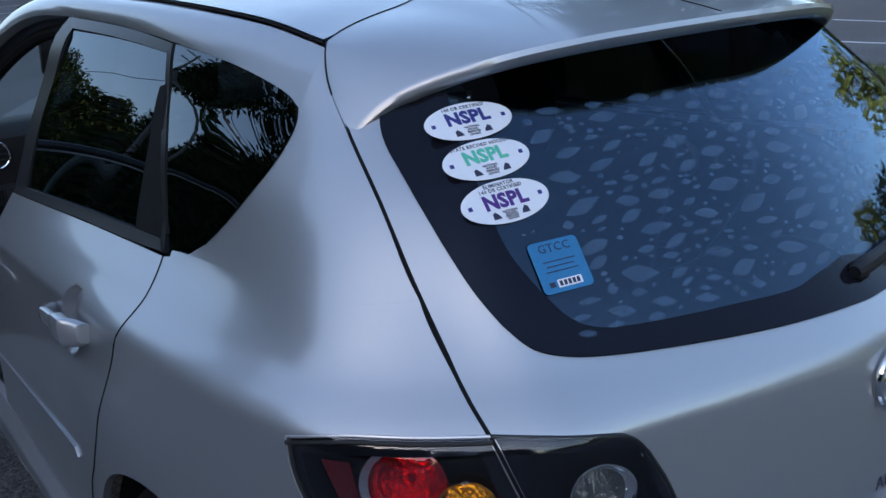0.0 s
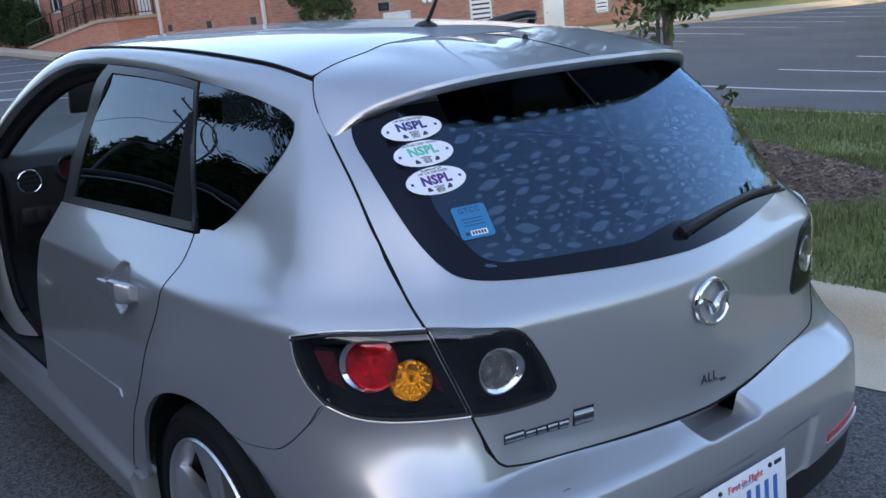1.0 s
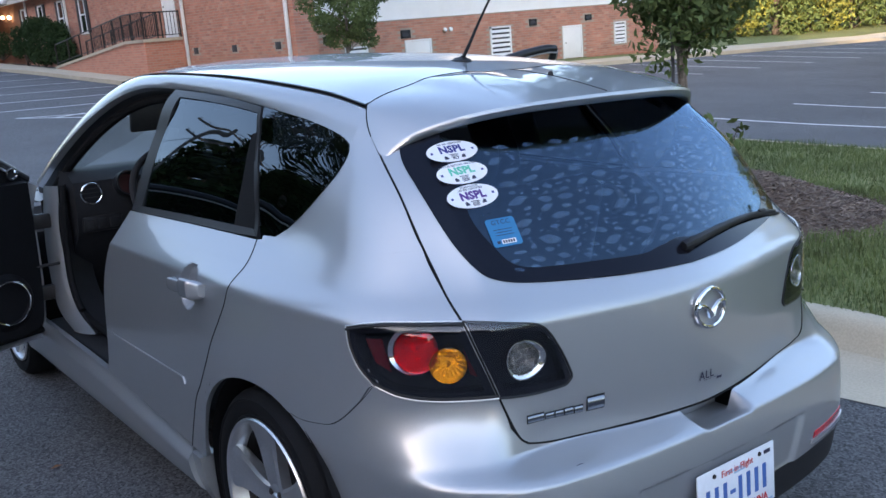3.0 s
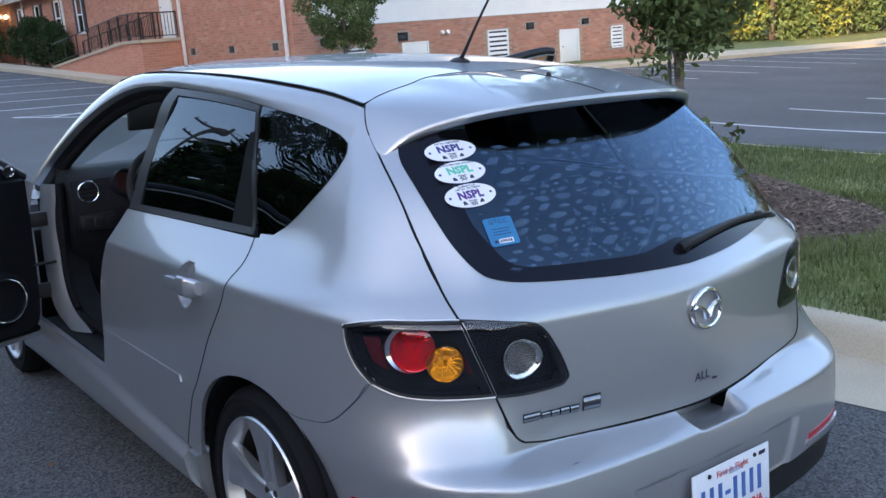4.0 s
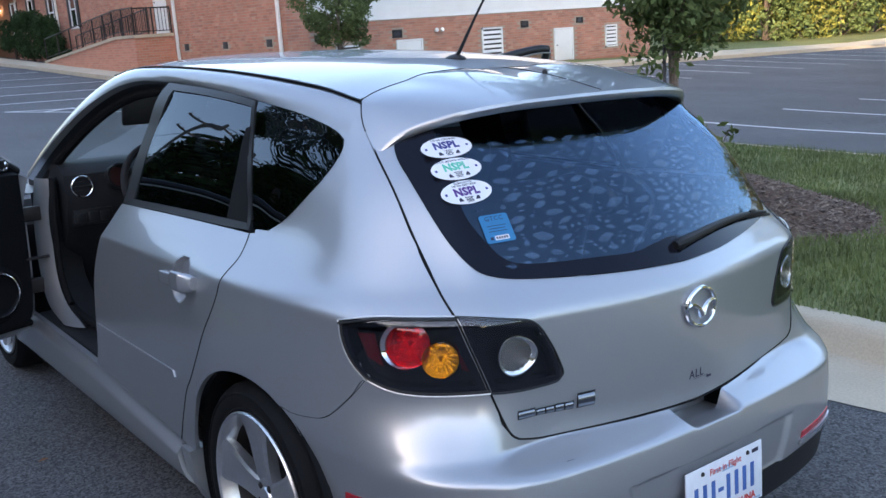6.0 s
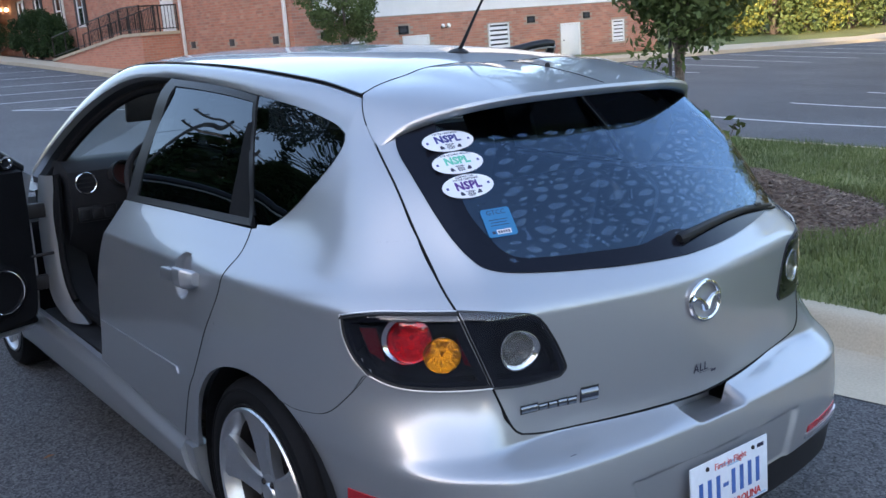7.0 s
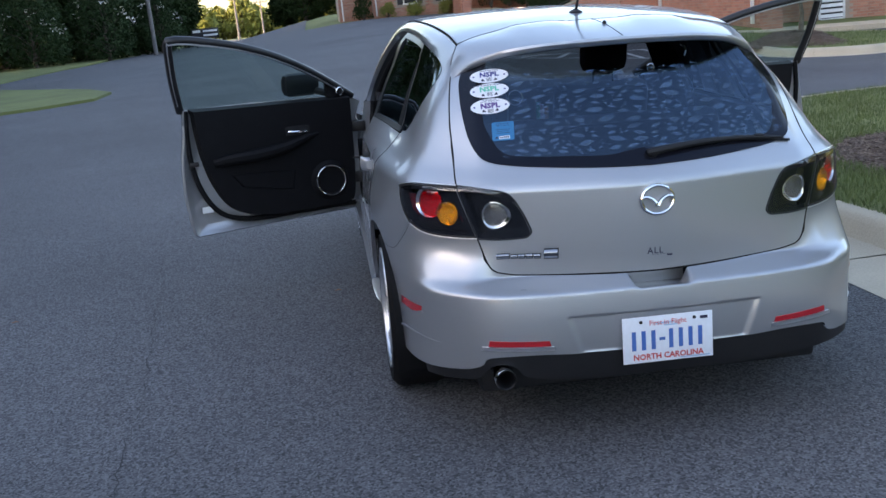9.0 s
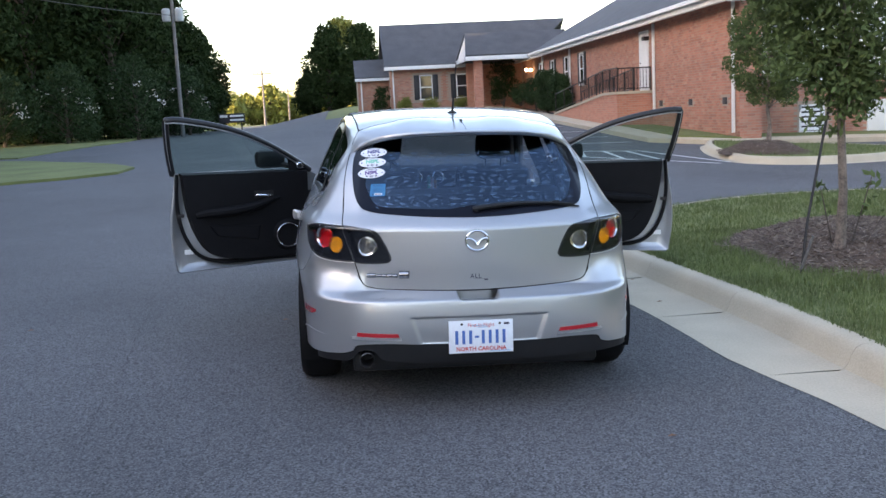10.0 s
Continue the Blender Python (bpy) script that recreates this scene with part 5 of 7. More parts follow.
# wheels
def wheel(side, ax):
    hubm = pose(-.765 * side, ax, HUB, 0, -90 * side, 0)
    w = part("wheel", bmesh.new(), M_ALLOY, car, "five-spoke alloy wheel on a low tyre")
    w.matrix_basis = hubm
    bm = bmesh.new()
    revolve(bm, [(.230, .082), (.240, .094), (.243, .099), (.247, .099), (.249, .095), (.258, .100), (.272, .102), (.284, .100), (.286, .103), (.290, .102), (.292, .097), (.306, .086), (.3125, .070), (.3135, .03), (.3135, -.03), (.3125, -.07), (.300, -.095), (.26, -.103), (.230, -.085)], 64)
    part("tyre", fix(bm), M_RUBBER, w, "black tyre")
    bm = bmesh.new()
    revolve(bm, [(.236, .090), (.240, .100), (.236, .105), (.229, .101), (.222, .086), (.212, .060), (.203, .0), (.205, -.08)], 64, None, [0, 0, 0, 0, 0, 1, 1])
    part("rim", fix(bm), (M_ALLOY, M_IRON), w, "silver rim with a bright lip")
    for k in range(5):
        bm = bmesh.new()
        secs = []
        for r, hw, h, th in ((.030, .036, .068, .030), (.060, .036, .078, .034), (.105, .040, .082, .034), (.150, .048, .084, .030), (.190, .060, .088, .026), (.226, .072, .097, .018)):
            secs.append([bm.verts.new(p) for p in ((r, -hw, h - th), (r, -hw, h - .006), (r, -hw * .78, h), (r, -hw * .2, h - .005), (r, hw * .2, h - .005), (r, hw * .78, h), (r, hw, h - .006), (r, hw, h - th))])
        for a, b in zip(secs, secs[1:]):
            for i in range(8):
                bm.faces.new((a[i], a[(i + 1) % 8], b[(i + 1) % 8], b[i]))
        bmesh.ops.transform(bm, matrix=pose(0, 0, 0, 0, 0, 72 * k + 6), verts=bm.verts)
        part("spoke", fix(bm), M_ALLOY, w)
    bm = bmesh.new()
    revolve(bm, [(.062, .045), (.060, .070), (.048, .076), (.034, .074), (.030, .080), (.012, .084), (0, .084)], 32)
    part("hub_cap", fix(bm), M_ALLOY, w)
    bm = bmesh.new()
    revolve(bm, [(0, .0), (.145, .0), (.145, -.02), (0, -.02)], 40)
    part("brake_disc", fix(bm), M_IRON, w)
    for k in range(5):
        bm = bmesh.new()
        revolve(bm, [(.011, .060), (.010, .077), (.006, .080), (0, .080)], 10, pose(.040 * math.cos((k + .5) * math.tau / 5 + .10), .040 * math.sin((k + .5) * math.tau / 5 + .10), 0))
        part("wheel_nut", bm, M_IRON, w)


for side in (1, -1):
    wheel(side, AXLE)
    wheel(side, FRONT)

# underbody and cabin
bm = bmesh.new()
box(bm, (-.60, .16, .20), (.60, 4.1, .30), None, 0, .02)
part("underbody", bm, M_BLACK, car)
bm = bmesh.new()
box(bm, (-.70, .25, .30), (.70, 3.2, .36), None, 0, .02)
box(bm, (-.58, .20, .36), (.58, .80, .62), None, 0, .04)
part("cabin_floor", bm, M_INTERIOR, car)
bm = bmesh.new()
rows = [[bm.verts.new((p.x * .98 * s, p.y, p.z - .035 + (crown(p.y) - p.z) * (1 - abs(s) ** 2.3))) for s in [1 - i / 6 for i in range(13)]] for p in DITCH[3:]]
for a, b in zip(rows, rows[1:]):
    for k in range(12):
        bm.faces.new((a[k], b[k], b[k + 1], a[k + 1]))
part("headliner", bm, M_HEADLINER, car, "grey roof lining")
bm = bmesh.new()
prof = [(2.70, .78), (2.665, .90), (2.675, 1.01), (2.74, 1.045), (2.9, 1.05), (3.05, 1.015), (3.22, .97), (3.22, .45), (2.95, .45), (2.86, .62)]
ruled(bm, [Vector((-.72, y, z)) for y, z in prof + prof[:1]], [Vector((.72, y, z)) for y, z in prof + prof[:1]], 8)
bm.faces.new([bm.verts.new((-.72, y, z)) for y, z in prof])
bm.faces.new([bm.verts.new((.72, y, z)) for y, z in prof[::-1]])
dash = part("dashboard", fix(bm), M_INTERIOR, car, "black dashboard", 40)
for x in (-.655, .655, -.08, .08):
    bm = bmesh.new()
    ring = [(x + .042 * math.cos(a * math.tau / 32), 2.658, .962 + .042 * math.sin(a * math.tau / 32)) for a in range(33)]
    tube(bm, ring, .0042, 8, 0, False)
    for k in (-1, 0, 1):
        h = .036 if k == 0 else .029
        tube(bm, [(x - h, 2.660, .962 + k * .018), (x + h, 2.660, .962 + k * .018)], .003, 6, 1)
    part("air_vent", bm, (M_CHROME, M_BLACK), dash, "round air vent with a bright ring")
bm = bmesh.new()
for x, r in ((-.51, .052), (-.38, .062), (-.25, .05)):
    revolve(bm, [(r, -.012), (r, .05), (r - .006, .05), (r - .010, .0), (0, .0)], 28, pose(x, 2.655, .985, 78), [0, 0, 0, 1])
part("gauge_cluster", bm, (M_INTERIOR, M_GAUGEGLOW), dash, "hooded dials with a red glow put into the face colour")
bm = bmesh.new()
box(bm, (-.70, 2.665, .80), (-.54, 2.70, .865), None, 0, .006)
for k in range(3):
    box(bm, (-.69 + .048 * k, 2.660, .812), (-.652 + .048 * k, 2.67, .853), None, 0, .004)
part("switch_panel", bm, M_BLACK, dash)
bm = bmesh.new()
tube(bm, [(.185 * math.cos(a * math.tau / 40), .185 * math.sin(a * math.tau / 40), 0) for a in range(41)], .015, 10, 0, False)
revolve(bm, [(.065, -.03), (.06, .0), (.03, .012), (0, .014)], 20)
for a in (0, 180, 270):
    tube(bm, [(.05 * math.cos(radians(a)), .05 * math.sin(radians(a)), -.01), (.18 * math.cos(radians(a)), .18 * math.sin(radians(a)), 0)], .014, 8)
sw = part("steering_wheel", bm, M_INTERIOR, car, "black steering wheel")
sw.matrix_basis = pose(-.37, 2.44, .955, 66)


def seat(x, y, wide, back_h, rest=True):
    bm = bmesh.new()
    box(bm, (x - wide, y, .42), (x + wide, y + .50, .58), None, 0, .05)
    part("seat_cushion", bm, M_SEAT, car, "dark cloth seat cushion")
    bm = bmesh.new()
    box(bm, (-wide, -.07, 0), (wide, .07, back_h), pose(x, y + .02, .52, 14), 0, .05)
    part("seat_back", bm, M_SEAT, car, "dark cloth seat back")
    if rest:
        bm = bmesh.new()
        box(bm, (-.12, -.055, 0), (.12, .055, .18), pose(x, y - .15, .52 + back_h + .03, 10), 0, .052)
        for k in (-.05, .05):
            tube(bm, [(x + k, y - .145, .50 + back_h), (x + k, y - .155, .60 + back_h)], .006, 6)
        part("head_rest", bm, M_HEADREST, car, "grey head rest")


bm = bmesh.new()
box(bm, (-.15, -.012, -.16), (.15, .012, 0), pose(-.335, 2.56, 1.355, 12), 0, .010)
part("sun_visor", bm, M_HEADREST, car, "dark sun visor, folded down")
seat(-.36, 1.98, .24, .58)
seat(.36, 1.98, .24, .58)
seat(0, 1.14, .62, .50, False)
for side in (1, -1):
    # pillars and seals of the front door opening
    bm = bmesh.new()
    k0 = 30
    A = RAIL_LOW[k0:] if side > 0 else flip(RAIL_LOW[k0:])
    tube(bm, [p + Vector((.052 * side, -.004, -.040)) for p in A], .017, 8)
    B = [Vector((-.80, 2.82, .98)), Vector((-.815, 2.80, .8)), Vector((-.82, 2.78, .6)), Vector((-.81, 2.68, .46)), Vector((-.80, 2.4, .43)), Vector((-.80, 1.97, .425))]
    B = bez([b + Vector((.05, -.06, .02)) for b in B], 24)
    tube(bm, B if side > 0 else flip(B), .016, 8)
    part("door_seal", bm, M_RUBBER, car, "black rubber seal of the door opening")
    bm = bmesh.new()
    ruled(bm, A, [p + Vector((.045 * side, 0, -.030)) for p in A], 4, -.006, 0, (-.7 * side, 0, -.7))
    part("door_flange", fix(bm), M_FRAME, car, "dark satin flange of the door opening")
    bm = bmesh.new()
    A2 = A[14:]
    ruled(bm, [p + Vector((.066 * side, .01, -.045)) for p in A2], [p + Vector((.115 * side, .10, -.02)) for p in A2], 4, .01, 0, (0, -1, 0))
    part("pillar_trim", fix(bm), M_HEADLINER, car, "grey lining of the windscreen pillar")
    bm = bmesh.new()
    P = bez([(-.805, 2.86, 1.00), (-.835, 2.86, .82), (-.845, 2.84, .62), (-.845, 2.78, .48), (-.845, 2.6, .43)], 20)
    Q = bez([(-.745, 2.70, 1.00), (-.755, 2.69, .82), (-.765, 2.66, .62), (-.775, 2.58, .50), (-.775, 2.42, .435)], 20)
    P2, Q2 = [[p.lerp(q, .18 + .10 * i / 20 if k == 0 else .74 + .2 * sstep(9, 20, i)) for i, (p, q) in enumerate(zip(P, Q))] for k in (0, 1)]
    ruled(bm, P2 if side > 0 else flip(P2), Q2 if side > 0 else flip(Q2), 6, .012, 0, (-.6 * side, -.6, 0))
    part("door_post", fix(bm), M_PAINT, car, "silver hinge post of the front door")
    bm = bmesh.new()
    # The recess before the post is coloured black to carry its shade.
    P0 = [p + Vector((.03, .02, 0)) for p in P]
    P3 = [p + Vector((.006, .004, 0)) for p in P2]
    ruled(bm, P0 if side > 0 else flip(P0), P3 if side > 0 else flip(P3), 3, -.012, 0, (-.6 * side, -.6, 0))
    Q3 = [p + Vector((.004, .002, 0)) for p in Q2]
    Q4 = [p + Vector((.15, .14, 0)) for p in Q2]
    ruled(bm, Q3 if side > 0 else flip(Q3), Q4 if side > 0 else flip(Q4), 3)
    part("post_lining_shade", fix(bm), M_INTERIOR, car, "dark lining and shade-coloured recess round the hinge post")
    bm = bmesh.new()
    Q5 = [p + Vector((.016, -.006, 0)) for p in Q2[:16]]
    tube(bm, Q5 if side > 0 else flip(Q5), .013, 8)
    part("post_seal", bm, M_RUBBER, car, "black rubber seal")
    bm = bmesh.new()
    P = bez([(-.60, 1.68, 1.36), (-.68, 1.69, 1.15), (-.745, 1.71, 1.0), (-.80, 1.86, .75), (-.81, 1.92, .45)], 16)
    Q = [p + Vector((.10, .02, 0)) for p in P]
    O = [p + Vector((.03, -.16, 0)) for p in P]
    for a, b in ((P, Q), (O, P)):
        ruled(bm, a if side > 0 else flip(a), b if side > 0 else flip(b), 3)
    part("centre_pillar", fix(bm), M_INTERIOR, car, "black centre pillar")
    # check strap and hinges
    bm = bmesh.new()
    tube(bm, [(-.80 * side, 2.73, .685), (-.93 * side, 2.72, .685)], .007, 6)
    part("check_strap", bm, M_IRON, car)
    for z in (.56, .86):
        bm = bmesh.new()
        box(bm, (min(-.80 * side, -.885 * side), 2.765, z - .03), (max(-.80 * side, -.885 * side), 2.80, z + .03), None, 0, .006)
        part("door_hinge", bm, M_IRON, car)

def on_skin(x, z, out, turn=0.0, side=1):
    """A frame on the skin: x to the right as seen from behind, y up the skin, z outwards."""
    u = ux(abs(x), z) * (1 if x < 0 else -1)
    c = skin(u, z, out)
    t = skin(u - .05, z) - skin(u + .05, z)
    n = (skin(u, z, .05) - skin(u, z)).normalized()
    t = (t - n * t.dot(n)).normalized()
    m = Matrix((t, n.cross(t), n)).transposed().to_4x4()
    m.translation = c
    return m @ pose(0, 0, 0, 0, 0, turn)


# wiper
def wiper_at(x, z, o):
    return skin((1 if x < 0 else -1) * ux(abs(x), z), z, o)


bm = bmesh.new()
arm = bez([wiper_at(*p) for p in ((-.008, .967, .012), (.05, .972, .016), (.14, .979, .017), (.25, .983, .016), (.37, .980, .014), (.505, .968, .010))], 24)
rings = tube(bm, arm, [.010, .0125, .0135, .0135, .013, .0125, .012, .0118, .0115, .0112, .011, .0107, .0104, .010, .0097, .0094, .009, .0087, .0084, .008, .0077, .0074, .007, .006, .004], 10)
revolve(bm, [(.016, -.004), (.016, .012), (.011, .019), (0, .021)], 20, pose(.012, .168, .968, 55))
blade = [wiper_at(x, z, .006) for x, z in ((.10, .976), (.2, .983), (.36, .978), (.53, .960))]
tube(bm, bez(blade, 16), .0045, 6)
box(bm, (-.018, -.004, -.003), (.018, .004, .004), on_skin(.405, .981, .020, -6), 0, .001)
part("rear_wiper", bm, M_BLACK, hatch, "black rear wiper lying along the window's foot")
# round badge and name bars
bm = bmesh.new()
ring = []
for k in range(49):
    a = k * math.tau / 48
    x, z = .053 * math.cos(a), .832 + .046 * math.sin(a)
    ring.append(skin(-ux(x, z) if x > 0 else ux(-x, z), z, .007))
tube(bm, ring, .0058, 8, 0, False)
for s in (-1, 1):
    pts = [skin(s * ux(x, z), z, .008) for x, z in ((.002, .812), (.009, .825), (.020, .836), (.036, .843), (.051, .840))]
    tube(bm, bez(pts, 12), [.009, .0085, .008, .0075, .007, .0065, .006, .006, .006, .006, .006, .006, .006], 8)
part("badge", bm, M_CHROME, hatch, "round chrome badge with a winged bar")
for k, (x0, x1, z0, z1) in enumerate(((.519, .478, .661, .679), (.473, .452, .661, .675), (.448, .428, .660, .675), (.424, .403, .659, .676), (.399, .378, .658, .675), (.366, .322, .656, .690))):
    bm = bmesh.new()
    zm = (z0 + z1) / 2
    rings = tube(bm, [skin(ux(x0 + (x1 - x0) * i / 4, zm), zm, .002) for i in range(5)], (z1 - z0) * .44, 10)
    for ring in rings:
        c = sum((v.co for v in ring), Vector()) / len(ring)
        for v in ring:
            v.co.y = c.y + (v.co.y - c.y) * .45
    part("name_bar", fix(bm), M_NAMEBAR, hatch, "chrome name bar")
    bm = bmesh.new()
    lay(bm, coons(sx((x0 + .0015, z0 - .001), (x1 - .0015, z0 - .001)), sx((x0, z1 + .001), (x1 - .003, z1 + .001)), sx((x0 + .0015, z0 - .001), (x0, z1 + .001)), sx((x1 - .0015, z0 - .001), (x1 - .003, z1 + .001)), 4, 3), .001, 1, 0, .001)
    part("bar_edge", fix(bm), M_BLACK, hatch)


def words_in(bm, text, size, m, mi, bold=0.0, spread=1.0):
    """Lettering as thin geometry in a mesh that is being built."""
    cu = bpy.data.curves.new("lettering", "FONT")
    cu.body, cu.size, cu.align_x, cu.align_y = text, size, "CENTER", "CENTER"
    cu.extrude, cu.offset, cu.resolution_u, cu.space_character = 0.0002, bold, 2, spread
    tmp = new("tmp", cu)
    me = bpy.data.meshes.new_from_object(tmp.evaluated_get(bpy.context.evaluated_depsgraph_get()))
    bpy.data.objects.remove(tmp)
    bpy.data.curves.remove(cu)
    me.transform(m)
    old = set(bm.faces)
    bm.from_mesh(me)
    bpy.data.meshes.remove(me)
    for f in bm.faces:
        if f not in old:
            f.material_index = mi


def sticker(x, z, head, ink, label):
    bm = bmesh.new()
    rim = [(.0665 * math.cos(a * math.tau / 48), .0315 * math.sin(a * math.tau / 48)) for a in range(48)]
    lo, hi = [bm.verts.new((a, b, 0)) for a, b in rim], [bm.verts.new((a * .995, b * .99, .0006)) for a, b in rim]
    bm.faces.new(hi)
    for k in range(48):
        bm.faces.new((lo[k], lo[(k + 1) % 48], hi[(k + 1) % 48], hi[k]))
    top = .0235 if len(head) == 1 else .0255
    for k, h in enumerate(head):
        words_in(bm, h, .0074, pose(0, top - k * .0068, .0009), 2, .0001, 1.12)
    words_in(bm, "NSPL", .0285, pose(0, .0055 - .0045 * (len(head) - 1), .0009), 1, .0013, 1.04)
    for k, w in enumerate(("NATIONAL", "SOUND", "PRESSURE", "LEAGUE")):
        words_in(bm, w, .0046, pose(0, -.0105 - .0040 * (len(head) - 1) - (.0043 - .0006 * (len(head) - 1)) * k, .0009), 2, .0001)
    for s in (-1, 1):
        q = [bm.verts.new((s * (.0215 + a), -.020 + b, .0009)) for a, b in ((-.006, -.003), (.006, -.003), (.0055, .005), (.001, .008), (-.004, .002))]
        bm.faces.new(q if s > 0 else q[::-1]).material_index = 2
        box(bm, (s * .0535 - .003, -.003, .0005), (s * .0535 + .003, .003, .001), None, 3)
    ob = part("sticker", bm, (M_WHITE, ink, M_INK, M_BLUE), hatch, label)
    ob.matrix_basis = on_skin(x, z, .0037, 4)


sticker(-.459, 1.237, ("140 DB CERTIFIED",), M_BLUE, "oval white sticker with blue capitals")
sticker(-.469, 1.191, ("STATE RECORD HOLDER",), M_GREEN, "oval white sticker with green capitals")
sticker(-.477, 1.142, ("ELIMINATOR", "140 DB CERTIFIED"), M_PURPLE, "oval white sticker with purple capitals")
bm = bmesh.new()
rim = []
for cx, cy, a0 in ((.030, .029, 0), (-.030, .029, 90), (-.030, -.029, 180), (.030, -.029, 270)):
    rim += [(cx + .007 * math.cos(radians(a0 + 15 * k)), cy + .007 * math.sin(radians(a0 + 15 * k))) for k in range(7)]
lo, hi = [bm.verts.new((a, b, 0)) for a, b in rim], [bm.verts.new((a, b, .0006)) for a, b in rim]
bm.faces.new(hi)
for k in range(len(rim)):
    bm.faces.new((lo[k], lo[(k + 1) % len(rim)], hi[(k + 1) % len(rim)], hi[k]))
words_in(bm, "GTCC", .0165, pose(0, .025, .001), 1, 0, 1.1)
for k in range(3):
    box(bm, (-.024 + .003 * (k % 2), .006 - .007 * k, .0006), (.024 - .004 * (k % 2), .0075 - .007 * k, .001), None, 1)
box(bm, (-.014, -.030, .0005), (.022, -.019, .0011), None, 2)
for k in range(5):
    box(bm, (-.0115 + .0064 * k, -.028, .0011), (-.0072 + .0064 * k, -.021, .0015), None, 1)
box(bm, (-.026, -.028, .0006), (-.018, -.021, .0010), None, 1)
ob = part("parking_permit", bm, (M_PERMIT, M_INK, M_WHITE), hatch, "blue parking permit sticker")
ob.matrix_basis = on_skin(-.4505, 1.063, .0037, 2)
# a short scrape on the bumper's shelf
bm = bmesh.new()
box(bm, (-.010, -.0006, 0), (.004, .0007, .0004))
box(bm, (.002, -.0020, 0), (.009, -.0010, .0004))
ob = part("scrape", bm, M_INK, bumper, "short dark scrape in the paint")
ob.matrix_basis = on_skin(-.452, .574, .0012, 8)
# initials under the badge
bm = bmesh.new()
words_in(bm, "ALL", .030, pose(0, 0, .0002), 0, .0003, 1.15)
box(bm, (-.01, -.013, 0), (.045, -.0122, .0004))
box(bm, (.040, -.020, 0), (.058, -.014, .0004))
ob = part("initials", bm, M_INK, hatch, "black initials")
ob.matrix_basis = on_skin(-.008, .662, .0015)

# bubbles under the window film
rng = random.Random(5)
bm = bmesh.new()
placed = []
for size, tries in ((.026, 260), (.019, 900), (.012, 2600), (.0055, 3600)):
    for _ in range(tries):
        x, z = rng.uniform(-.48, .50), rng.uniform(.985, 1.235)
        s = size * rng.uniform(.75, 1.3)
        if any(abs(x - a) < 1.2 * (s + c) and abs(z - b) < .36 * (s + c) for a, b, c in placed):
            continue
        if (x < -.38 and z > 1.105) or (x < -.40 and 1.02 < z < 1.10) or (x < -.05 and rng.random() < .35):
            continue
        placed.append((x, z, s))
        m = on_skin(x, z, .0034, rng.uniform(-14, 22))
        asp = rng.uniform(.28, .42) if s > .01 else rng.uniform(.4, .7)
        n, ring, skew = 16, [], rng.uniform(-.3, .3)
        for k in range(n):
            a = k * math.tau / n
            px = math.cos(a)
            w = (1 - px * px) ** 1.1 * (1 + skew * px) * (1 if math.sin(a) > 0 else -1)
            ring.append(bm.verts.new(m @ Vector((s * px * (1 + .05 * rng.uniform(-1, 1)), s * asp * w * (1 + .14 * rng.uniform(-1, 1)), 0))))
        c = bm.verts.new(m @ Vector((0, 0, .0006)))
        for k in range(n):
            bm.faces.new((ring[k], ring[(k + 1) % n], c))
tagged(part("film_bubble", bm, M_BUBBLE, hatch, "pale bubbles under the window film", 80), kind="stuff")

# a small tricolour cloth on the rear seat
flag = thing("small_flag", "small green, white and orange cloth on the rear seat back", "flag", CAR @ pose(-.10, 1.22, .985))
for k, mt in enumerate((M_GREEN, M_WHITE, M_ORANGE)):
    bm = bmesh.new()
    box(bm, (-.027 + .018 * k, -.003, 0), (-.009 + .018 * k, .003, .080 - .012 * k), None, 0, .002)
    part("stripe", bm, mt, flag)

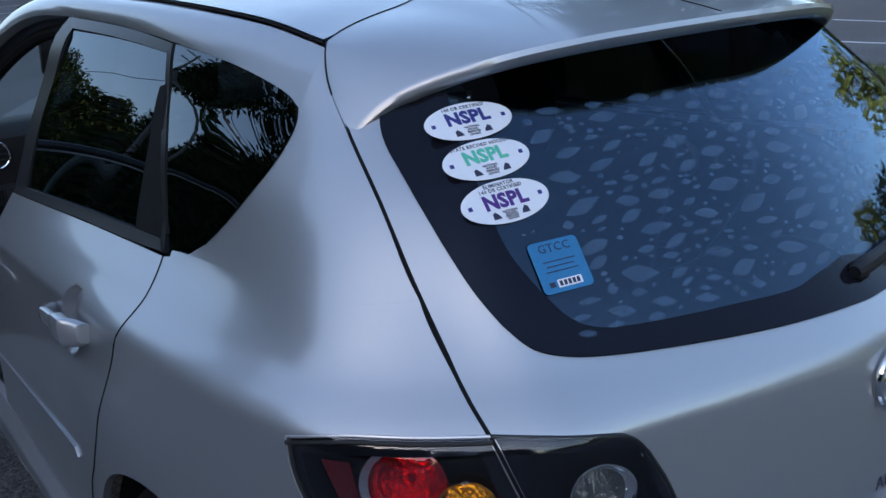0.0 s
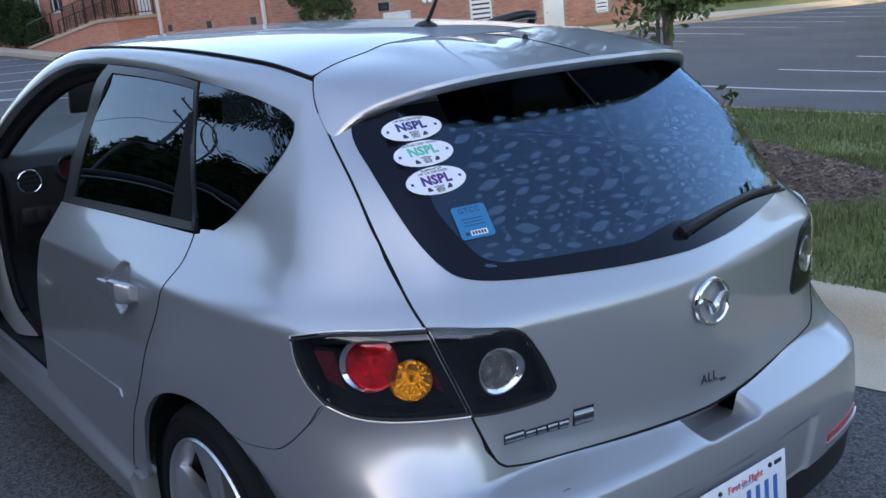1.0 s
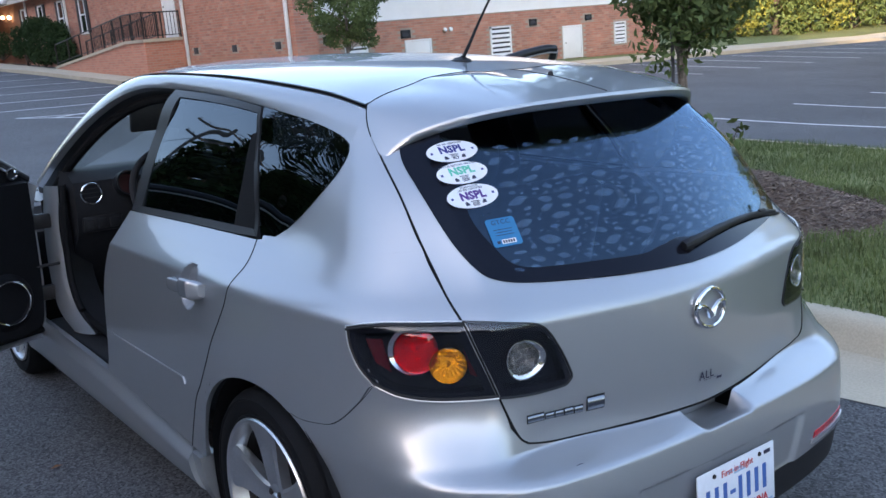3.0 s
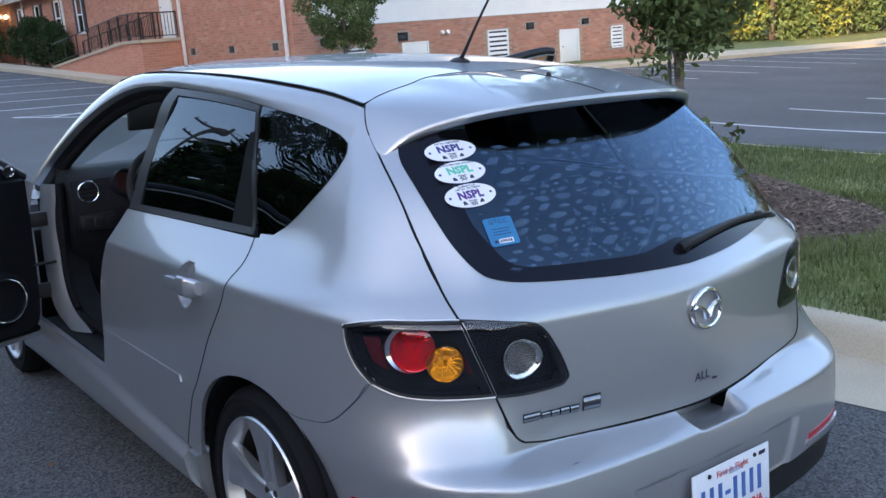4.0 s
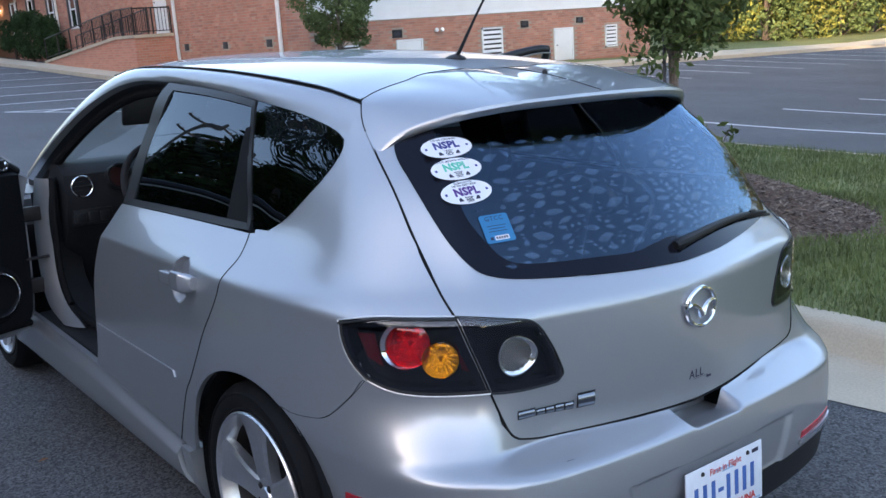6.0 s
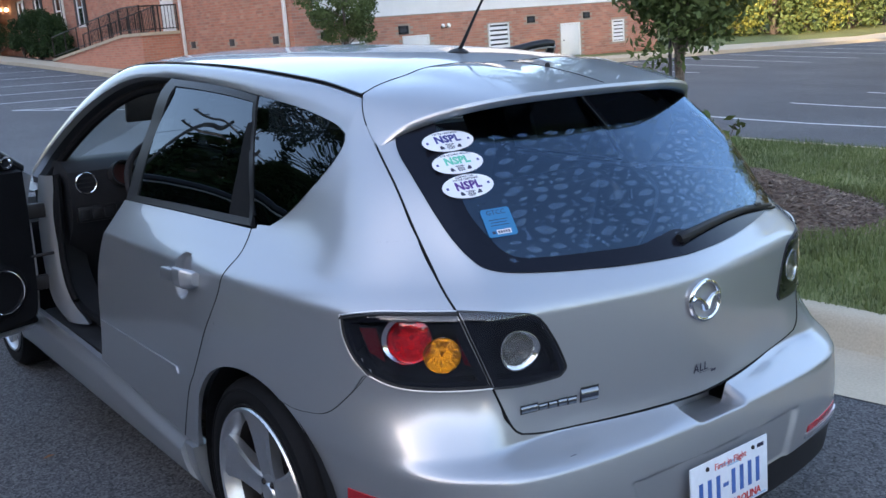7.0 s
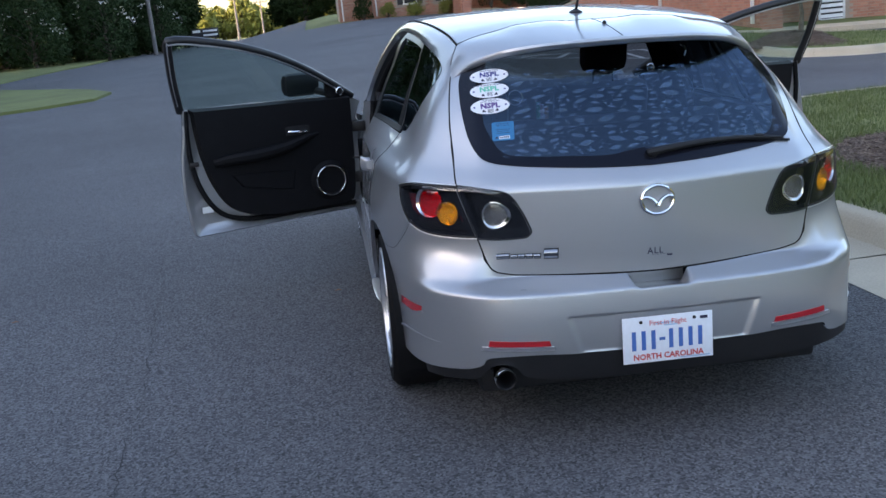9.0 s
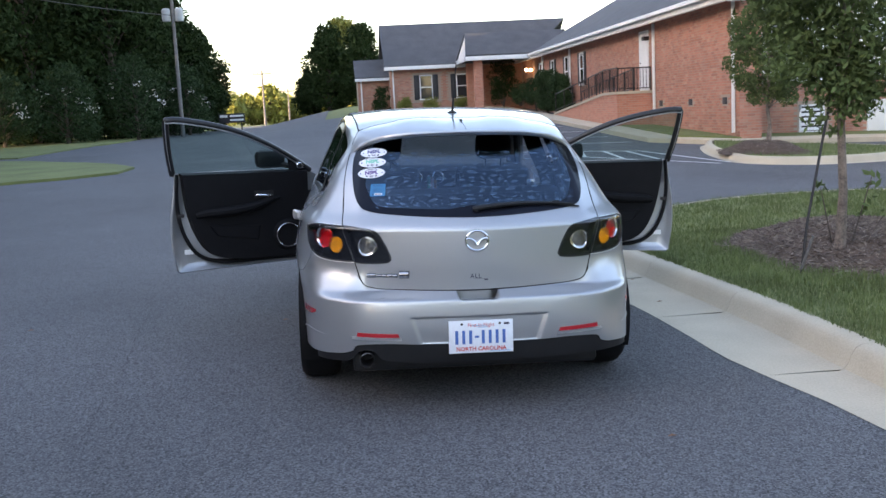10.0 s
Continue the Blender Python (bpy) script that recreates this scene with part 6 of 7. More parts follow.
# front doors, swung wide open
def front_door(side, swing):
    d = Vector((-math.sin(radians(swing)) * side, -math.cos(radians(swing)), 0))
    o = Vector((-math.cos(radians(swing)) * side, math.sin(radians(swing)), 0))
    m = Matrix((d, Vector((0, 0, 1)), o)).transposed().to_4x4()
    m.translation = (-.850 * side, 2.758, 0)

    def solid(bm, outline, n0, n1, mi=0, inset=0.0):
        pts = [Vector((p[0], p[1], 0)) for p in outline]
        c = sum(pts, Vector()) / len(pts)
        lo = [bm.verts.new(Vector((p.x, p.y, n0))) for p in pts]
        hi = [bm.verts.new(Vector((*(c + (p - c) * (1 - inset)).xy, n1))) for p in pts]
        bm.faces.new(lo).material_index = mi
        bm.faces.new(hi[::-1]).material_index = mi
        for k in range(len(pts)):
            bm.faces.new((lo[k], hi[k], hi[(k + 1) % len(pts)], lo[(k + 1) % len(pts)])).material_index = mi

    def add(name, bm, mt, parent, label="", angle=35):
        bmesh.ops.recalc_face_normals(bm, faces=bm.faces)
        bmesh.ops.transform(bm, matrix=m, verts=bm.verts)
        return part(name, bm, mt, parent, label, angle)

    shell = [(p.x, p.y) for p in bez([(.02, .385, 0), (.35, .375, 0), (.70, .362, 0), (.985, .350, 0)], 10)]
    shell += [(p.x, p.y) for p in bez([(1.0, .36, 0), (1.025, .55, 0), (1.02, .75, 0), (.995, .92, 0), (.985, 1.05, 0)], 12)]
    shell += [(p.x, p.y) for p in bez([(.6, 1.055, 0), (.0, 1.03, 0), (-.015, .9, 0), (-.015, .6, 0), (.0, .44, 0)], 12)]
    bm = bmesh.new()
    solid(bm, shell, .052, .13, 0, .02)
    door = add("front_door", bm, M_PAINT, car, "silver front door standing wide open", 40)
    bm = bmesh.new()
    mid = Vector((.5, .72, 0))
    hem = [Vector((x, z, 0)) for x, z in shell[:24]]
    rows = []
    for k, n in ((0, .052), (0, .022), (.008, .014), (.022, .018), (.05, .030), (.10, .044), (.16, .050)):
        rows.append([bm.verts.new((p + (mid - p) * k).to_2d().to_3d() + Vector((0, 0, n))) for p in hem])
    for a, b in zip(rows, rows[1:]):
        for k in range(len(a) - 1):
            bm.faces.new((a[k], a[k + 1], b[k + 1], b[k]))
    add("door_jamb", bm, M_PAINT, door, "silver inner edge of the door", 60)
    bm = bmesh.new()
    tube(bm, [Vector((x * .997, z + .003, .030)) for x, z in shell[:22]], .010, 8)
    add("door_edge", bm, M_PAINT, door, "rounded silver door edge")
    trim = [(p.x, p.y) for p in bez([(.952, 1.052, 0), (.940, .92, 0), (.918, .78, 0), (.875, .63, 0), (.80, .50, 0), (.69, .435, 0), (.52, .412, 0)], 22)]
    trim += [(p.x, p.y) for p in bez([(.25, .418, 0), (.09, .425, 0), (.045, .46, 0), (.03, .6, 0), (.025, .8, 0), (.025, 1.045, 0)], 16)]
    bm = bmesh.new()
    solid(bm, trim, .060, -.025, 0, .03)
    tp = add("door_trim", bm, M_DOORTRIM, door, "black door lining", 50)
    bm = bmesh.new()
    arm = bez([(.86, .752, -.028), (.78, .765, -.045), (.62, .775, -.062), (.45, .800, -.060), (.33, .835, -.04), (.25, .85, -.02)], 20)
    rings = tube(bm, arm, [.012 + .022 * math.sin(math.pi * min(1, .15 + i / 22)) for i in range(21)], 10)
    add("arm_rest", bm, M_DOORTRIM, door, "black arm rest")
    bm = bmesh.new()
    lip = [Vector((p[0], p[1], .024)) for p in trim[:24]]
    tube(bm, [p + Vector((.018 + .042 * math.sin(math.pi * min(1, i / 22)), -.008 - .022 * math.sin(math.pi * min(1, i / 22)), 0)) for i, p in enumerate(lip)] + [Vector((.3, .41, .024)), Vector((.04, .412, .024))], .014, 8)
    add("door_seal", bm, M_RUBBER, door, "black rubber door seal")
    bm = bmesh.new()
    surround = bez([(-.005, 1.035, .06), (.12, 1.118, .03), (.30, 1.222, -.02), (.50, 1.312, -.065), (.70, 1.373, -.095), (.90, 1.411, -.112), (1.0, 1.422, -.118)], 26)
    surround += bez([(1.045, 1.418, -.118), (1.043, 1.36, -.095), (1.025, 1.2, -.02), (.992, 1.04, .06)], 14)
    rings = tube(bm, surround, .023, 8)
    add("window_frame", bm, M_FRAMEBLACK, door, "black window frame", 60)
    bm = bmesh.new()
    edge = [p + Vector((.006 if i > 26 else .0, -.020 if i <= 26 else 0, -.020)) for i, p in enumerate(surround[1:-1])]
    tube(bm, edge, .0045, 6)
    add("frame_trim", bm, M_ALLOY, door)
    bm = bmesh.new()
    vs = [bm.verts.new((p.x, p.y, p.z + .004)) for p in surround]
    bm.faces.new(vs)
    bmesh.ops.triangulate(bm, faces=bm.faces)
    add("window_pane", bm, M_DOORGLASS, door, "clear door window, wound up", 80).visible_shadow = False
    bm = bmesh.new()
    tri = [(.0, 1.03), (.16, 1.045), (.165, 1.135), (.09, 1.09)]
    solid(bm, tri, .05, .02)
    add("mirror_cover", bm, M_DOORTRIM, door)
    bm = bmesh.new()
    revolve(bm, [(.026, 0), (.026, .012), (.020, .014), (.015, .006), (0, .006)], 24, pose(.085, 1.072, .012, 180), [0, 0, 0, 1])
    add("tweeter", bm, (M_CHROME, M_BLACK), door, "small round tweeter with a bright ring")
    bm = bmesh.new()
    box(bm, (.150, 1.055, .13), (.370, 1.188, .24), None, 0, .04)
    tube(bm, [(.12, 1.06, .09), (.2, 1.09, .17)], .022, 8)
    add("wing_mirror", bm, M_BLACK, door, "black wing mirror")
    bm = bmesh.new()
    revolve(bm, [(.120, .0), (.105, .022), (.092, .030), (.086, .030), (.080, .020), (.0, .014)], 40, pose(.205, .575, -.018, 180))
    add("speaker_pod", bm, M_DOORTRIM, door, "black speaker grille")
    bm = bmesh.new()
    tube(bm, [(.205 + .086 * math.cos(a * math.tau / 40), .575 + .086 * math.sin(a * math.tau / 40), -.050) for a in range(41)], .003, 8, 0, False)
    add("speaker_ring", bm, M_CHROME, door, "bright speaker ring")
    bm = bmesh.new()
    box(bm, (.30, .855, -.030), (.44, .905, -.026), None, 1, 0)
    tube(bm, bez([(.315, .872, -.03), (.33, .873, -.042), (.40, .876, -.044), (.425, .877, -.032)], 10), .008, 8)
    add("inner_handle", bm, (M_CHROME, M_BLACK), door, "chrome inside handle")
    bm = bmesh.new()
    solid(bm, [(.42, .55), (.72, .60), (.78, .68), (.40, .66)], -.022, -.035, 0, .08)
    add("map_pocket", bm, M_DOORTRIM, door)
    bm = bmesh.new()
    box(bm, (.885, .475, .026), (.945, .510, .029))
    add("door_label", bm, M_TRIM, door, "small pale label")
    bm = bmesh.new()
    box(bm, (.935, .74, .008), (.985, .765, .03), None, 0, .004)
    add("door_latch", bm, M_IRON, door)


front_door(1, 70.9)
front_door(-1, 84.0)

# ---- the brick building ----
def wall_bricks(name, parent, o, along, up, length, height, holes, skip=0, first=0, course=.0755, unit=.2135, off=.006):
    """Bricks over a mortar wall: a run of first bricks near the start as pieces of their own, the rest joined."""
    o, along, up = Vector(o), Vector(along).normalized(), Vector(up)
    out = along.cross(up)
    rng = random.Random(len(name) * 7 + int(length))
    verts, faces, singles = [], [], []
    bl, bh = unit - .010, course - .010
    for j in range(int(height / course)):
        z = j * course + .005
        x = -(unit / 2) * (j % 2)
        while x < length:
            x0, x1 = max(0.0, x), min(length, x + bl)
            x += unit
            if x1 - x0 < .03:
                continue
            if any(x1 > h[0] and x0 < h[2] and z + bh > h[1] and z < h[3] for h in holes):
                continue
            d = off + rng.uniform(-.0025, .0025)
            if len(singles) < first and x0 > skip:
                singles.append((x0, x1 - x0, z, d))
                continue
            b = len(verts)
            for (a, c) in ((x0, z), (x1, z), (x1, z + bh), (x0, z + bh)):
                p = o + along * a + up * c
                verts.append(p)
                verts.append(p + out * d)
            q = [(b + 1, b + 3, b + 5, b + 7), (b, b + 2, b + 3, b + 1), (b + 2, b + 4, b + 5, b + 3), (b + 4, b + 6, b + 7, b + 5), (b + 6, b, b + 1, b + 7)]
            faces += q
    me = bpy.data.meshes.new("bricks")
    me.from_pydata([tuple(v) for v in verts], [], faces)
    me.materials.append(M_BRICKS)
    ob = new("brickwork", me)
    ob.parent = parent
    tagged(ob, "red brickwork", kind="stuff")
    shared = {}
    for x0, l, z, d in singles:
        k = round(l, 3)
        if k not in shared:
            bm = bmesh.new()
            box(bm, (0, 0, 0), (l, .008, bh))
            shared[k] = mesh_of(bm, "brick", M_BRICK)
        ob = new("brick", shared[k])
        ob.parent = parent
        ob.matrix_basis = Matrix((along, -out, up)).transposed().to_4x4()
        p = o + along * x0 + up * z + out * d
        ob.matrix_basis.translation = p


church = thing("church_building", "long red brick church hall with white siding and grey roofs", "building")
# walls: side wall, south wall, wing wall
WA, WB = 9.90, 22.18
bm = bmesh.new()
box(bm, (WA, 22.18, 0.0), (26.3, 50.5, 4.05))
box(bm, (WA, 19.9, -.2), (10.5, 22.18, 4.05))
part("wall", bm, M_MORTAR, church, "mortared brick wall")
bm = bmesh.new()
box(bm, (2.26, 49.75, 0.5), (WA, 57, 3.95))
box(bm, (0.45, 50.6, 0.5), (2.26, 55.5, 3.42))
wing_wall = part("wing_wall", bm, M_MORTAR, church, "brick wall of the low wing")
HA = [(y0 - 19.9, z0 + .2, y1 - 19.9, z1 + .2) for y0, z0, y1, z1 in ((27.3, 1.68, 28.2, 3.75), (25.9, 1.2, 26.25, 1.38), (23.3, 1.2, 23.6, 1.38), (20.7, 1.2, 21.0, 1.4), (35.75, 2.2, 36.6, 3.62), (38.45, 2.2, 39.3, 3.62), (41.4, 2.2, 42.2, 3.6), (44.2, 2.2, 45.0, 3.6))]
# the side wall is seen from its outside, so its bricks run from far to near
HAm = [(30.2 - h[2], h[1], 30.2 - h[0], h[3]) for h in HA]
wall_bricks("side", church, (WA, 50.1, -.2), (0, -1, 0), (0, 0, 1), 30.2, 4.2, HAm)
wall_bricks("end", church, (WA, 19.9, -.2), (1, 0, 0), (0, 0, 1), .6, 4.2, [])
HB = [(x0 - 10.5, z0 + .5, x1 - 10.5, z1 + .5) for x0, z0, x1, z1 in ((12.65, .2, 13.5, 1.1), (14.8, .05, 15.75, 1.06), (18.1, .25, 19.02, 1.3), (21.35, -.1, 22.25, 1.08), (23.85, .3, 24.5, 1.1), (14.66, 1.16, 15.0, 1.42), (19.83, 1.2, 20.15, 1.42), (22.44, 1.22, 22.75, 1.42), (12.0, 1.2, 12.3, 1.4))]
wall_bricks("south", church, (10.5, WB, -.5), (1, 0, 0), (0, 0, 1), 15.8, 2.2, HB, 7.0, 280)
wall_bricks("wing", wing_wall, (2.26, 49.75, .8), (1, 0, 0), (0, 0, 1), 7.6, 3.1, [(1.3, 1.2, 2.8, 2.75), (3.4, 1.2, 5.0, 2.75)])
wall_bricks("wing end", wing_wall, (.45, 50.6, .8), (1, 0, 0), (0, 0, 1), 1.8, 2.6, [])
# white siding above the south wall
for k in range(24):
    z = 1.72 + .15 * k
    bm = bmesh.new()
    x0, x1 = 10.55, 26.2
    v = [bm.verts.new(p) for p in ((x0, WB - .035, z), (x1, WB - .035, z), (x1, WB - .012, z + .155), (x0, WB - .012, z + .155), (x0, WB, z), (x1, WB, z))]
    bm.faces.new(v[:4])
    bm.faces.new((v[0], v[4], v[5], v[1]))
    part("siding_board", bm, M_TRIM, church)
# roofs
def slab(bm, quad, th=.12, mi=0):
    q = [Vector(p) for p in quad]
    n = (q[1] - q[0]).cross(q[2] - q[0]).normalized()
    if n.z < 0:
        q = q[::-1]
        n = -n
    lo, hi = [bm.verts.new(p) for p in q], [bm.verts.new(p + n * th) for p in q]
    bm.faces.new(lo[::-1]).material_index = mi
    bm.faces.new(hi).material_index = mi
    for k in range(len(q)):
        bm.faces.new((lo[k], lo[(k + 1) % len(q)], hi[(k + 1) % len(q)], hi[k])).material_index = mi


bm = bmesh.new()
slab(bm, [(9.45, 19.6, 4.02), (9.45, 47.0, 4.02), (18.1, 47.0, 8.6), (18.1, 21.6, 8.6)])
slab(bm, [(26.7, 21.6, 4.02), (26.7, 50.5, 4.02), (18.1, 50.5, 8.6), (18.1, 21.6, 8.6)])
roof_main = part("roof", bm, M_SHINGLE, church, "grey shingle roof")
bm = bmesh.new()
slab(bm, [(1.95, 49.35, 3.92), (10.0, 49.35, 3.92), (13.2, 53.2, 6.52), (1.95, 53.2, 6.52)])
slab(bm, [(1.95, 57.2, 3.92), (13.2, 57.2, 3.92), (13.2, 53.2, 6.52), (1.95, 53.2, 6.52)])
part("roof", bm, M_SHINGLE, church, "grey shingle roof of the wing")
bm = bmesh.new()
slab(bm, [(.3, 50.3, 3.40), (2.26, 50.3, 3.40), (2.26, 52.8, 4.5), (.3, 52.8, 4.5)])
part("roof", bm, M_SHINGLE, church)
bm = bmesh.new()
slab(bm, [(6.05, 45.4, 4.12), (9.9, 45.4, 4.12), (11.9, 47.6, 5.42), (6.35, 47.6, 5.42)])
slab(bm, [(6.05, 49.6, 4.12), (9.9, 49.6, 4.12), (11.9, 47.6, 5.42), (6.35, 47.6, 5.42)])
part("roof", bm, M_SHINGLE, church, "grey shingle roof of the porch")
bm = bmesh.new()
v = [bm.verts.new(p) for p in ((6.10, 45.5, 4.1), (6.10, 49.5, 4.1), (6.38, 47.6, 5.4))]
bm.faces.new(v)
part("pediment", bm, M_TRIM, church, "white porch gable")
# white eaves, gutters
for a, b in (((9.42, 19.5, 3.86), (9.55, 50.0, 4.02)), ((9.30, 19.5, 4.02), (9.44, 50.0, 4.14)), ((1.95, 49.25, 3.78), (6.6, 49.38, 3.98)), ((6.0, 45.25, 3.92), (9.9, 45.42, 4.14)), ((.3, 50.2, 3.28), (2.26, 50.32, 3.44)), ((6.0, 45.3, 3.92), (6.14, 49.6, 4.12)), ((9.42, 19.45, 3.82), (10.6, 19.6, 4.05))):
    bm = bmesh.new()
    box(bm, a, b, None, 0, .01)
    part("eaves_board", bm, M_TRIM, church, "white eaves board")
bm = bmesh.new()
box(bm, (9.44, 19.6, 3.98), (9.95, 50, 4.01))
part("soffit", bm, M_TRIM, church)
for x, y, z0, z1 in ((9.84, 26.6, .88, 3.9), (9.84, 20.15, .44, 3.9), (9.84, 38.2, 1.3, 3.9), (9.84, 44.0, 1.5, 3.9), (2.45, 49.68, 1.6, 3.8), (.65, 50.5, 1.5, 3.3)):
    bm = bmesh.new()
    box(bm, (x - .05, y - .045, z0), (x + .03, y + .045, z1), None, 0, .01)
    part("downpipe", bm, M_TRIM, church, "white downpipe")
# porch pillars
for x, y in ((6.75, 45.9), (6.75, 48.9)):
    bm = bmesh.new()
    box(bm, (x - .22, y - .22, 1.2), (x + .22, y + .22, 3.95))
    part("porch_pillar", bm, M_BRICKWALL, church, "square brick porch pillar")


def window(parent, m, w, h, shutters=True):
    """A white sash window with dark panes and shutters; the wall lies in the x-z plane."""
    def put(name, bm, mt, label=""):
        bmesh.ops.transform(bm, matrix=m, verts=bm.verts)
        return part(name, bm, mt, win, label)
    bm = bmesh.new()
    for a, b in (((-w / 2, -.05, 0), (-w / 2 + .06, .0, h)), ((w / 2 - .06, -.05, 0), (w / 2, .0, h)), ((-w / 2, -.05, h - .07), (w / 2, .0, h)), ((-w / 2 - .04, -.08, -.03), (w / 2 + .04, .0, .05)), ((-w / 2, -.045, h / 2 - .03), (w / 2, .0, h / 2 + .03))):
        box(bm, a, b, None, 0, .006)
    bmesh.ops.transform(bm, matrix=m, verts=bm.verts)
    win = part("window", bm, M_TRIM, parent, "white sash window with dark shutters")
    for z0, z1 in ((.05, h / 2 - .03), (h / 2 + .03, h - .07)):
        bm = bmesh.new()
        box(bm, (-w / 2 + .06, -.022, z0), (w / 2 - .06, -.012, z1))
        put("pane", bm, M_PANE)
    if shutters:
        for s in (-1, 1):
            bm = bmesh.new()
            box(bm, (s * (w / 2 + .17) - .15, -.04, .0), (s * (w / 2 + .17) + .15, -.005, h), None, 0, .006)
            for k in range(10):
                box(bm, (s * (w / 2 + .17) - .12, -.05, .06 + k * (h - .1) / 10), (s * (w / 2 + .17) + .12, -.04, .11 + k * (h - .1) / 10))
            put("shutter", bm, M_SHUTTER)


window(church, pose(4.30, 49.74, 2.09), .74, 1.38)
window(church, pose(6.40, 49.74, 2.10), .74, 1.36)
for y in (36.15, 38.9, 41.8, 44.6):
    window(church, pose(9.88, y, 2.22, 0, 0, -90), .70, 1.38)


def louvre(x0, x1, z0, z1, n, mt=None, label="white louvred vent"):
    bm = bmesh.new()
    for a, b in (((x0, WB - .04, z0), (x0 + .06, WB, z1)), ((x1 - .06, WB - .04, z0), (x1, WB, z1)), ((x0, WB - .04, z1 - .05), (x1, WB, z1)), ((x0, WB - .04, z0), (x1, WB, z0 + .05))):
        box(bm, a, b)
    v = part("wall_vent", bm, mt or M_TRIM, church, label)
    bm = bmesh.new()
    box(bm, (x0 + .05, WB - .012, z0 + .04), (x1 - .05, WB - .006, z1 - .04))
    part("vent_backing", bm, M_SHUTTER, v)
    for k in range(n):
        z = z0 + .07 + (z1 - z0 - .12) * k / n
        bm = bmesh.new()
        q = [bm.verts.new(p) for p in ((x0 + .05, WB - .045, z), (x1 - .05, WB - .045, z), (x1 - .05, WB - .012, z + .09), (x0 + .05, WB - .012, z + .09))]
        bm.faces.new(q)
        part("slat", bm, mt or M_TRIM, v)


louvre(18.12, 19.00, .28, 1.28, 6)
louvre(12.68, 13.45, .24, 1.06, 5)
louvre(23.87, 24.48, .32, 1.09, 5)
for x0, x1, z0, z1 in ((14.66, 15.0, 1.17, 1.41), (19.83, 20.15, 1.21, 1.42), (22.44, 22.74, 1.23, 1.42), (12.0, 12.3, 1.22, 1.4)):
    louvre(x0, x1, z0, z1, 1, M_SHUTTER, "small dark wall vent")
for y in (26.1, 23.45, 20.87):
    bm = bmesh.new()
    box(bm, (WA - .012, y - .15, 1.2), (WA - .002, y + .15, 1.39), None, 0, .004)
    part("wall_vent", bm, M_SHUTTER, church, "small dark wall vent")


def plain_door(m, w, h, label):
    bm = bmesh.new()
    box(bm, (-w / 2 - .06, -.035, -.02), (-w / 2, .0, h + .06))
    box(bm, (w / 2, -.035, -.02), (w / 2 + .06, .0, h + .06))
    box(bm, (-w / 2, -.035, h), (w / 2, .0, h + .06))
    bmesh.ops.transform(bm, matrix=m, verts=bm.verts)
    f = part("door_frame", bm, M_TRIM, church, label)
    bm = bmesh.new()
    box(bm, (-w / 2 + .004, -.022, 0), (w / 2 - .004, -.004, h - .004), None, 0, .004)
    bmesh.ops.transform(bm, matrix=m, verts=bm.verts)
    part("door_leaf", bm, M_TRIM, f)
    bm = bmesh.new()
    tube(bm, [m @ Vector((-w / 2 + .06, -.05, h * .5)), m @ Vector((-w / 2 + .06, -.02, h * .5))], .02, 8)
    part("door_knob", bm, M_IRON, f)


plain_door(pose(21.79, WB, .02), .80, 1.03, "small white crawl space door")
plain_door(pose(15.27, WB, .05), .86, 1.0, "small white crawl space hatch")
plain_door(pose(WA - .002, 27.75, 1.70, 0, 0, -90), .85, 2.0, "white side door at the ramp")
for k in range(2):
    bm = bmesh.new()
    revolve(bm, [(.03, -.02), (.07, .08), (.06, .10), (0, .11)], 14, pose(16.25 + .22 * k, WB - .05, 1.30, 70))
    part("flood_light", bm, M_TRIM, church, "white flood light")
bm = bmesh.new()
box(bm, (9.70, 27.2, 3.42), (9.9, 27.45, 3.55), None, 0, .02)
part("wall_lamp", bm, M_IRON, church)

for y, z in ((46.75, 3.36), (48.0, 3.42)):
    bm = bmesh.new()
    revolve(bm, [(.0, -.09), (.07, -.06), (.09, .0), (.06, .07), (0, .09)], 14, pose(9.76, y, z))
    part("porch_lamp", bm, M_GLOW, church, "small warm lit porch lamp")

# ramp with brick sides and an iron rail
ramp = thing("access_ramp", "brick access ramp with concrete deck and dark iron railing", "ramp")
def deck(y):
    return 1.66 - max(0.0, y - 28.6) * .085


bm = bmesh.new()
ys = span(27.0, 36.5, .5)
rows = [[bm.verts.new(p) for p in ((8.68, y, -.1), (8.68, y, deck(y)), (9.9, y, deck(y)), (9.9, y, -.1))] for y in ys]
for a, b in zip(rows, rows[1:]):
    for k in range(3):
        bm.faces.new((a[k], a[k + 1], b[k + 1], b[k])).material_index = 1 if k == 1 else 0
bm.faces.new(rows[0])
bm.faces.new(rows[-1][::-1])
part("ramp_body", bm, (M_BRICKWALL, M_CONCRETE), ramp)
bm = bmesh.new()
A = [Vector((8.64, y, deck(y) + .0)) for y in ys]
ruled(bm, A, [p + Vector((0, 0, .09)) for p in A], 1)
ruled(bm, [p + Vector((0, 0, .09)) for p in A], [p + Vector((.2, 0, .09)) for p in A], 1)
box(bm, (8.64, 26.95, 1.66), (9.9, 27.1, 1.75))
part("ramp_coping", fix(bm), M_CONCRETE, ramp, "pale concrete coping")


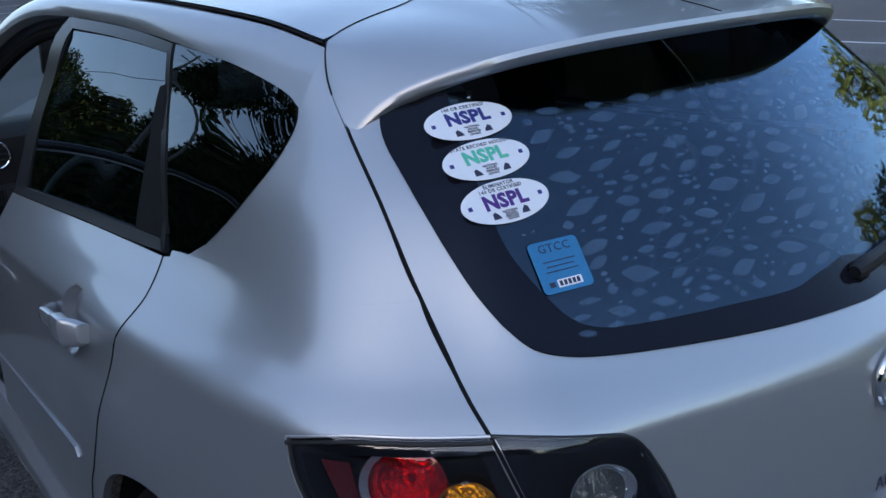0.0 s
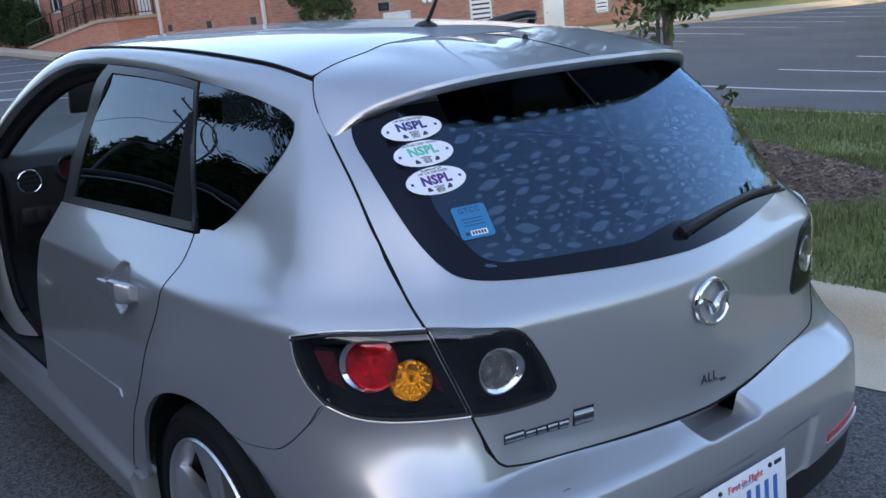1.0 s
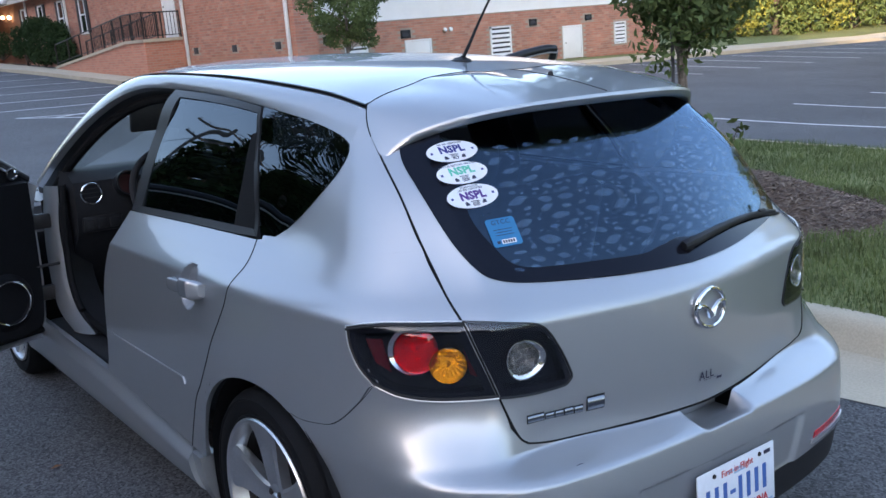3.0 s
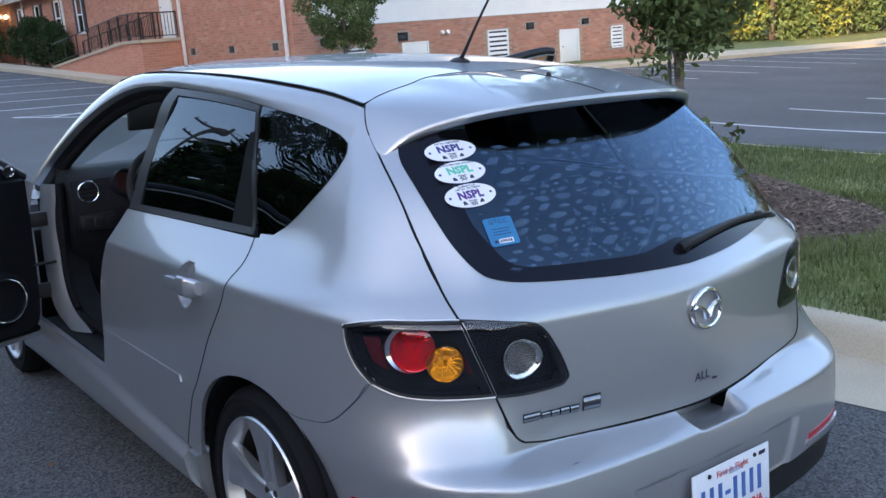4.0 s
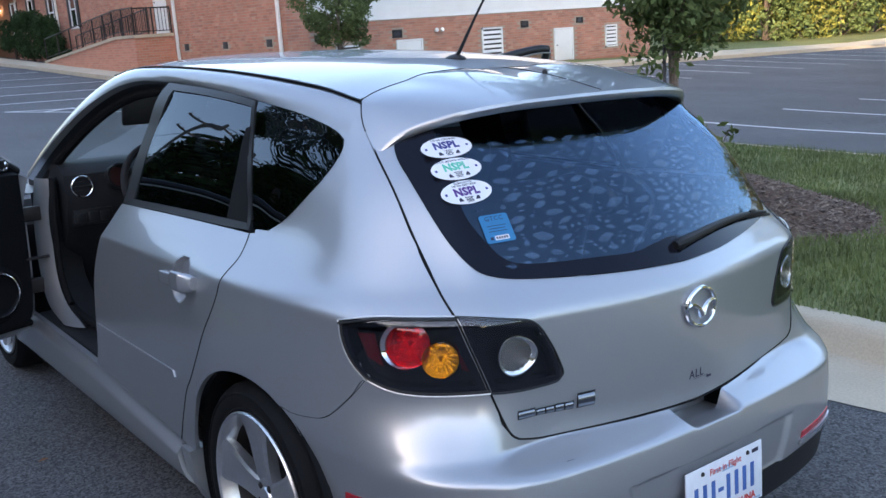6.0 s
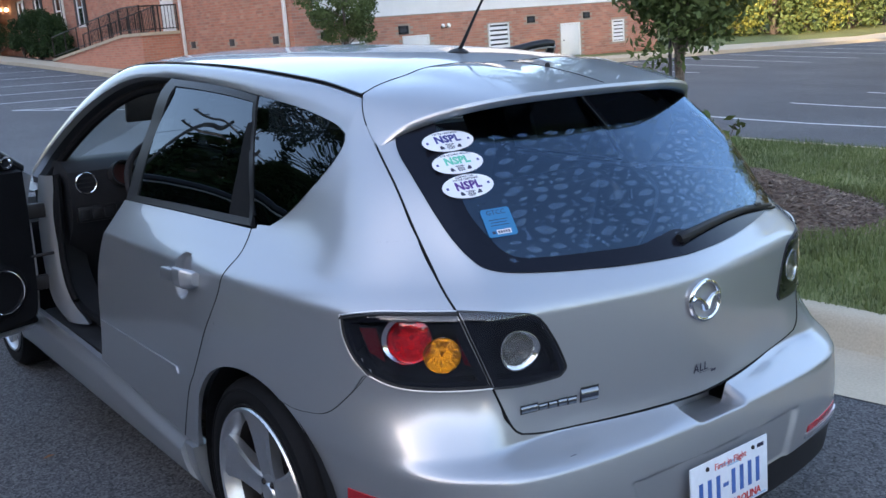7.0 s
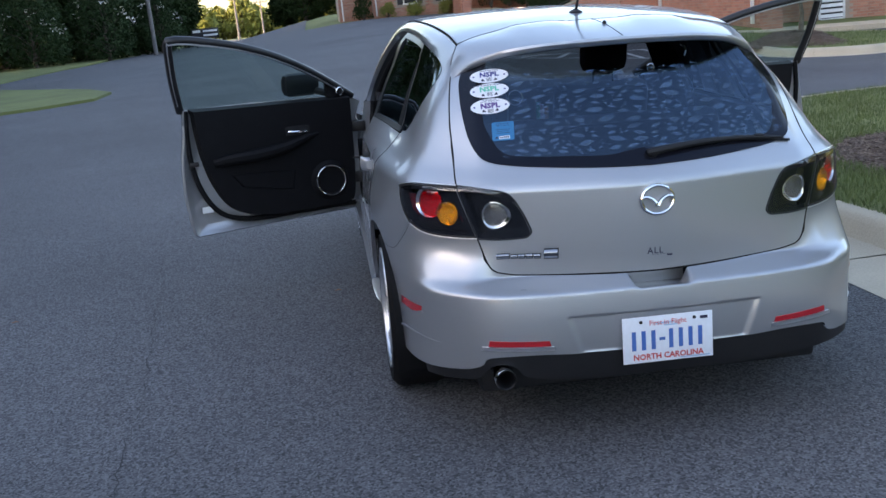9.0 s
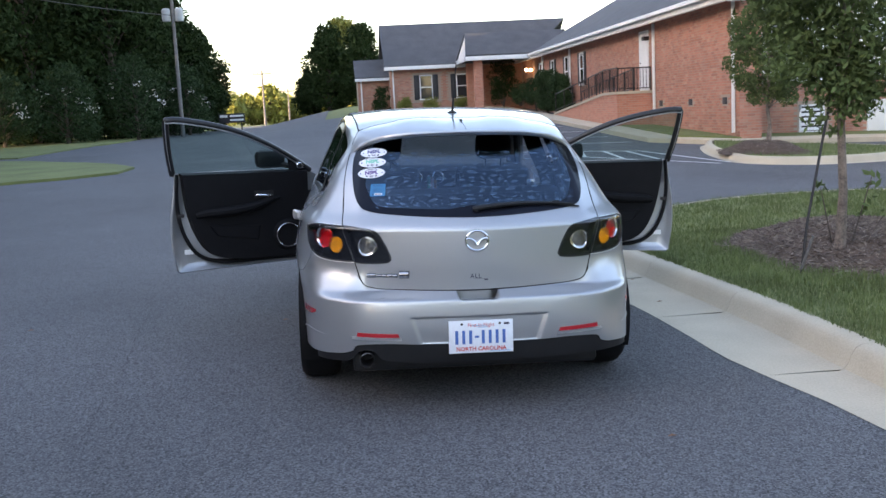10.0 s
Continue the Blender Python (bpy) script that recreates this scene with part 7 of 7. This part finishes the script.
def rail_run(pts, posts, bal, parent):
    for h in (.80, .12):
        bm = bmesh.new()
        tube(bm, [p + Vector((0, 0, h)) for p in pts], .022 if h > .5 else .014, 6)
        part("rail_bar", bm, M_IRON, parent)
    def at(f):
        k = min(len(pts) - 2, int(f * (len(pts) - 1)))
        return pts[k].lerp(pts[k + 1], f * (len(pts) - 1) - k)
    for i in range(posts + 1):
        bm = bmesh.new()
        p = at(min(.999, i / posts))
        tube(bm, [p, p + Vector((0, 0, .82))], .024, 6)
        part("rail_post", bm, M_IRON, parent)
    for i in range(bal):
        bm = bmesh.new()
        p = at((i + .5) / bal)
        tube(bm, [p + Vector((0, 0, .1)), p + Vector((0, 0, .80))], .010, 5)
        part("baluster", bm, M_IRON, parent)


rail_run([Vector((8.72, 27.05, 1.72)), Vector((9.88, 27.05, 1.72))], 2, 11, ramp)
rail_run([Vector((8.72, y, deck(y) + .08)) for y in (27.05, 28.6, 30, 32)], 5, 44, ramp)
rail_run([Vector((8.72, y, deck(y) + .08)) for y in (32, 34, 36.4)], 3, 0, ramp)
rail_run([Vector((9.75, y, deck(y) + .08)) for y in (28.6, 30, 32, 36.0)], 4, 30, ramp)

# ---- plants ----
def leaf_mesh(name, mt, centres, n, size, seed, squash=.75, slim=.42):
    """Many small leaves round clump centres (x, y, z, radius)."""
    rng = np.random.default_rng(seed)
    C = np.array(centres)
    w = C[:, 3] ** 2
    idx = rng.choice(len(C), n, p=w / w.sum())
    d = rng.normal(size=(n, 3))
    d /= np.linalg.norm(d, axis=1)[:, None]
    r = C[idx, 3] * rng.uniform(.35, 1.08, n) ** .6
    P = C[idx, :3] + d * r[:, None] * np.array([1, 1, squash])
    a = rng.normal(size=(n, 3)) + d * .3
    a[:, 2] -= .35
    a /= np.linalg.norm(a, axis=1)[:, None]
    b = np.cross(a, rng.normal(size=(n, 3)))
    b /= np.linalg.norm(b, axis=1)[:, None]
    s = size * rng.uniform(.6, 1.3, n)[:, None]
    V = np.empty((n * 4, 3))
    V[0::4], V[1::4], V[2::4], V[3::4] = P - a * s, P + b * s * slim, P + a * s, P - b * s * slim
    me = bpy.data.meshes.new(name)
    me.vertices.add(n * 4)
    me.vertices.foreach_set("co", V.ravel())
    me.loops.add(n * 4)
    me.loops.foreach_set("vertex_index", np.arange(n * 4, dtype=np.int32))
    me.polygons.add(n)
    me.polygons.foreach_set("loop_start", np.arange(0, n * 4, 4, dtype=np.int32))
    me.update(calc_edges=True)
    me.materials.append(mt)
    return me


def tree(name, x, y, height, trunk_r, crown_z, crown_r, clumps, leaves, leaf, seed, mt, label, category="tree", lean=(0, 0), z=None, clump_r=.32, group="", taper=0.0):
    """A tapered trunk with limbs that end in uneven clumps of leaves."""
    z0 = land(x, y) if z is None else z
    e = thing(name, label, category, None, group)
    rng = random.Random(seed)
    top = Vector((x + lean[0], y + lean[1], z0 + height * .93))
    base = Vector((x, y, z0 - .08))
    bm = bmesh.new()
    n = 9
    pts = [base.lerp(top, i / n) + Vector((rng.uniform(-1, 1), rng.uniform(-1, 1), 0)) * trunk_r * .7 * (i > 0) for i in range(n + 1)]
    tube(bm, pts, [trunk_r * (1.25 if i == 0 else 1.0) * (1 - .82 * (i / n)) for i in range(n + 1)], 10)
    C = []
    for k in range(clumps):
        f = (k + .5) / clumps
        h = crown_z + (height - crown_z) * f
        prof = math.sin(math.pi * min(1, .12 + .88 * f)) ** .6 * (1 - .35 * f) * (1 - taper * sstep(.5, 0, f))
        a = k * 2.4 + rng.uniform(-.5, .5)
        r = crown_r * prof * rng.uniform(.45, 1.0)
        c = Vector((x + lean[0] * h / height + r * math.cos(a), y + lean[1] * h / height + r * math.sin(a), z0 + h + rng.uniform(-.1, .1) * crown_r))
        C.append((*c, crown_r * clump_r * rng.uniform(.7, 1.35)))
        if k % max(1, clumps // 26) == 0:
            s = base.lerp(top, max(crown_z * .92 / height, min(.9, (h - crown_r * .35) / height)))
            mid = s.lerp(c, .5) + Vector((0, 0, crown_r * .08))
            tube(bm, [s, mid, c], [trunk_r * .32 * (1 - .5 * f), trunk_r * .2, trunk_r * .07], 6)
    part("trunk", bm, M_YOUNGBARK if trunk_r < .06 else M_BARK, e, "grey-brown trunk with limbs")
    ob = new("crown", leaf_mesh("crown", mt, C, leaves, leaf, seed))
    ob.parent = e
    return e


def shrub(name, x, y, r, h, leaves, leaf, seed, mt, label, z=None, squash=None):
    z0 = land(x, y) if z is None else z
    e = thing(name, label, "shrub")
    rng = random.Random(seed)
    C = []
    for k in range(26):
        a, f = rng.uniform(0, math.tau), rng.random()
        q = r * math.sqrt(rng.random()) * (1 - .5 * f ** 2) * .75
        C.append((x + q * math.cos(a), y + q * math.sin(a), z0 + h * (.12 + .76 * f), r * .38))
    bm = bmesh.new()
    for k in range(5):
        tube(bm, [(x, y, z0 - .05), C[k * 4][:3]], [.03, .012], 6)
    part("stem", bm, M_BARK, e)
    ob = new("foliage", leaf_mesh("foliage", mt, C, leaves, leaf, seed, .9))
    ob.parent = e
    return e


# young trees on the islands
tree("young_tree", 3.29, 2.76, 4.6, .037, 1.10, 1.15, 190, 36000, .032, 11, M_LEAF, "young street tree with a slim trunk in a mulch bed", lean=(.05, .05), z=.22, clump_r=.21, taper=.72)
tree("young_tree", 8.60, 15.4, 3.1, .045, .78, 1.08, 60, 17000, .042, 12, M_LEAF, "young green tree with a dense crown in a mulch bed", z=.50, clump_r=.21, taper=.3)
# shoots at the foot of the nearer trunk
for k, (dx, dy, h) in enumerate(((.16, .02, .5), (.28, -.06, .42), (-.06, .12, .4))):
    e = thing("tree_shoot", "thin leafy shoot beside the trunk", "shoot")
    bm = bmesh.new()
    tip = Vector((3.32 + dx * 1.6, 2.76 + dy * 1.5, .25 + h))
    tube(bm, [(3.32 + dx * .5, 2.76 + dy, .2), tip], [.007, .003], 5)
    part("stem", bm, M_BARK, e)
    ob = new("foliage", leaf_mesh("foliage", M_LEAF, [(3.32 + dx * (.6 + f), 2.76 + dy * (1 + .5 * f), .25 + h * f, .07) for f in (.45, .65, .85, 1.0)], 22, .04, 40 + k))
    ob.parent = e
# stake
bm = bmesh.new()
tube(bm, [(2.80, 2.42, .05), (2.90, 2.52, .45), (3.24, 2.80, 1.45)], .011, 8)
tagged(part("tree_stake", bm, M_IRON, None, "dark leaning metal stake beside the young tree"), category="stake")
bm = bmesh.new()
tube(bm, [(2.79, 2.40, .10), (2.84, 2.32, .36)], .010, 8)
tagged(part("tree_stake", bm, M_POLE, None, "short leaning ground peg beside the young tree"), category="stake")


def mulch(name, cx, cy, rx, ry, h, n, seed, label):
    rng = random.Random(seed)
    zb = lambda x, y: land(x, y) + .14 + h * sstep(1.05, .35, math.hypot((x - cx) / rx, (y - cy) / ry)) + .012 * noise.noise(Vector((x * 7, y * 7, 0)))
    e = thing(name, label, "mulch bed")
    bm = bmesh.new()
    R, N = 14, 48
    rows = []
    for j in range(R + 1):
        f = j / R * 1.04
        rows.append([bm.verts.new((px, py, zb(px, py) - (.03 if j == R else 0))) for px, py in ((cx + rx * f * (1 + .06 * math.sin(3 * a + seed) * f) * math.cos(a), cy + ry * f * (1 + .06 * math.sin(3 * a + seed) * f) * math.sin(a)) for a in (k * math.tau / N for k in range(N)))])
    for a, b in zip(rows, rows[1:]):
        for k in range(N):
            q = (a[k], a[(k + 1) % N], b[(k + 1) % N], b[k])
            bm.faces.new(q)
    part("mound", fix(bm), M_MULCH, e)
    verts, faces = [], []
    for _ in range(n):
        a, f = rng.uniform(0, math.tau), math.sqrt(rng.random()) * 1.06
        x, y = cx + rx * f * math.cos(a), cy + ry * f * math.sin(a)
        l, w, t = rng.uniform(.010, .045), rng.uniform(.003, .009), rng.uniform(.002, .006)
        m = Matrix.Translation((x, y, zb(x, y) + .006)) @ Euler((rng.uniform(-.5, .5), rng.uniform(-.5, .5), rng.uniform(0, 6.3))).to_matrix().to_4x4()
        b = len(verts)
        verts += [tuple(m @ Vector(p)) for p in ((-l, -w, 0), (l, -w * .6, 0), (l, w, 0), (-l, w, 0), (-l * .8, 0, t), (l * .8, 0, t))]
        faces += [(b, b + 1, b + 5, b + 4), (b + 3, b + 4, b + 5, b + 2), (b, b + 4, b + 3), (b + 1, b + 2, b + 5)]
    me = bpy.data.meshes.new("chips")
    me.from_pydata(verts, [], faces)
    me.materials.append(M_CHIPS)
    ob = new("wood_chip", me)
    ob.parent = e
    tagged(ob, "shredded brown wood chips", kind="stuff")


mulch("mulch_bed", 3.93, 3.35, 1.17, 1.66, .23, 13000, 3, "low mound of dark brown mulch round the young tree")
mulch("mulch_bed", 8.6, 15.6, .95, 1.0, .22, 1800, 4, "mound of dark mulch round the dense young tree")


def grass(name, box4, n, h, seed, inside, label):
    rng = np.random.default_rng(seed)
    x0, y0, x1, y1 = box4
    P = np.column_stack([rng.uniform(x0, x1, n), rng.uniform(y0, y1, n)])
    P = P[inside(P[:, 0], P[:, 1])]
    n = len(P)
    Z = np.array([land(a, b) + .143 for a, b in P])
    ang, H = rng.uniform(0, math.tau, n), h * rng.uniform(.45, 1.25, n)
    tuft = np.array([.75 + .5 * noise.noise(Vector((a * 1.7, b * 1.7, 3))) for a, b in P])
    H = H * np.clip(tuft, .4, 1.3)
    dx, dy = np.cos(ang), np.sin(ang)
    lean = H * rng.uniform(.1, .75, n)
    w = rng.uniform(.0025, .0048, n)
    V = np.empty((n * 3, 3))
    V[0::3] = np.column_stack([P[:, 0] - dy * w, P[:, 1] + dx * w, Z])
    V[1::3] = np.column_stack([P[:, 0] + dy * w, P[:, 1] - dx * w, Z])
    V[2::3] = np.column_stack([P[:, 0] + dx * lean, P[:, 1] + dy * lean, Z + H])
    me = bpy.data.meshes.new(name)
    me.vertices.add(n * 3)
    me.vertices.foreach_set("co", V.ravel())
    me.loops.add(n * 3)
    me.loops.foreach_set("vertex_index", np.arange(n * 3, dtype=np.int32))
    me.polygons.add(n)
    me.polygons.foreach_set("loop_start", np.arange(0, n * 3, 3, dtype=np.int32))
    me.update(calc_edges=True)
    me.materials.append(M_BLADE)
    tagged(new(name, me), label, "grass", kind="stuff")


def in_poly(poly):
    def f(x, y):
        c = np.zeros(len(x), bool)
        for (ax, ay), (bx, by) in zip(poly, poly[1:] + poly[:1]):
            if ay != by:
                c ^= ((ay > y) != (by > y)) & (x < (bx - ax) * (y - ay) / (by - ay) + ax)
        return c
    return f


lawn_in = in_poly(inset(inner, 0.165))
bed = lambda x, y: np.hypot((x - 3.93) / 1.11, (y - 3.35) / 1.60) > 1
grass("grass_blades", (1.9, -1.2, 5.2, 5.0), 78000, .075, 21, lambda x, y: lawn_in(x, y) & bed(x, y), "rough green grass blades on the island")
grass("grass_blades", (2.0, 5.0, 8.0, 8.8), 42000, .075, 22, lambda x, y: lawn_in(x, y) & bed(x, y), "rough green grass blades on the island")
grass("grass_blades", (5.2, .0, 7.8, 5.0), 26000, .08, 23, lambda x, y: lawn_in(x, y) & bed(x, y), "rough green grass blades on the island")
isle_in = in_poly(inset(ring2(ISLE2, 50)[::-1], 0.22))
grass("grass_blades", (7.5, 13.6, 12.2, 19.4), 16000, .09, 24, isle_in, "green grass blades on the small island")

# planting before the building
for x, y, r, h, s in ((9.25, 37.9, .68, 1.75, 1), (9.1, 39.6, .80, 2.05, 2), (9.2, 36.7, .55, 1.1, 3), (8.9, 41.4, .75, 1.6, 4)):
    shrub("rounded_shrub", x, y, r, h, 8000, .05, 50 + s, M_LEAF2, "dark green clipped shrub against the brick wall", land(x, y) + .15)
shrub("tall_yew", 8.3, 47.2, .95, 3.0, 5200, .06, 61, M_WOOD, "tall dark evergreen beside the porch", 1.5)
shrub("rounded_shrub", 8.9, 45.6, .7, 1.1, 1800, .06, 62, M_LEAF2, "dark green clipped shrub beside the porch", 1.5)
shrub("cone_shrub", 1.75, 49.6, .62, 1.6, 2200, .06, 63, M_WOOD, "dark conical shrub at the wing's corner", 1.45)
for x, s in ((3.0, 1), (4.5, 2), (6.2, 3)):
    shrub("low_shrub", x, 49.1, .55, .7, 1400, .05, 64 + s, M_YELLOWSUNLEAF, "low yellow-green shrub under the windows", land(x, 49.1))

# woods: left of the drive, behind, and beyond the far lawn
rng = random.Random(77)
for k, (x, y, h, r) in enumerate(((-16.5, 66, 13.5, 4.4), (-21, 62, 17, 5.0), (-26, 68, 18, 5.5), (-14.2, 74, 10.5, 3.6), (-19, 76, 17, 5), (-31, 60, 18, 5.5), (-24, 56, 14, 4.6), (-36, 72, 19, 6), (-29, 78, 19, 6), (-41, 60, 18, 6), (-13.5, 84, 8.5, 3.0))):
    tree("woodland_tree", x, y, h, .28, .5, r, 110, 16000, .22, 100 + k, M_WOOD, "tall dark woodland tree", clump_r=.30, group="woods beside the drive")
for k, (x, y, h, r) in enumerate(((-14.2, 61, 5.2, 2.6), (-17.6, 57, 4.6, 2.4), (-20.5, 54, 4.2, 2.2), (-11.6, 66, 4.6, 2.0))):
    tree("flowering_tree", x, y, h, .12, .5, r, 70, 7000, .10, 130 + k, M_LEAF2, "bushy tree with pale blossom at the wood's edge", clump_r=.30, group="flowering trees")
    e = leaf_mesh("blossom", M_BLOSSOM, [(x + r * .8 * math.cos(a), y - r * .5 + r * .3 * math.sin(a * 2), land(x, y) + h * (.45 + .12 * (a % 3)), .35) for a in range(8)], 60, .10, 140 + k)
    ob = new("blossom", e)
    ob.parent = [o for o in scene.objects if o.name.startswith("flowering_tree")][-1]
for k, (x, y, h, r) in enumerate(((-1.5, 78, 6.8, 2.2), (1.3, 76, 6.2, 2.6), (-3.4, 84, 3.6, 1.5), (-.2, 82, 7.8, 2.6))):
    tree("woodland_tree", x, y, h, .2, .5, r, 90, 9000, .17, 150 + k, M_WOOD if k != 3 else M_YELLOWSUNLEAF, "rounded tree behind the wing" if k != 3 else "tree with sunlight put into its yellow-green crown colour", clump_r=.30, group="trees behind the wing")
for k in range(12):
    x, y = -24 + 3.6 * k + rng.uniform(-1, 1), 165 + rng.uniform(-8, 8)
    tree("distant_tree", x, y, rng.uniform(4, 6.5), .2, .6, 3.4, 40, 1500, .5, 170 + k, M_YELLOWSUNLEAF, "distant tree with sunlight put into its yellow-green leaf colour", clump_r=.36, group="distant trees")
for k in range(16):
    x, y = 36 + 3.4 * k + rng.uniform(-1, 1), 50 + rng.uniform(-3, 4) - .35 * k
    tree("woodland_tree", x, y, rng.uniform(9, 14), .22, .8, 3.6, 60, 3600, .34, 200 + k, M_YELLOWSUNLEAF if k % 3 else M_WOOD, "tree at the edge of the far lawn", clump_r=.32, group="woods beyond the far lawn")
for k in range(20):
    y = -46 + 4.8 * k + rng.uniform(-1, 1)
    if y > 48:
        break
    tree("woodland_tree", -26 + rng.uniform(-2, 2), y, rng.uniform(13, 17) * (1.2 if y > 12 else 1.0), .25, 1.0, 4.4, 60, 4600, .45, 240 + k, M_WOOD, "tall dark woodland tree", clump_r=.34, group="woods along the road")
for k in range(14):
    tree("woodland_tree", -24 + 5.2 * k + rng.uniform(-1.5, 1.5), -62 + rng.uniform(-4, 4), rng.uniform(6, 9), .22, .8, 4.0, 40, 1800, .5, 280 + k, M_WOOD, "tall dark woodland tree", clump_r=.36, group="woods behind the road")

# Unseen second row, added to keep the low sun off the car.
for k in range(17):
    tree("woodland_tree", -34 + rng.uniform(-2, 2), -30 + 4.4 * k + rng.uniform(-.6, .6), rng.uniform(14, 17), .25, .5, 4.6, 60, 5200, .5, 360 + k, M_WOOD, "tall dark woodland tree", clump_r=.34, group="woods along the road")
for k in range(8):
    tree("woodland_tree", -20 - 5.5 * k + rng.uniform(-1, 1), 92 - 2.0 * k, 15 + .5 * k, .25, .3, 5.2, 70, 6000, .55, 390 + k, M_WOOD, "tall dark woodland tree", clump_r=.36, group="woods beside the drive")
# Here and beside the car park, every other crown carries sunlight in its colour.
for k, (x, y, h, r) in enumerate(((38.2, 28.2, 6.5, 2.3), (40.6, 26.8, 7.5, 2.5), (43.2, 26.6, 7.0, 2.4), (45.6, 25.6, 8.0, 2.6), (48.4, 25.4, 8.0, 2.6), (51.2, 24.8, 8.5, 2.8), (54, 25, 8.5, 2.8), (46, 30, 9.5, 3.0), (41, 31, 9.0, 2.8), (52, 29, 10, 3))):
    tree("bushy_tree", x, y, h, .14, .1, r, 70, 6500, .13, 420 + k, M_YELLOWSUNLEAF if k % 2 == 0 else M_LEAF, "bushy tree in evening light at the lawn's edge", clump_r=.28, group="bushy trees at the far lawn")
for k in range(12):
    tree("woodland_tree", 31 + rng.uniform(-3, 3), -44 + 5.0 * k + rng.uniform(-1, 1), rng.uniform(9, 13), .22, .8, 4.0, 50, 4200, .30, 320 + k, M_YELLOWSUNLEAF if k % 2 else M_WOOD, "tall woodland tree in evening light", clump_r=.36, group="woods beside the car park")

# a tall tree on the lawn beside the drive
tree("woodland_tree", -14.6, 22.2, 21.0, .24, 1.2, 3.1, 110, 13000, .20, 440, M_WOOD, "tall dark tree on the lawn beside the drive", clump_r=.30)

# ---- poles and cables ----
def pole(x, y, h, r, z0, arms, label, tank=False):
    e = thing("utility_pole", label, "utility pole")
    bm = bmesh.new()
    tube(bm, [(x, y, z0 - .2), (x + .02 * h * .1, y, z0 + h)], [r, r * .7], 10)
    part("post", bm, M_POLE, e)
    for dz, w in arms:
        bm = bmesh.new()
        box(bm, (x - w, y - .06, z0 + h - dz), (x + w, y + .06, z0 + h - dz + .12), None, 0, .01)
        part("crossarm", bm, M_POLE, e)
        for s in (-.9, -.45, .45, .9):
            bm = bmesh.new()
            revolve(bm, [(.04, 0), (.05, .08), (.02, .16), (0, .16)], 8, pose(x + s * w, y, z0 + h - dz + .12))
            part("insulator", bm, M_SHUTTER, e)
    if tank:
        for s in (-1, 1):
            bm = bmesh.new()
            revolve(bm, [(0, 0), (.26, .02), (.28, .1), (.28, .75), (.2, .85), (0, .88)], 16, pose(x + s * .42, y, z0 + h - 1.9))
            part("transformer", bm, M_GREYTANK, e, "grey transformer can")


pole(-11.35, 61.5, 9.6, .14, .5, ((.4, .9),), "tall weathered utility pole with transformer cans", True)
pole(-9.8, 112, 6.4, .14, .9, ((.5, 1.1),), "distant wooden utility pole")
pole(-7.4, 122, 4.4, .12, .9, ((.4, .9),), "distant wooden utility pole")
pole(-16.2, 33.0, 14.2, .17, .7, ((.5, 1.5), (1.6, 1.2)), "tall wooden utility pole beside the drive")
for a, b, sag in (((-11.35, 61.5, 8.6), (-31, 24, 11.5), 1.0), ((-16.2, 33, 14.6), (-34, -36, 12.0), 1.6), ((-17.4, 33, 14.4), (-11.9, 61.5, 9.6), 1.0)):
    bm = bmesh.new()
    tube(bm, [Vector(a).lerp(Vector(b), i / 16) - Vector((0, 0, sag * 4 * (i / 16) * (1 - i / 16))) for i in range(17)], .025, 5)
    tagged(part("overhead_cable", bm, M_SHUTTER, None, "black overhead cable between the poles"), category="cable")
# low sign by the far drive
e = thing("roadside_sign", "low dark sign board with two rows of pale lettering", "sign")
bm = bmesh.new()
box(bm, (-10.6, 75.0, 1.30), (-8.5, 75.1, 2.05), None, 0, .02)
part("board", bm, M_SHUTTER, e)
for x0, x1, z0, z1 in ((-10.5, -9.9, 1.75, 1.95), (-9.7, -8.6, 1.78, 1.92), (-9.7, -8.6, 1.45, 1.6)):
    bm = bmesh.new()
    box(bm, (x0, 74.97, z0), (x1, 74.995, z1))
    part("sign_bar", bm, M_TRIM, e)
for x in (-10.3, -8.8):
    bm = bmesh.new()
    box(bm, (x - .05, 75.02, .3), (x + .05, 75.08, 1.32))
    part("sign_post", bm, M_SHUTTER, e)
# small litter on the asphalt
for x, y in ((-2.75, 2.2), (.75, -.5), (-1.05, 2.2), (1.7, 3.1), (1.62, 2.2), (2.0, 4.4)):
    bm = bmesh.new()
    m = Vector((x, y, land(x, y) + (.006 if x < 1.5 else .022)))
    v = [bm.verts.new(m + Vector(p)) for p in ((-.022, 0, 0), (0, -.009, .004), (.024, .002, .001), (.002, .011, .006))]
    bm.faces.new(v)
    tagged(part("dead_leaf", bm, M_DEADLEAF, None, "small curled brown leaf on the asphalt"), category="leaf")
